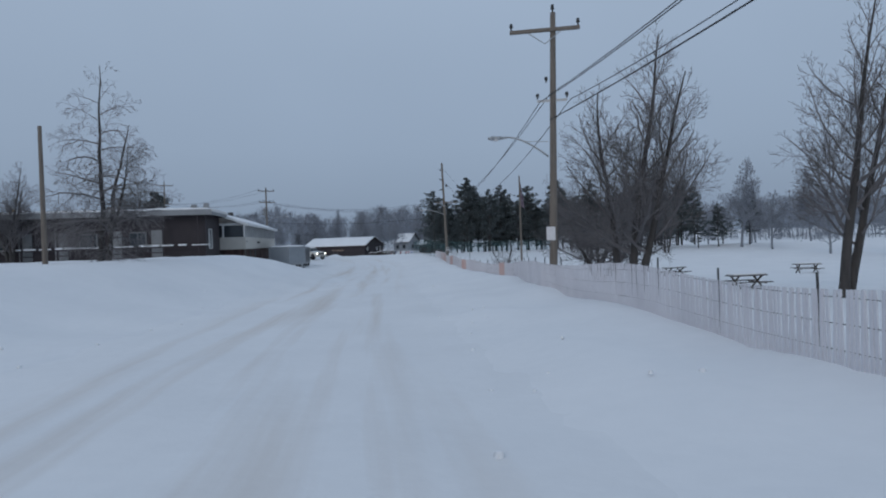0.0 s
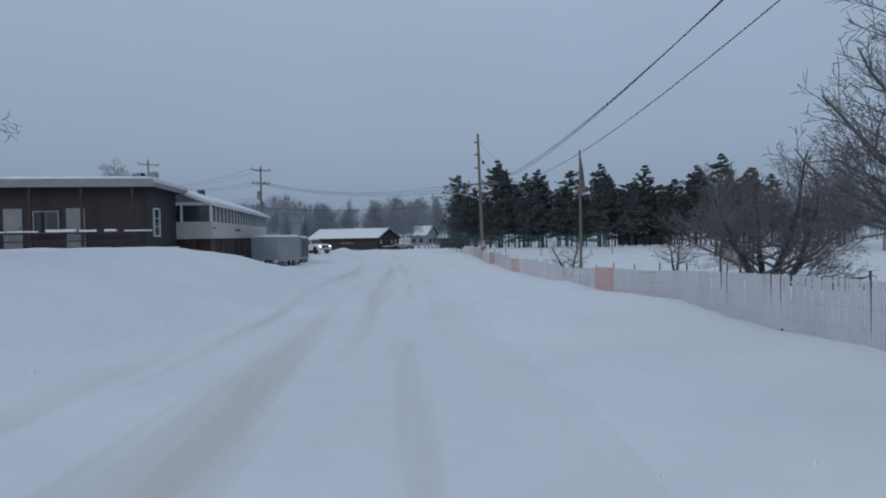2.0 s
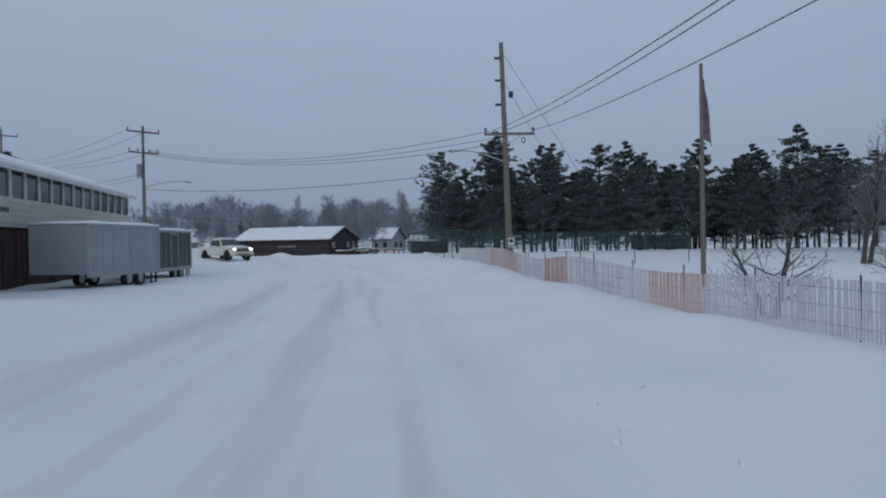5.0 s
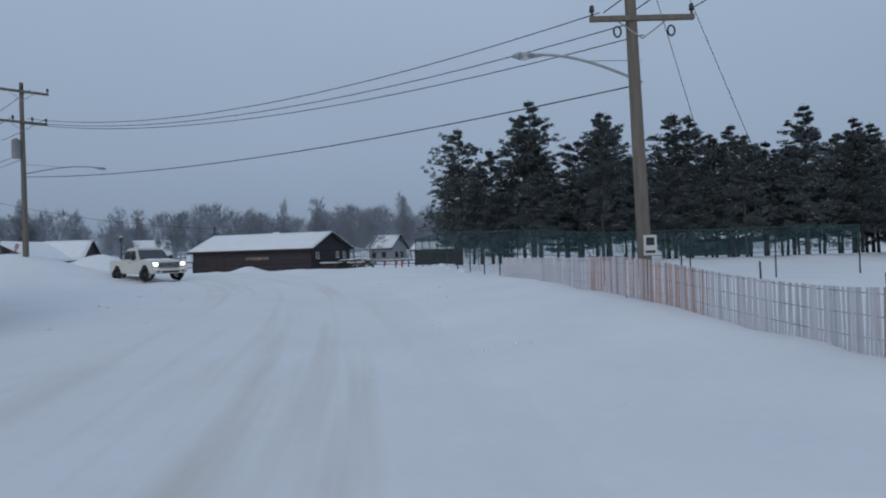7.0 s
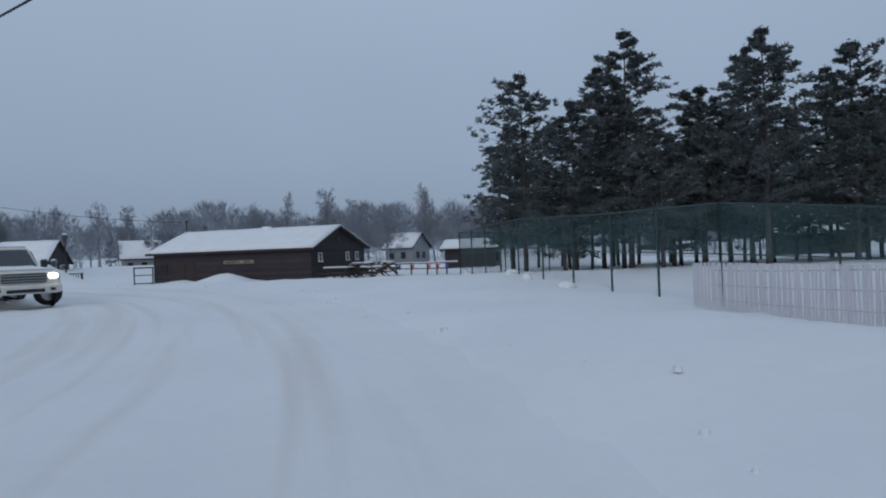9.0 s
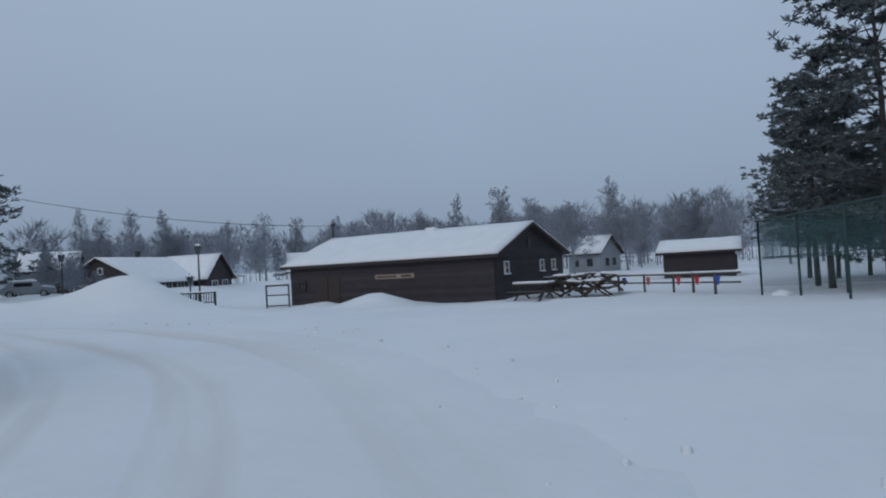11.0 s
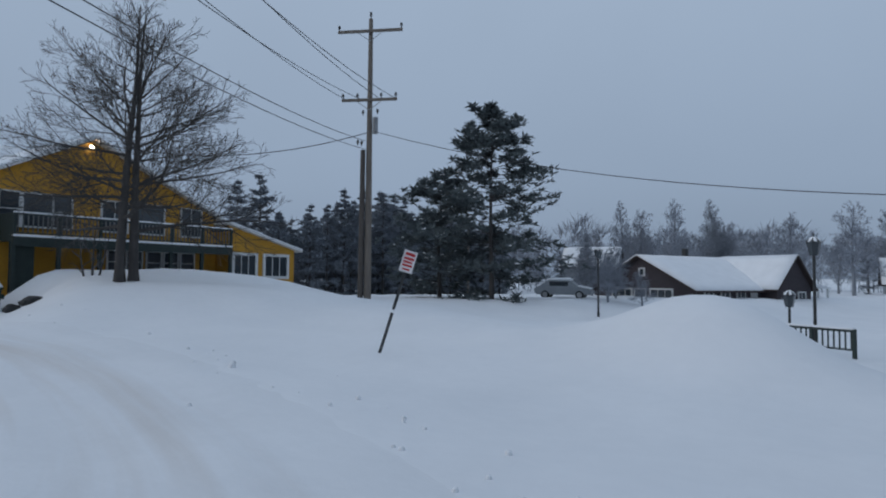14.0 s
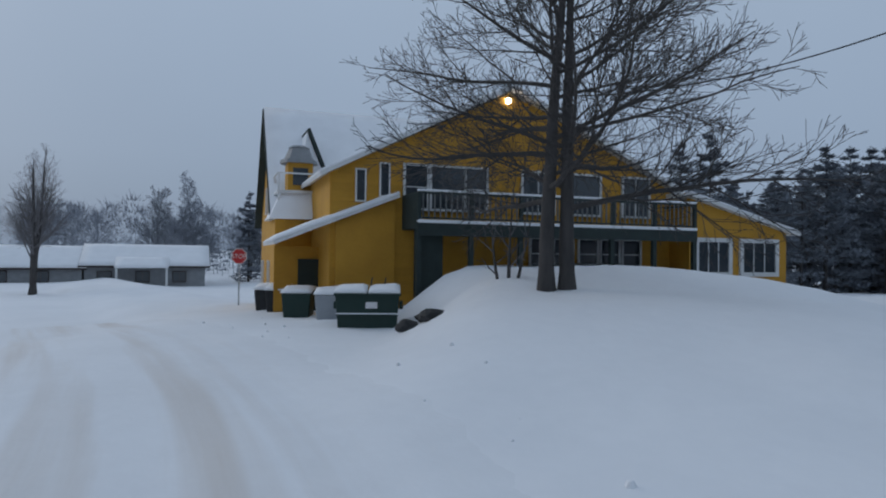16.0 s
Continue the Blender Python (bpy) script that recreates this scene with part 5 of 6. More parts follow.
# woods behind the yellow house and round the corner, needles paled for distance haze
WOOD = [pine_shape(31, 13.5, 0.8, 4.0, 0.55, 19, 7, 9, 0.4, "dark pine in the wood behind the yard", 0.9, HAZED_PINE, False, 9), pine_shape(32, 12.4, 0.5, 3.5, 0.6, 19, 7, 9, 0.4, "dark pine in the wood behind the yard", 0.95, HAZED_PINE, False, 9)]
wood_spots_ = []
for row_ in range(5):
    for col_ in range(19):
        u_ = col_ / 18
        x_, y_ = -86 - 23 * u_ - 4.4 * row_ + rnd_.uniform(-1.2, 1.2), 115.5 + 43 * u_ + 2.3 * row_ + rnd_.uniform(-1.3, 1.3)
        wood_spots_.append((x_, y_, rnd_.uniform(0.78, 1.02) * (1.0 + 0.22 * math.exp(-((u_ - 0.45) / 0.17) ** 2) - 0.2 * math.exp(-(u_ / 0.12) ** 2))))
wood_spots_ += [(-119, 72, 1.05), (-124, 76, 1.1), (-127, 69, 0.85), (-122, 79, 0.7), (-130, 74, 0.8), (-97, 100, 1.0), (-101, 104, 0.95), (-104, 97, 0.9), (-97.5, 165, 0.74), (-100, 167, 0.66), (-102, 164, 0.6), (-72, 186, 0.62), (-67.5, 190, 0.5), (-52, 182, 0.55), (-47, 165, 0.62), (-44.5, 163, 0.5)]
for k_, (x_, y_, s_) in enumerate(wood_spots_):
    m_ = Matrix.Translation((x_, y_, gz(x_, y_) - 0.2)) @ Matrix.Rotation(rnd_.uniform(0, 6.28), 4, "Z") @ Matrix.Diagonal((s_, s_, s_, 1))
    if k_ < 2:
        WOOD[k_].matrix_world = m_
    else:
        copy_thing(WOOD[k_ % 2], m_)

bare_tree(7.0, 28.8, 12.2, 41, reach=4.6, stems=((0, 0, 0.16, 0, 1.0), (-0.35, 0.2, -0.07, 0, 0.8), (0.3, -0.1, 0.34, 0.05, 0.86)), low=0.16, flat=(1.05, 0.45), curl=0.6, boughs=20, r=0.21, twig=0.95, wobble=0.06, label="tall leafless tree with three dark stems")
bare_tree(14.6, 25.6, 12.0, 42, reach=4.6, stems=((0, 0, 0.05, 0, 1.0), (0.3, 0.2, 0.2, 0, 0.85)), flat=(1.0, 0.45), curl=0.4, boughs=20, r=0.2, twig=0.85)
bare_tree(-18.6, 30.4, 10.6, 43, reach=3.6, stems=((0, 0, 0.26, 0, 1.0), (0.4, 0, 0.05, 0, 0.7), (-0.2, 0.2, 0.45, 0, 0.6)), low=0.2, flat=(1.35, 0.8), curl=-0.75, boughs=20, r=0.15, twig=1.0, wobble=0.16, label="crooked leafless tree with drooping boughs on the raised lot")
bare_tree(-57.07, 105.66, 11.6, 64, reach=5.3, stems=((0, 0, 0.0, -0.025, 1.0), (-0.1, 0.5, 0.0, 0.012, 0.97)), low=0.2, flat=(1.55, 0.7), curl=0.3, boughs=25, r=0.195, twig=0.78, angle=0.6, power=0.6, wobble=0.03, twigs=BARK, label="large leafless tree with twin stems before the yellow house")
bare_tree(-58.5, 104.7, 2.4, 45, reach=0.5, stems=((0, 0, 0.1, 0.1, 1.0), (0.1, 0.2, 0, 0.3, 0.8), (-0.1, -0.2, 0, -0.3, 0.75)), boughs=7, deep=2, r=0.05, label="small bare sapling beside the twin-stemmed tree")
bare_tree(2.6, 62.6, 3.2, 46, reach=1.5, stems=((0, 0, 0.25, 0, 1.0), (0, 0.1, -0.4, 0, 0.85)), boughs=12, deep=3, r=0.12, flat=(1.3, 0.7), label="small leafless orchard tree behind the fence")
bare_tree(12.0, 70.0, 3.4, 47, reach=1.6, stems=((0, 0, 0.2, 0, 1.0), (0, 0.1, -0.4, 0, 0.85)), boughs=12, deep=3, r=0.12, flat=(1.3, 0.7), label="small leafless orchard tree behind the fence")
bare_tree(7.9, 42.3, 6.6, 48, reach=3.6, stems=((0, 0, 0.05, 0, 1.0), (0.15, 0.1, -0.45, 0.1, 0.9), (0.1, -0.1, 0.6, -0.1, 0.9), (-0.1, 0.2, 0.25, 0.4, 0.85)), low=0.2, flat=(1.3, 0.6), curl=0.35, boughs=15, r=0.17, twig=1.0, wobble=0.16, label="gnarled spreading orchard tree behind the fence")
bare_tree(-87.0, 68.5, 11.5, 49, reach=4.2, stems=((0, 0, 0.0, 0.0, 1.0), (0.3, 0.1, 0.2, 0.15, 0.9), (-0.2, -0.2, -0.15, -0.25, 0.9)), low=0.25, flat=(0.8, 0.35), boughs=20, deep=3, r=0.2, label="tall fan-shaped leafless tree beyond the side road")
bare_tree(-92.0, 92.0, 7.5, 50, reach=3.0, boughs=26, deep=3, r=0.16)
bare_tree(-35.5, 46.5, 8.6, 51, reach=3.0, stems=((0, 0, 0.1, 0, 1.0), (0.2, 0, -0.2, 0, 0.9), (-0.3, 0.2, 0.3, 0, 0.85)), boughs=22, deep=4, r=0.14, label="dense leafless tree behind the lot")
for x_, y_, h_, s_ in ((21.0, 88.0, 10.5, 52), (26.0, 92.0, 10.0, 53)):
    bare_tree(x_, y_, h_, s_, reach=3.2, stems=((0, 0, 0, 0, 1.0), (0.4, 0, 0.15, 0, 0.85)), boughs=22, deep=3, r=0.16, flat=(0.9, 0.4), label="leafless tree before the pines")


def far_crown(rnd, verts, faces, x, y, z, h, twigs, wide):
    """A far leafless crown: short fine twigs filling a rounded shape round a stem."""
    for c in range(twigs):
        b, q, v = rnd.uniform(0, math.tau), rnd.random() ** 0.5, rnd.uniform(-1, 1)
        rr = h * 0.3 * wide * q * math.sqrt(max(1 - v * v, 0.0))
        o = Vector((x + math.cos(b) * rr, y + math.sin(b) * rr, z + h * (0.58 + 0.36 * v)))
        d = (Vector((math.cos(b) * q, math.sin(b) * q, 0.75 + 0.3 * v)) + Vector((rnd.uniform(-1, 1), rnd.uniform(-1, 1), rnd.uniform(-0.6, 0.6))) * 0.55) * h * rnd.uniform(0.06, 0.14)
        s = Vector((-math.sin(b), math.cos(b), rnd.uniform(-0.4, 0.4))) * h * rnd.uniform(0.005, 0.011)
        k = len(verts)
        verts.extend([tuple(o - s), tuple(o + s), tuple(o + d)])
        faces.append((k, k + 1, k + 2))
    k = len(verts)
    verts.extend([(x - 0.12, y, z - 1), (x + 0.12, y, z - 1), (x, y + 0.12, z - 1), (x, y, z + h * 0.8)])
    faces.extend([(k, k + 1, k + 3), (k + 1, k + 2, k + 3), (k + 2, k, k + 3)])


def far_woods():
    """Far woods past counting, haze painted in: leafless crowns in thickets, brush below, some firs."""
    rnd = random.Random(77)
    verts, faces, fv, ff = [], [], [], []
    for k in range(1900):
        a = rnd.uniform(0, math.tau)
        far = 122 + 95 * rnd.random() ** 0.8
        x, y = -22 + math.cos(a) * far, 92 + math.sin(a) * far
        if y < 40 and abs(x) < 60:
            continue
        thick = noise.noise(Vector((a * 7.0, far * 0.012, 3.3)))
        if thick < -0.28:
            continue
        z = gz(x, y)
        h = (rnd.uniform(9.0, 13.5) + 8.0 * max(thick, 0)) * (0.8 + 0.4 * (far - 122) / 95)
        if rnd.random() < 0.09:
            for w in range(11):
                v = w / 11
                for c in range(int(10 * (1 - v)) + 3):
                    b = rnd.uniform(0, math.tau)
                    rr = (1 - v) * rnd.uniform(0.5, 1.0) * 2.0
                    needle_clump(rnd, fv, ff, Vector((x + math.cos(b) * rr, y + math.sin(b) * rr, z + 0.6 + (h * 1.05 - 0.6) * v)), 0.75, 4)
            continue
        far_crown(rnd, verts, faces, x, y, z, h, 260, rnd.uniform(0.9, 1.35))
    # brush under the trees
    for k in range(1500):
        a, far = rnd.uniform(0, math.tau), rnd.uniform(118, 190)
        x, y = -22 + math.cos(a) * far, 92 + math.sin(a) * far
        if y < 40 and abs(x) < 60:
            continue
        far_crown(rnd, verts, faces, x, y, gz(x, y) - 0.3, rnd.uniform(3.0, 5.0), 90, 2.0)
    tagged(raw("far_woods", verts, faces, HAZED_TWIG), "far leafless woods with haze in their colour", "trees", kind="stuff")
    tagged(raw("far_firs", fv, ff, HAZED_PINE), "far firs among the woods with haze in their colour", "trees", kind="stuff")


far_woods()


FINE[0] = 3.2
# single far trees, bark and twigs greyed to carry the haze
hazed_ = dict(bark=HAZED_BARK, twigs=HAZED_TWIG, name="frosted_tree", group="frosted trees", label="far leafless tree with haze in its grey", deep=4, twig=0.8)
HAZED_TREES = [bare_tree(-19.3, 208.0, 14.0, 201, reach=4.6, boughs=30, low=0.15, power=0.5, **hazed_), bare_tree(-27.4, 170.0, 9.5, 202, reach=3.4, boughs=24, low=0.15, power=0.5, **hazed_), bare_tree(-50.3, 194.0, 11.6, 203, reach=4.0, boughs=26, low=0.2, power=0.6, flat=(1.1, 0.5), **hazed_), bare_tree(-105.6, 180.4, 14.8, 204, reach=4.2, boughs=30, low=0.2, power=0.6, **hazed_), bare_tree(-88.0, 171.0, 11.8, 205, reach=3.8, boughs=26, low=0.15, power=0.5, **hazed_)]
FINE[0] = 1.0
rnd_ = random.Random(31)
hazed_spots_ = [(-31.5, 171.5), (-15.0, 203.0), (-9.0, 196.0), (-84.0, 176.0), (-92.0, 178.0), (-99.0, 176.0), (-57.0, 199.0), (-44.0, 201.0), (-38.0, 196.0)]
hazed_spots_ += [(-128 + 4.6 * k + rnd_.uniform(-2.5, 2.5), 186 + 12 * math.sin(k * 1.3) + rnd_.uniform(-6, 6)) for k in range(36)]
hazed_spots_ += [(-112 - rnd_.uniform(0, 26), 56 + 4.2 * k + rnd_.uniform(-2, 2)) for k in range(14)]
hazed_spots_ += [(38 + rnd_.uniform(0, 22), 66 + 8 * k + rnd_.uniform(-3, 3)) for k in range(10)]
for k_, (x_, y_) in enumerate(hazed_spots_):
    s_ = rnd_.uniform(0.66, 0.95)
    copy_thing(HAZED_TREES[k_ % 5], Matrix.Translation((x_, y_, gz(x_, y_) - 0.2)) @ Matrix.Rotation(rnd_.uniform(0, 6.28), 4, "Z") @ Matrix.Diagonal((s_ * rnd_.uniform(0.95, 1.3), s_ * rnd_.uniform(0.95, 1.3), s_, 1)))
# low bushes reuse a far tree, its painted haze included
for x_, y_, s_ in ((-62.5, 136.0, 0.34), (-64.6, 138.0, 0.4), (-66.4, 140.5, 0.36), (-69.0, 139.5, 0.42), (-60.8, 137.5, 0.26), (-73.0, 144.0, 0.5)):
    copy_thing(HAZED_TREES[1], Matrix.Translation((x_, y_, gz(x_, y_) - 0.2)) @ Matrix.Rotation(x_, 4, "Z") @ Matrix.Diagonal((s_ * 1.5, s_ * 1.5, s_, 1)))["label"] = "low frosted bush beside the park house, paled with haze too"


# ---- fences ----
FENCE_Y = [-8, 14, 23, 36, 45, 56, 66, 71, 77, 80, 92.3]
FENCE_X = [6.0, 3.65, 2.55, 2.2, 1.4, -0.7, -2.6, -3.3, -4.35, -4.7, -6.3]


def fence_at(y):
    x = float(np.interp(y, FENCE_Y, FENCE_X))
    return x, gz(x, y)


def slat_fence():
    b = thing("slat_fence", pose(0, 0, 0), "old snow fence of faded orange and pale wooden slats", "fence")
    rnd = random.Random(9)
    slat = {}
    for nm, mat in (("orange", ORANGE), ("pale", PALE_SLAT)):
        slat[nm] = link("slat", boxes((-0.007, 0.007, -0.03, 0.03, 0, 0.95)), mat)
    vs, fs = {"orange": [], "pale": []}, {"orange": [], "pale": []}
    y, count = -6.0, 0
    while y < 92.2:
        x, z = fence_at(y)
        orange = (73.5 < y < 79.8 and rnd.random() < 0.6) or 40.5 < y < 43.4 or 66.5 < y < 69.5 or 58.0 < y < 60.5
        kind_ = "orange" if orange else "pale"
        top = z - 0.05 + 0.06 * math.sin(y * 0.5)
        tilt, turn = rnd.uniform(-0.05, 0.05), rnd.uniform(-0.2, 0.2)
        if 62.0 < y < 92.2 and count < 298:
            s = new("slat", slat[kind_])
            s.parent = b
            s.matrix_local = Matrix.Translation((x, y, top)) @ Matrix.Rotation(tilt, 4, "X") @ Matrix.Rotation(turn, 4, "Z")
            count += 1
            y += 0.078
        else:
            k = len(vs[kind_])
            dx, dy = 0.007, 0.03
            for zz, sh in ((top, 0.0), (top + 0.95, tilt)):
                vs[kind_].extend([(x - dx, y - dy + sh, zz), (x + dx, y - dy + sh, zz), (x + dx, y + dy + sh, zz), (x - dx, y + dy + sh, zz)])
            fs[kind_].extend([(k, k + 1, k + 5, k + 4), (k + 1, k + 2, k + 6, k + 5), (k + 2, k + 3, k + 7, k + 6), (k + 3, k, k + 4, k + 7), (k + 4, k + 5, k + 6, k + 7)])
            y += 0.078
    for nm, mat in (("orange", ORANGE), ("pale", PALE_SLAT)):
        tagged(raw("far_slats", vs[nm], fs[nm], mat, b), kind="stuff")
    for y in np.arange(-6, 92.4, 2.6):
        x, z = fence_at(y)
        part("stake", rods(((x + 0.05, y, z - 0.5), (x + 0.05 + rnd.uniform(-0.05, 0.05), y, z + 1.0 + rnd.uniform(0, 0.15)), 0.016), sides=6), DARK_METAL, b, "thin dark steel stake")
    for h in (0.2, 0.5, 0.8):
        bm = bmesh.new()
        for y in np.arange(-6, 91.5, 1.3):
            (x0, z0), (x1, z1) = fence_at(y), fence_at(y + 1.3)
            rod(bm, (x0, y, z0 + h), (x1, y + 1.3, z1 + h), 0.006, 0.006, 4, caps=False)
        part("wire", bm, DARK_METAL, b)
    return b


slat_fence()

NET = bpy.data.materials.new("windscreen_net")
NET.use_nodes = True
nn_, nl_ = NET.node_tree.nodes, NET.node_tree.links
net_b = nn_["Principled BSDF"]
net_b.inputs["Base Color"].default_value, net_b.inputs["Roughness"].default_value = (0.06, 0.135, 0.145, 1), 0.9
net_t, net_m = nn_.new("ShaderNodeBsdfTransparent"), nn_.new("ShaderNodeMixShader")
net_n = nn_.new("ShaderNodeTexNoise")
net_n.inputs["Scale"].default_value = 1.5
net_r = nn_.new("ShaderNodeMapRange")
net_r.inputs["To Min"].default_value, net_r.inputs["To Max"].default_value = 0.12, 0.4
nl_.new(net_n.outputs["Fac"], net_r.inputs["Value"])
nl_.new(net_r.outputs["Result"], net_m.inputs["Fac"])
nl_.new(net_t.outputs[0], net_m.inputs[1]), nl_.new(net_b.outputs[0], net_m.inputs[2])
nl_.new(net_m.outputs[0], nn_["Material Output"].inputs["Surface"])


def court_fence():
    b = thing("court_fence", pose(0, 0, 0), "tall green chain-link court fence with torn windscreen netting", "fence")
    line = [(-11.7, 114.0), (-9.1, 105.5), (-6.9, 97.5), (-5.5, 92.6)]
    front = [(-5.5, 92.6), (-1.4, 92.4), (2.7, 92.3), (6.8, 92.4), (10.9, 92.6)]
    back = [(-11.7, 114.0), (-4.0, 116.0)]
    for pts in (line, front, back):
        for (x0, y0), (x1, y1) in zip(pts[:-1], pts[1:]):
            n = max(int(math.hypot(x1 - x0, y1 - y0) / (4.0 if pts is front else 2.1)), 1)
            z0, z1 = gz(x0, y0), gz(x1, y1)
            for k in range(n + (1 if pts[-1] == (x1, y1) else 0)):
                u = k / n
                x, y, z = x0 + (x1 - x0) * u, y0 + (y1 - y0) * u, z0 + (z1 - z0) * u
                part("post", rods(((x, y, z - 0.4), (x, y, z + 2.4), 0.035), sides=8), FENCE_GREEN, b)
            part("rail", rods(((x0, y0, z0 + 2.36), (x1, y1, z1 + 2.36), 0.025), ((x0, y0, z0 + 1.2), (x1, y1, z1 + 1.2), 0.015), sides=6), FENCE_GREEN, b)
            bm = bmesh.new()
            m = int(math.hypot(x1 - x0, y1 - y0) / 0.16)
            for k in range(m if pts is not front else 0):
                for s in (-1, 1):
                    u0, u1 = k / m, min(max((k + s * 15) / m, 0), 1)
                    zz = 2.25 * abs(u1 - u0) * m / 15
                    rod(bm, (x0 + (x1 - x0) * u0, y0 + (y1 - y0) * u0, z0 + (z1 - z0) * u0 + 0.08), (x0 + (x1 - x0) * u1, y0 + (y1 - y0) * u1, z0 + (z1 - z0) * u1 + 0.08 + zz), 0.0012, 0.0012, 3, caps=False)
            if pts is not front:
                tagged(part("chain_link", bm, FENCE_GREEN, b), kind="stuff")
            lo = 1.1 if pts is not back else 0.3
            bm = bmesh.new()
            vv = [bm.verts.new(p) for p in ((x0 + 0.05, y0, z0 + lo), (x1 + 0.05, y1, z1 + lo), (x1 + 0.05, y1, z1 + 2.34), (x0 + 0.05, y0, z0 + 2.34))]
            bm.faces.new(vv)
            part("windscreen", bm, NET, b, "blue-green windscreen netting")
    return b


court_fence()


def far_rail():
    b = thing("low_fence", pose(0, 0, 0), "low wooden rail fence with colourful pennants on it", "fence")
    pts = [(-21.5, 127.5), (-17.5, 124.5), (-14.0, 121.0), (-11.9, 117.0)]
    cols = [(0.55, 0.05, 0.06), (0.06, 0.12, 0.45), (0.45, 0.12, 0.12), (0.55, 0.08, 0.1)]
    mats = [material("pennant_cloth", c, 0.8, None, 3) for c in cols]
    k = 0
    for (x0, y0), (x1, y1) in zip(pts[:-1], pts[1:]):
        z0, z1 = gz(x0, y0), gz(x1, y1)
        for u in (0, 0.33, 0.66):
            x, y, z = x0 + (x1 - x0) * u, y0 + (y1 - y0) * u, z0 + (z1 - z0) * u
            part("post", boxes((x - 0.05, x + 0.05, y - 0.05, y + 0.05, z - 0.4, z + 0.85)), OLD_WOOD, b)
        part("rail", rods(((x0, y0, z0 + 0.8), (x1, y1, z1 + 0.8), 0.04), ((x0, y0, z0 + 0.45), (x1, y1, z1 + 0.45), 0.035), sides=6), OLD_WOOD, b)
        part("rail_snow", rods(((x0, y0, z0 + 0.86), (x1, y1, z1 + 0.86), 0.04), sides=6), SNOWCAP, b)
        if x0 > -19:
            for u in np.arange(0.15, 1, 0.3):
                x, y, z = x0 + (x1 - x0) * u - 0.15, y0 + (y1 - y0) * u - 0.15, z0 + (z1 - z0) * u + 0.72
                bm = bmesh.new()
                prism(bm, [(x - 0.1, z), (x + 0.1, z), (x + 0.04, z - 0.36), (x - 0.05, z - 0.33)], y - 0.01, y + 0.01)
                part("pennant", bm, mats[k % 4], b, ("red pennant", "blue pennant", "dull red pennant", "red pennant")[k % 4])
                k += 1
    return b


far_rail()
for x_, y_, r_, h_ in ((-11.3, 113.0, 0.28, 0.16), (-9.5, 105.5, 0.2, 0.18), (-9.0, 102.8, 0.2, 0.18), (-8.1, 98.6, 0.3, 0.16), (-9.2, 107.5, 0.22, 0.14)):
    bm_ = bmesh.new()
    bmesh.ops.create_icosphere(bm_, subdivisions=3, radius=1)
    for v_ in bm_.verts:
        v_.co = Vector((v_.co.x * r_, v_.co.y * r_, v_.co.z * h_)) * (1 + 0.25 * noise.noise(v_.co * 2 + Vector((x_, y_, 0))))
    ob_ = new("snow_lump", link("snow_lump", bm_, SNOWCAP, True))
    ob_.location = (x_, y_, gz(x_, y_) + h_ * 0.3)
    tagged(ob_, "lump of snow thrown up beside the road", "snow heap", "snow lumps")


# ---- vehicles and trailers ----
def wheel(parent, x, y, z, r, w, name="wheel"):
    wh = new(name)
    wh.parent, wh.location = parent, (x, y, z)
    bm = bmesh.new()
    prof = [(r * 0.62, -w / 2), (r * 0.94, -w / 2), (r, -w * 0.32), (r, w * 0.32), (r * 0.94, w / 2), (r * 0.62, w / 2)]
    n = 22
    rings = [[bm.verts.new((p[0] * math.cos(k * math.tau / n), p[1], p[0] * math.sin(k * math.tau / n))) for p in prof] for k in range(n)]
    for k in range(n):
        for j in range(len(prof)):
            q = (j + 1) % len(prof)
            bm.faces.new((rings[k][j], rings[(k + 1) % n][j], rings[(k + 1) % n][q], rings[k][q]))
    part("tyre", bm, BLACK, wh, smooth=True)
    bm = bmesh.new()
    rod(bm, (0, -w * 0.42, 0), (0, w * 0.42, 0), r * 0.62, r * 0.62, 18)
    rod(bm, (0, -w * 0.5, 0), (0, w * 0.5, 0), r * 0.2, r * 0.2, 10)
    part("rim", bm, CHROME, wh, "dull metal rim")
    return wh


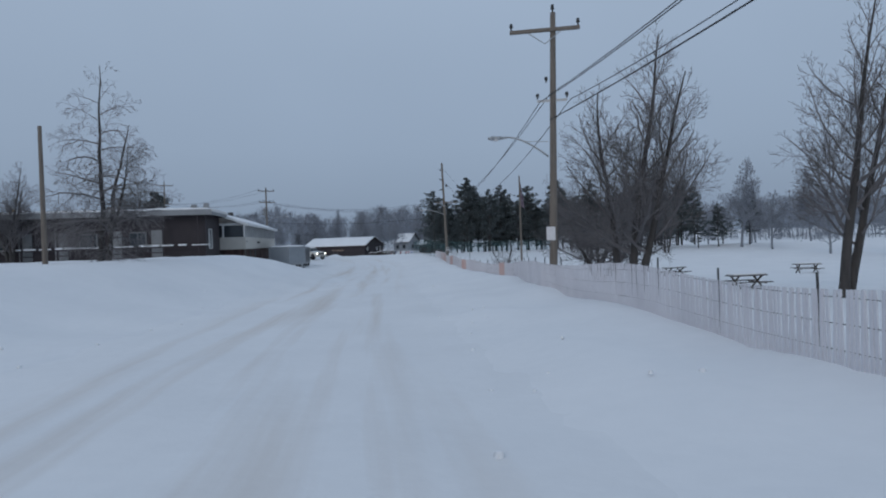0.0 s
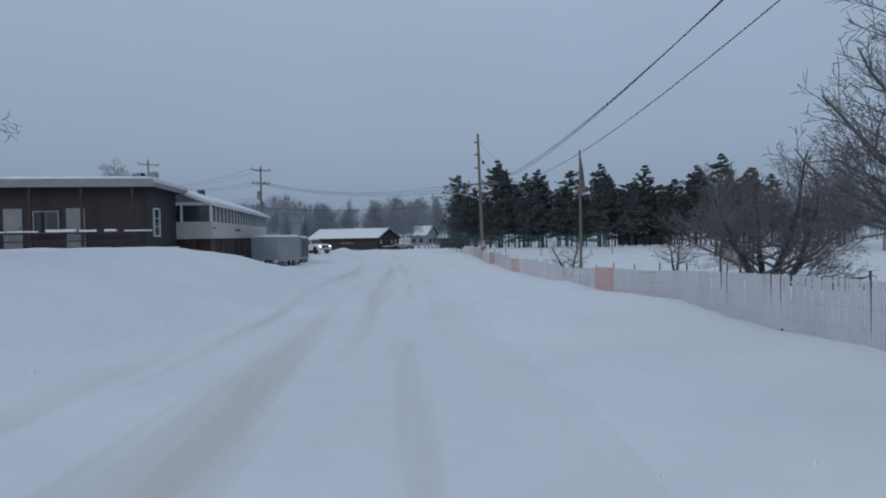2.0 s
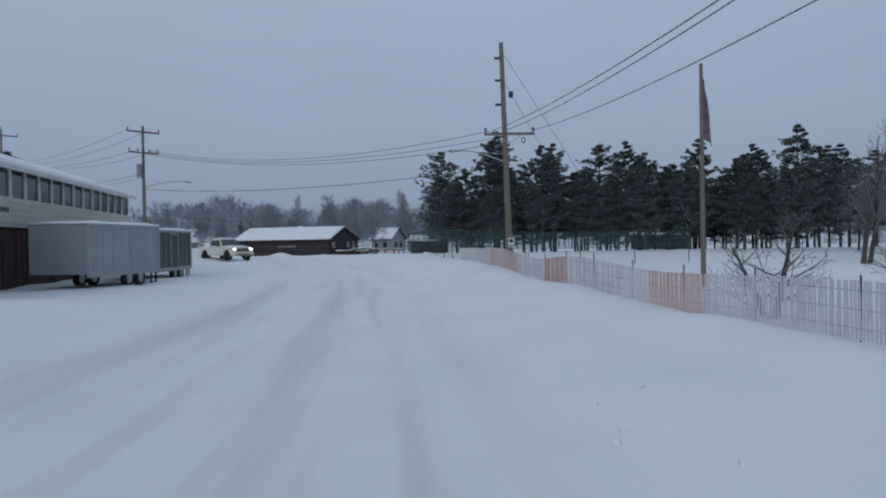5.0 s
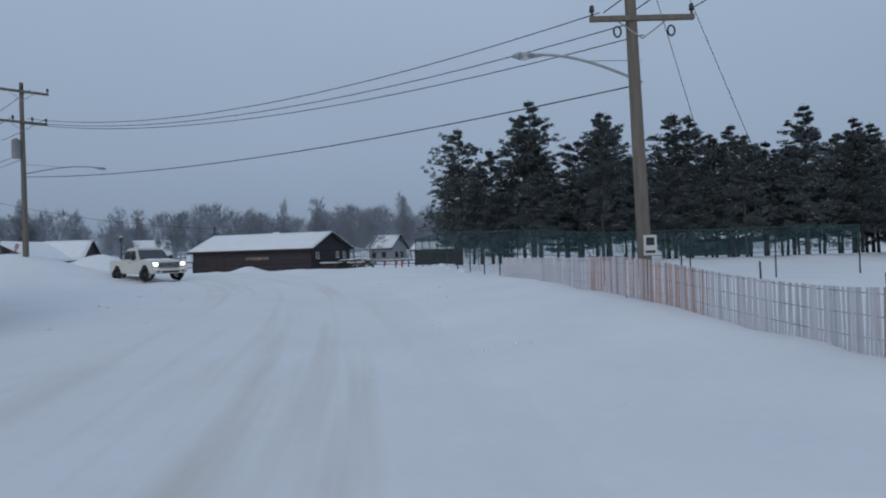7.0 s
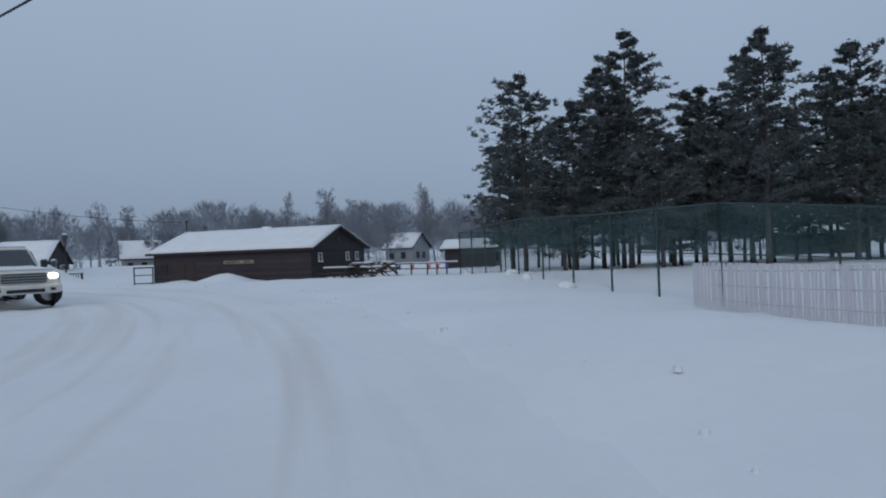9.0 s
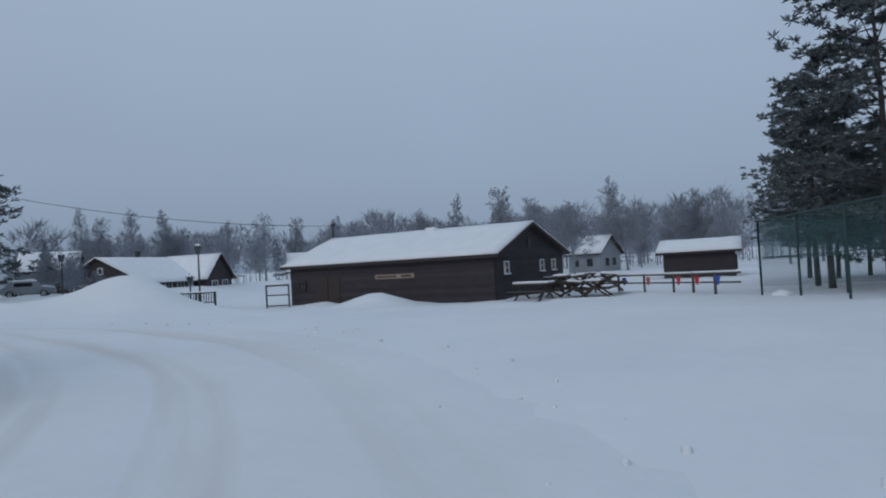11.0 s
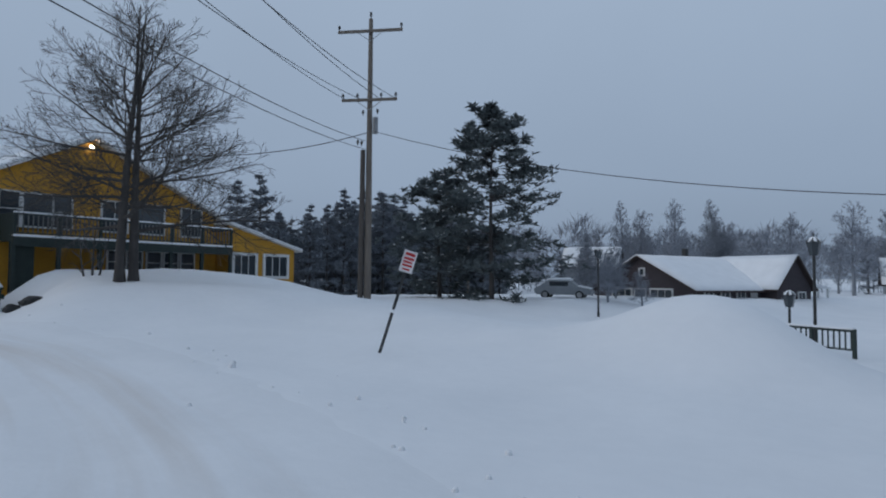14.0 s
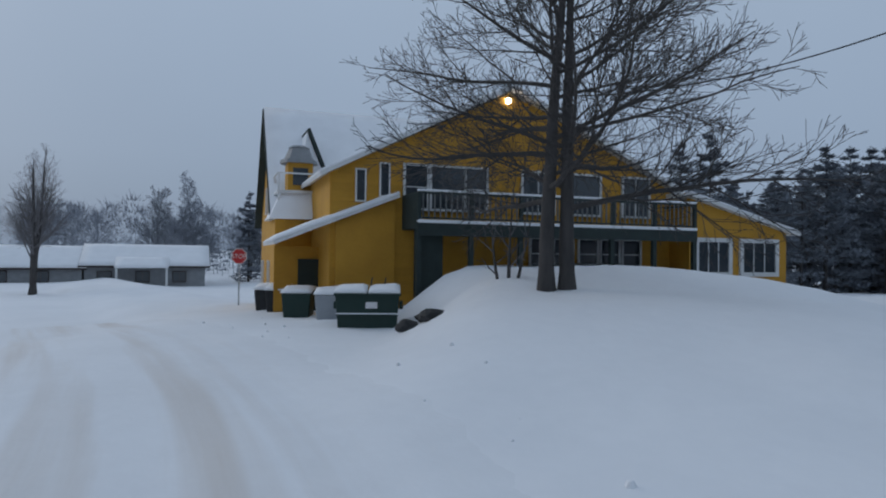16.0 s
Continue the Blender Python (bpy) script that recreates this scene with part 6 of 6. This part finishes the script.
def pickup():
    """Front towards local -y, wheels on z = 0."""
    b = thing("pickup_truck", pose(-25.7, 97.0, gz(-25.7, 97.0) + 0.02, 0, 0, 50.0) @ Matrix.Scale(0.94, 4), "snow-dusted cream-white crew-cab pickup with lit headlights", "truck")
    W = 1.0
    bm = bmesh.new()
    prism(bm, [(-2.72, 0.40), (2.85, 0.44), (2.9, 1.22), (1.0, 1.22), (1.0, 1.16), (-0.95, 1.20), (-2.45, 1.13), (-2.75, 1.02)], -W, W, "yz")
    bmesh.ops.bevel(bm, geom=bm.edges[:], offset=0.07, segments=3, affect="EDGES")
    part("body", bm, TRUCK_WHITE, b, smooth=False)
    bm = bmesh.new()
    prism(bm, [(-1.0, 1.12), (1.02, 1.12), (0.92, 1.84), (-0.1, 1.9), (-0.35, 1.85)], -W + 0.04, W - 0.04, "yz")
    for v in bm.verts:
        if v.co.z > 1.5:
            v.co.x *= 0.84
    bmesh.ops.bevel(bm, geom=bm.edges[:], offset=0.06, segments=3, affect="EDGES")
    part("cab", bm, TRUCK_WHITE, b)
    bm = bmesh.new()
    vv = [bm.verts.new(p) for p in ((-0.84, -1.0, 1.22), (0.84, -1.0, 1.22), (0.70, -0.42, 1.78), (-0.70, -0.42, 1.78))]
    bm.faces.new(vv)
    r = bmesh.ops.extrude_face_region(bm, geom=bm.faces[:])
    for v in r["geom"]:
        if isinstance(v, bmesh.types.BMVert):
            v.co += Vector((0, -0.025, 0.025))
    part("windscreen", bm, GLASS, b, "dark windscreen")
    for s in (-1, 1):
        for y0, y1 in ((-0.5, 0.1), (0.18, 0.82)):
            bm = bmesh.new()
            xa, xb = s * 0.935, s * 0.835
            vv = [bm.verts.new(p) for p in ((xa, y0 - (0.16 if y0 < 0 else 0), 1.28), (xa, y1, 1.28), (xb, y1 - 0.02, 1.74), (xb, y0 + (0.1 if y0 < 0 else 0.02), 1.74))]
            bm.faces.new(vv)
            r = bmesh.ops.extrude_face_region(bm, geom=bm.faces[:])
            for v in r["geom"]:
                if isinstance(v, bmesh.types.BMVert):
                    v.co.x += s * 0.03
            part("side_window", bm, GLASS, b)
        part("mirror", boxes((s * (W + 0.13) - 0.1, s * (W + 0.13) + 0.1, -0.78, -0.68, 1.2, 1.46), bevel=0.03), DARK_METAL, b, "black wing mirror")
        part("headlight", boxes((s * 0.78 - 0.13, s * 0.78 + 0.13, -2.79, -2.70, 0.86, 1.02), bevel=0.035), HEADLIGHT, b, "lit headlight")
        part("fog_lamp", boxes((s * 0.72 - 0.07, s * 0.72 + 0.07, -2.93, -2.88, 0.5, 0.58)), DARK_METAL, b)
        part("door_handle", boxes((s * W, s * W + s * 0.03, 0.0, 0.14, 1.04, 1.08)) if s > 0 else boxes((-W - 0.03, -W, 0.0, 0.14, 1.04, 1.08)), DARK_METAL, b)
        for y in (-1.85, 1.78):
            part("wheel_arch", rods(((s * (W - 0.03), y, 0.44), (s * (W + 0.008), y, 0.44), 0.49), sides=24), BLACK, b, "dark wheel arch")
            wheel(b, s * (W - 0.115), y, 0.39, 0.4, 0.27)
    part("grille", boxes((-0.6, 0.6, -2.80, -2.70, 0.76, 1.03), bevel=0.02), DARK_METAL, b, "dark grille")
    for z in (0.81, 0.89, 0.97):
        part("grille_bar", boxes((-0.58, 0.58, -2.825, -2.80, z - 0.016, z + 0.016)), CHROME, b)
    part("bumper", boxes((-1.0, 1.0, -2.90, -2.65, 0.42, 0.70), bevel=0.06), TRUCK_WHITE, b, "front bumper caked with snow")
    part("bumper_slot", boxes((-0.5, 0.5, -2.915, -2.89, 0.46, 0.56)), BLACK, b)
    part("number_plate", boxes((-0.16, 0.16, -2.925, -2.901, 0.57, 0.68)), SIGN_WHITE, b)
    bm = bmesh.new()
    sheet(bm, ((-0.85, -2.45, 1.125), (0.85, -2.45, 1.125), (0.85, -1.05, 1.19), (-0.85, -1.05, 1.19)), 7, 7, 0.08, 0.5, 55)
    part("hood_snow", bm, SNOWCAP, b, "snow on the bonnet", smooth=True)
    bm = bmesh.new()
    sheet(bm, ((-0.74, -0.2, 1.885), (0.74, -0.2, 1.885), (0.74, 0.85, 1.845), (-0.74, 0.85, 1.845)), 7, 7, 0.09, 0.5, 56)
    part("roof_snow", bm, SNOWCAP, b, "snow on the cab roof", smooth=True)
    return b


pickup()


def cargo_trailer(m, L, W, H, side, end, label, door=True):
    """Long side along local x, its outside at local -y."""
    b = thing("cargo_trailer", m, label, "trailer", "trailers")
    z0 = 0.55
    part("body", boxes((0, L, 0, W, z0, z0 + H), bevel=0.04), side, b)
    part("end_panel", boxes((L, L + 0.03, 0.06, W - 0.06, z0 + 0.05, z0 + H - 0.06), bevel=0.01), end, b, "grey ramp door")
    for k in range(int(L / 0.6)):
        part("seam", boxes((0.3 + k * 0.6, 0.33 + k * 0.6, -0.008, 0.0, z0 + 0.06, z0 + H - 0.1)), end, b)
    part("bottom_rail", boxes((-0.02, L + 0.02, -0.025, 0.06, z0 - 0.12, z0 + 0.06)), GALV, b)
    part("top_rail", boxes((-0.02, L + 0.02, -0.02, 0.05, z0 + H - 0.1, z0 + H)), GALV, b)
    part("corner_post", boxes((L - 0.14, L + 0.035, -0.022, 0.06, z0, z0 + H)), GALV, b)
    if door:
        d = part("side_door", boxes((L * 0.42, L * 0.42 + 0.95, -0.03, -0.004, z0 + 0.05, z0 + H - 0.2), bevel=0.008), side, b)
        part("door_trim", boxes((L * 0.42 - 0.05, L * 0.42, -0.035, -0.002, z0 + 0.02, z0 + H - 0.15), (L * 0.42 + 0.95, L * 0.42 + 1.0, -0.035, -0.002, z0 + 0.02, z0 + H - 0.15), (L * 0.42, L * 0.42 + 0.95, -0.035, -0.002, z0 + H - 0.2, z0 + H - 0.15)), GALV, d)
        part("door_handle", boxes((L * 0.42 + 0.82, L * 0.42 + 0.92, -0.06, -0.03, z0 + 0.7, z0 + 0.85)), GALV, d)
    bm = bmesh.new()
    sheet(bm, ((-0.02, -0.03, z0 + H + 0.004), (L + 0.03, -0.03, z0 + H + 0.004), (L + 0.03, W, z0 + H + 0.004), (-0.02, W, z0 + H + 0.004)), 12, 6, 0.13, 0.5, 81)
    part("roof_snow", bm, SNOWCAP, b, "snow on the trailer roof", smooth=True)
    for x in (L * 0.55, L * 0.72):
        wheel(b, x, 0.14, 0.28, 0.33, 0.22)
        wheel(b, x, W - 0.14, 0.28, 0.33, 0.22)
    for x in (L - 0.5, L - 0.12):
        part("jack", rods(((x, 0.1, 0.0), (x, 0.1, z0), 0.04), ((x, 0.1, -0.05), (x, 0.1, 0.03), 0.1), sides=8), DARK_METAL, b)
    return b


cargo_trailer(Matrix.Translation((-19.9, 66.6, -0.75)) @ Matrix.Rotation(radians(86), 4, "Z"), 4.9, 2.3, 1.85, GREY_PANEL, GREY_PANEL, "grey box trailer with snow on its roof", False)
cargo_trailer(Matrix.Translation((-20.3, 72.6, -0.85)) @ Matrix.Rotation(radians(95), 4, "Z"), 5.3, 2.3, 1.85, DARK_PANEL, GREY_PANEL, "black cargo trailer with a side door and snowy roof")


# ---- signs, bins, lamps and small things ----
def stop_sign():
    b = thing("stop_sign", pose(-72.15, 91.3, gz(-72.15, 91.3) - 0.1, 0, 0, 96), "red octagonal stop sign on a steel post", "sign")
    part("post", boxes((-0.03, 0.03, -0.02, 0.02, -0.4, 2.7)), GALV, b)
    bm = bmesh.new()
    prism(bm, [(0.38 * math.cos(radians(22.5 + 45 * k)) / math.cos(radians(22.5)), 2.55 + 0.38 * math.sin(radians(22.5 + 45 * k)) / math.cos(radians(22.5))) for k in range(8)], -0.034, -0.022)
    part("panel", bm, SIGN_WHITE, b)
    bm = bmesh.new()
    prism(bm, [(0.345 * math.cos(radians(22.5 + 45 * k)) / math.cos(radians(22.5)), 2.55 + 0.345 * math.sin(radians(22.5 + 45 * k)) / math.cos(radians(22.5))) for k in range(8)], -0.04, -0.0345)
    part("face", bm, SIGN_RED, b)
    cu = bpy.data.curves.new("word", "FONT")
    cu.body, cu.size, cu.align_x, cu.extrude = "STOP", 0.30, "CENTER", 0.002
    tmp = bpy.data.objects.new("word", cu)
    scene.collection.objects.link(tmp)
    me = bpy.data.meshes.new_from_object(tmp.evaluated_get(bpy.context.evaluated_depsgraph_get()))
    bpy.data.objects.remove(tmp)
    me.materials.append(SIGN_WHITE)
    w = new("word", me)
    w.parent = b
    w.matrix_local = Matrix.Translation((0, -0.046, 2.45)) @ Matrix.Rotation(math.pi / 2, 4, "X")
    return b


stop_sign()


def parking_sign():
    b = thing("parking_sign", Matrix.Translation((-43.0, 110.5, gz(-43.0, 110.5) - 0.2)) @ Matrix.Rotation(radians(58), 4, "Z") @ Matrix.Rotation(radians(17), 4, "Y"), "leaning white sign with faded red marks on a dark post", "sign")
    part("post", boxes((-0.035, 0.035, -0.02, 0.02, -0.4, 2.55)), DARK_METAL, b)
    s = part("panel", boxes((-0.16, 0.16, -0.034, -0.022, 2.2, 2.72), bevel=0.004), SIGN_WHITE, b, "white panel with red bars")
    part("mark", boxes((-0.11, 0.12, -0.04, -0.035, 2.6, 2.67), (-0.12, 0.12, -0.04, -0.035, 2.5, 2.56), (-0.12, 0.10, -0.04, -0.035, 2.42, 2.47), (-0.12, 0.12, -0.04, -0.035, 2.34, 2.39), (-0.09, 0.09, -0.04, -0.035, 2.25, 2.29)), SIGN_RED, s)
    part("snow_patch", boxes((-0.06, 0.05, -0.05, 0.03, 1.2, 1.28), bevel=0.02), SNOWCAP, b)
    return b


parking_sign()


def dumpster():
    b = thing("dumpster", pose(-58.95, 100.0, gz(-59.1, 100.9) - 0.05, 0, 0, 100.5), "dark green steel dumpster with a snow-covered lid", "dumpster")
    bm = bmesh.new()
    prism(bm, [(-0.02, 0.0), (1.62, 0.0), (1.70, 0.95), (-0.1, 0.95)], 0, 1.15)
    bmesh.ops.bevel(bm, geom=bm.edges[:], offset=0.025, segments=1, affect="EDGES")
    part("body", bm, BIN_GREEN, b)
    part("rim", boxes((-0.14, 1.74, -0.05, 1.2, 0.93, 1.0)), BIN_GREEN, b)
    part("rib", boxes((-0.06, 1.66, -0.05, 0.0, 0.36, 0.42)), BIN_GREEN, b)
    part("rib_snow", boxes((-0.06, 1.66, -0.06, 0.0, 0.42, 0.45)), SNOWCAP, b, "line of snow along the rib")
    part("label_plate", boxes((0.75, 1.08, -0.03, -0.012, 0.58, 0.76)), SIGN_WHITE, b, "white notice on the dumpster")
    for x in (-0.16, 1.7):
        part("lift_pocket", boxes((x, x + 0.1, 0.2, 0.9, 0.55, 0.75), bevel=0.01), BIN_GREEN, b)
    bm = bmesh.new()
    sheet(bm, ((-0.12, -0.03, 1.0), (0.78, -0.03, 1.0), (0.78, 1.2, 1.12), (-0.12, 1.2, 1.12)), 6, 6, 0.12, 0.6, 91)
    part("lid_snow", bm, SNOWCAP, b, smooth=True)
    bm = bmesh.new()
    sheet(bm, ((0.83, -0.03, 1.0), (1.72, -0.03, 1.0), (1.72, 1.2, 1.12), (0.83, 1.2, 1.12)), 6, 6, 0.13, 0.6, 93)
    part("lid_snow", bm, SNOWCAP, b, smooth=True)
    for x in (0.85, 1.25):
        part("lid_stake", rods(((x, 0.9, 1.1), (x + 0.05, 0.95, 1.42), 0.02), sides=5), DARK_METAL, b)
    return b


dumpster()


def wheelie_bin(x, y, turn, s=1.0, mat=BIN_GREEN, label="dark plastic refuse cart heaped with snow"):
    b = thing("refuse_cart", pose(x, y, gz(x, y) - 0.05, 0, 0, turn), label, "bin", "refuse carts")
    bm = bmesh.new()
    prism(bm, [(-0.42 * s, 0), (0.42 * s, 0), (0.5 * s, 0.82 * s), (-0.5 * s, 0.82 * s)], -0.38 * s, 0.42 * s)
    bmesh.ops.bevel(bm, geom=bm.edges[:], offset=0.03, segments=1, affect="EDGES")
    part("body", bm, mat, b)
    bm = bmesh.new()
    sheet(bm, ((-0.52 * s, -0.42 * s, 0.83 * s), (0.52 * s, -0.42 * s, 0.83 * s), (0.52 * s, 0.46 * s, 0.98 * s), (-0.52 * s, 0.46 * s, 0.98 * s)), 5, 5, 0.12, 0.6, x)
    part("lid_snow", bm, SNOWCAP, b, smooth=True)
    part("handle", rods(((-0.4 * s, 0.5 * s, 0.9 * s), (0.4 * s, 0.5 * s, 0.9 * s), 0.02), sides=6), DARK_METAL, b)
    return b


wheelie_bin(-61.4, 99.1, 100, 1.0, GREY_PANEL, "grey plastic refuse cart heaped with snow")
wheelie_bin(-62.6, 97.6, 96, 1.0)
wheelie_bin(-64.5, 96.3, 100, 1.05, BLACK, "black plastic refuse cart with snow on its lid")
wheelie_bin(-65.7, 95.4, 98, 1.05, BLACK, "black plastic refuse cart with snow on its lid")
wheelie_bin(-61.7, 100.2, 100, 0.9, GREY_PANEL, "grey plastic refuse cart heaped with snow")
for k_, (x_, y_) in enumerate(((-57.9, 102.1), (-58.1, 102.6), (-57.7, 102.8))):
    bm_ = bmesh.new()
    bmesh.ops.create_icosphere(bm_, subdivisions=2, radius=0.3)
    for v_ in bm_.verts:
        v_.co = Vector((v_.co.x * 1.2, v_.co.y, v_.co.z * 0.6)) * (1 + 0.4 * noise.noise(v_.co * 4 + Vector((k_, 0, 0))))
    ob_ = new("rubbish_bag", link("rubbish_bag", bm_, BLACK))
    ob_.location = (x_, y_, gz(x_, y_) + 0.1)
    tagged(ob_, "crumpled black rubbish bag half under snow", "bag", "rubbish bags")


def lamp_post(x, y, h, label="black lantern lamp post with snow on its cap"):
    b = thing("lamp_post", pose(x, y, gz(x, y) - 0.2), label, "lamp", "lamp posts")
    part("post", rods(((0, 0, -0.2), (0, 0, 0.5), 0.09, 0.07), ((0, 0, 0.5), (0, 0, h - 0.6), 0.06, 0.05), ((0, 0, h - 0.6), (0, 0, h - 0.5), 0.09, 0.12), sides=10), DARK_METAL, b)
    part("lantern", rods(((0, 0, h - 0.6), (0, 0, h - 0.12), 0.15, 0.25), sides=6), GLASS, b, "glass lantern")
    part("cap", rods(((0, 0, h - 0.12), (0, 0, h + 0.05), 0.31, 0.1), ((0, 0, h + 0.05), (0, 0, h + 0.2), 0.03, 0.02), sides=6), DARK_METAL, b)
    part("cap_snow", rods(((0, 0, h - 0.1), (0, 0, h + 0.08), 0.27, 0.07), sides=8), SNOWCAP, b)
    return b


lamp_post(-42.8, 127.4, 4.25), lamp_post(-58.5, 131.5, 4.3), lamp_post(-45.0, 129.3, 2.3)


def yard_rail():
    b = thing("yard_gate", pose(-33.45, 122.5, gz(-33.4, 122.5) - 0.05, 0, 0, 12) @ Matrix.Scale(0.95, 4), "dark pipe gate beside the barn with snow on it", "gate")
    part("gate_frame", rods(((-1.3, 0, -0.2), (-1.3, 0, 1.35), 0.05), ((0, 0, -0.2), (0, 0, 1.35), 0.05), ((-1.3, 0, 0.15), (0, 0, 0.15), 0.035), ((-1.3, 0, 0.75), (0, 0, 0.75), 0.035), ((-1.3, 0, 1.3), (0, 0, 1.3), 0.05), sides=7), DARK_METAL, b)
    part("gate_snow", boxes((-1.3, 0, -0.06, 0.06, 1.34, 1.44), bevel=0.03), SNOWCAP, b)
    return b


yard_rail()


def house_rail():
    b = thing("porch_rail", pose(-43.8, 126.5, gz(-43, 126) - 0.05, 0, 0, -5), "dark porch railing half buried in snow", "fence")
    for k in range(3):
        part("post", boxes((k * 1.5 - 0.05, k * 1.5 + 0.05, -0.05, 0.05, -0.3, 1.0)), GREEN, b)
    part("rail", boxes((0, 3.0, -0.04, 0.04, 0.9, 0.98), (0, 3.0, -0.03, 0.03, 0.3, 0.36)), GREEN, b)
    for k in range(15):
        part("baluster", boxes((k * 0.2 + 0.08, k * 0.2 + 0.12, -0.02, 0.02, 0.36, 0.9)), GREEN, b)
    part("rail_snow", boxes((0, 3.0, -0.06, 0.06, 0.98, 1.05), bevel=0.02), SNOWCAP, b)
    return b


house_rail()


def stacked_table(m, label="dark wooden picnic table crusted with snow"):
    b = thing("picnic_table", m, label, "table", "stacked tables")
    part("tabletop", boxes((-0.9, 0.9, -0.38, 0.38, 0.72, 0.77)), OLD_WOOD, b)
    for s in (-1, 1):
        part("bench", boxes((-0.9, 0.9, s * 0.75 - 0.13, s * 0.75 + 0.13, 0.42, 0.46)), OLD_WOOD, b)
        for q in (-1, 1):
            part("leg", rods(((s * 0.6 + 0.03 * q, q * 0.7, 0.0), (s * 0.6 + 0.03 * q, -q * 0.34, 0.74), 0.05), sides=6), OLD_WOOD, b)
        part("brace", rods(((s * 0.6, -0.75, 0.4), (s * 0.6, 0.75, 0.4), 0.04), sides=6), OLD_WOOD, b)
    part("table_snow", boxes((-0.88, 0.88, -0.36, 0.36, 0.772, 0.86), bevel=0.03), SNOWCAP, b)
    return b


table_ = stacked_table(Matrix.Translation((-19.9, 120.2, gz(-19.9, 120.2) - 0.05)) @ Matrix.Rotation(radians(-18), 4, "Z"))
for k_ in range(6):
    x_, y_ = -19.3 + 0.5 * k_, 121.9 + 0.5 * (k_ % 2) - 0.06 * k_
    copy_thing(table_, Matrix.Translation((x_, y_, gz(x_, y_) - 0.05 + 0.28 * (k_ % 2))) @ Matrix.Rotation(radians(78 + 7 * (k_ % 3)), 4, "Z") @ Matrix.Rotation(radians(6 * (k_ % 3) - 6), 4, "X") @ Matrix.Scale(0.95, 4))["label"] = "dark wooden picnic table pushed into a stack and crusted with snow"
for x_, y_, r_ in ((13.6, 32.5, 10), (15.2, 50.3, 30), (24.5, 49.0, -8)):
    copy_thing(table_, Matrix.Translation((x_, y_, gz(x_, y_) - 0.1)) @ Matrix.Rotation(radians(r_), 4, "Z"))["label"] = "dark picnic table standing in the snowy field"
for x_, y_ in ((10.0, 53.5), (10.9, 53.0), (11.8, 53.6)):
    p_ = new("field_post", link("field_post", rods(((0, 0, -0.3), (0, 0, 2.4), 0.07, 0.06), sides=8), OLD_WOOD))
    p_.location = (x_, y_, gz(x_, y_))
    tagged(p_, "slim dark wooden post in the field", "post", "field posts")


def parked_car(x, y, turn):
    """A car under snow, its length along local x."""
    b = thing("parked_car", pose(x, y, gz(x, y) - 0.05, 0, 0, turn), "parked grey car under thick snow", "car", "parked cars")
    bm = bmesh.new()
    prism(bm, [(-2.1, 0.3), (2.1, 0.3), (2.15, 0.7), (1.2, 0.88), (0.6, 1.36), (-1.1, 1.38), (-1.75, 0.92), (-2.15, 0.82)], -0.8, 0.8)
    bmesh.ops.bevel(bm, geom=bm.edges[:], offset=0.09, segments=2, affect="EDGES")
    part("body", bm, GREY_PANEL, b)
    for s in (-1, 1):
        part("side_window", boxes((-0.95, 0.45, s * 0.8 - 0.012, s * 0.8 + 0.012, 0.95, 1.28)), GLASS, b)
        for wx in (-1.3, 1.3):
            wheel(b, wx, s * 0.72, 0.3, 0.32, 0.2)
    bm = bmesh.new()
    sheet(bm, ((-1.15, -0.72, 1.38), (0.6, -0.72, 1.37), (0.6, 0.72, 1.37), (-1.15, 0.72, 1.38)), 7, 6, 0.2, 0.4, 95)
    part("roof_snow", bm, SNOWCAP, b, "snow on the car roof", smooth=True)
    bm = bmesh.new()
    sheet(bm, ((1.15, -0.72, 0.9), (2.05, -0.72, 0.74), (2.05, 0.72, 0.74), (1.15, 0.72, 0.9)), 5, 6, 0.15, 0.4, 96)
    part("bonnet_snow", bm, SNOWCAP, b, "snow on the bonnet", smooth=True)
    return b


parked_car(-68.0, 136.7, 40)


def snow_clods():
    """Small clods thrown up along the road, past counting."""
    rnd = random.Random(63)
    verts, faces = [], []
    for k in range(330):
        j = rnd.randrange(2, len(WAY) - 3)
        p, q = Vector((*WAY[j], 0)), Vector((*WAY[j + 1], 0))
        if (q - p).length > 9:
            continue
        d = (q - p).normalized()
        right = Vector((d.y, -d.x, 0))
        o = rnd.gauss(2.6, 0.7) if rnd.random() < 0.6 else rnd.gauss(-6.4, 0.8)
        c = p.lerp(q, rnd.random()) + right * o
        r = rnd.uniform(0.02, 0.06) * (1.5 if rnd.random() < 0.06 else 1)
        c.z = gz(c.x, c.y) + unevenness(c, o) + r * 0.3
        n, a0 = len(verts), rnd.random() * 6
        for a in range(5):
            verts.append((c.x + r * math.cos(a0 + a * 1.257) * rnd.uniform(0.7, 1.2), c.y + r * math.sin(a0 + a * 1.257) * rnd.uniform(0.7, 1.2), c.z - r * 0.5))
        for a in range(5):
            verts.append((c.x + 0.75 * r * math.cos(a0 + a * 1.257 + 0.4), c.y + 0.75 * r * math.sin(a0 + a * 1.257 + 0.4), c.z + r * rnd.uniform(0.2, 0.6)))
        verts.append((c.x, c.y, c.z + r * 0.8))
        for a in range(5):
            e = (a + 1) % 5
            faces.extend([(n + a, n + e, n + 5 + e, n + 5 + a), (n + 5 + a, n + 5 + e, n + 10)])
    tagged(raw("snow_clods", verts, faces, SNOW, smooth=True), "small snow clods along the ploughed road", "snow", kind="stuff")


snow_clods()
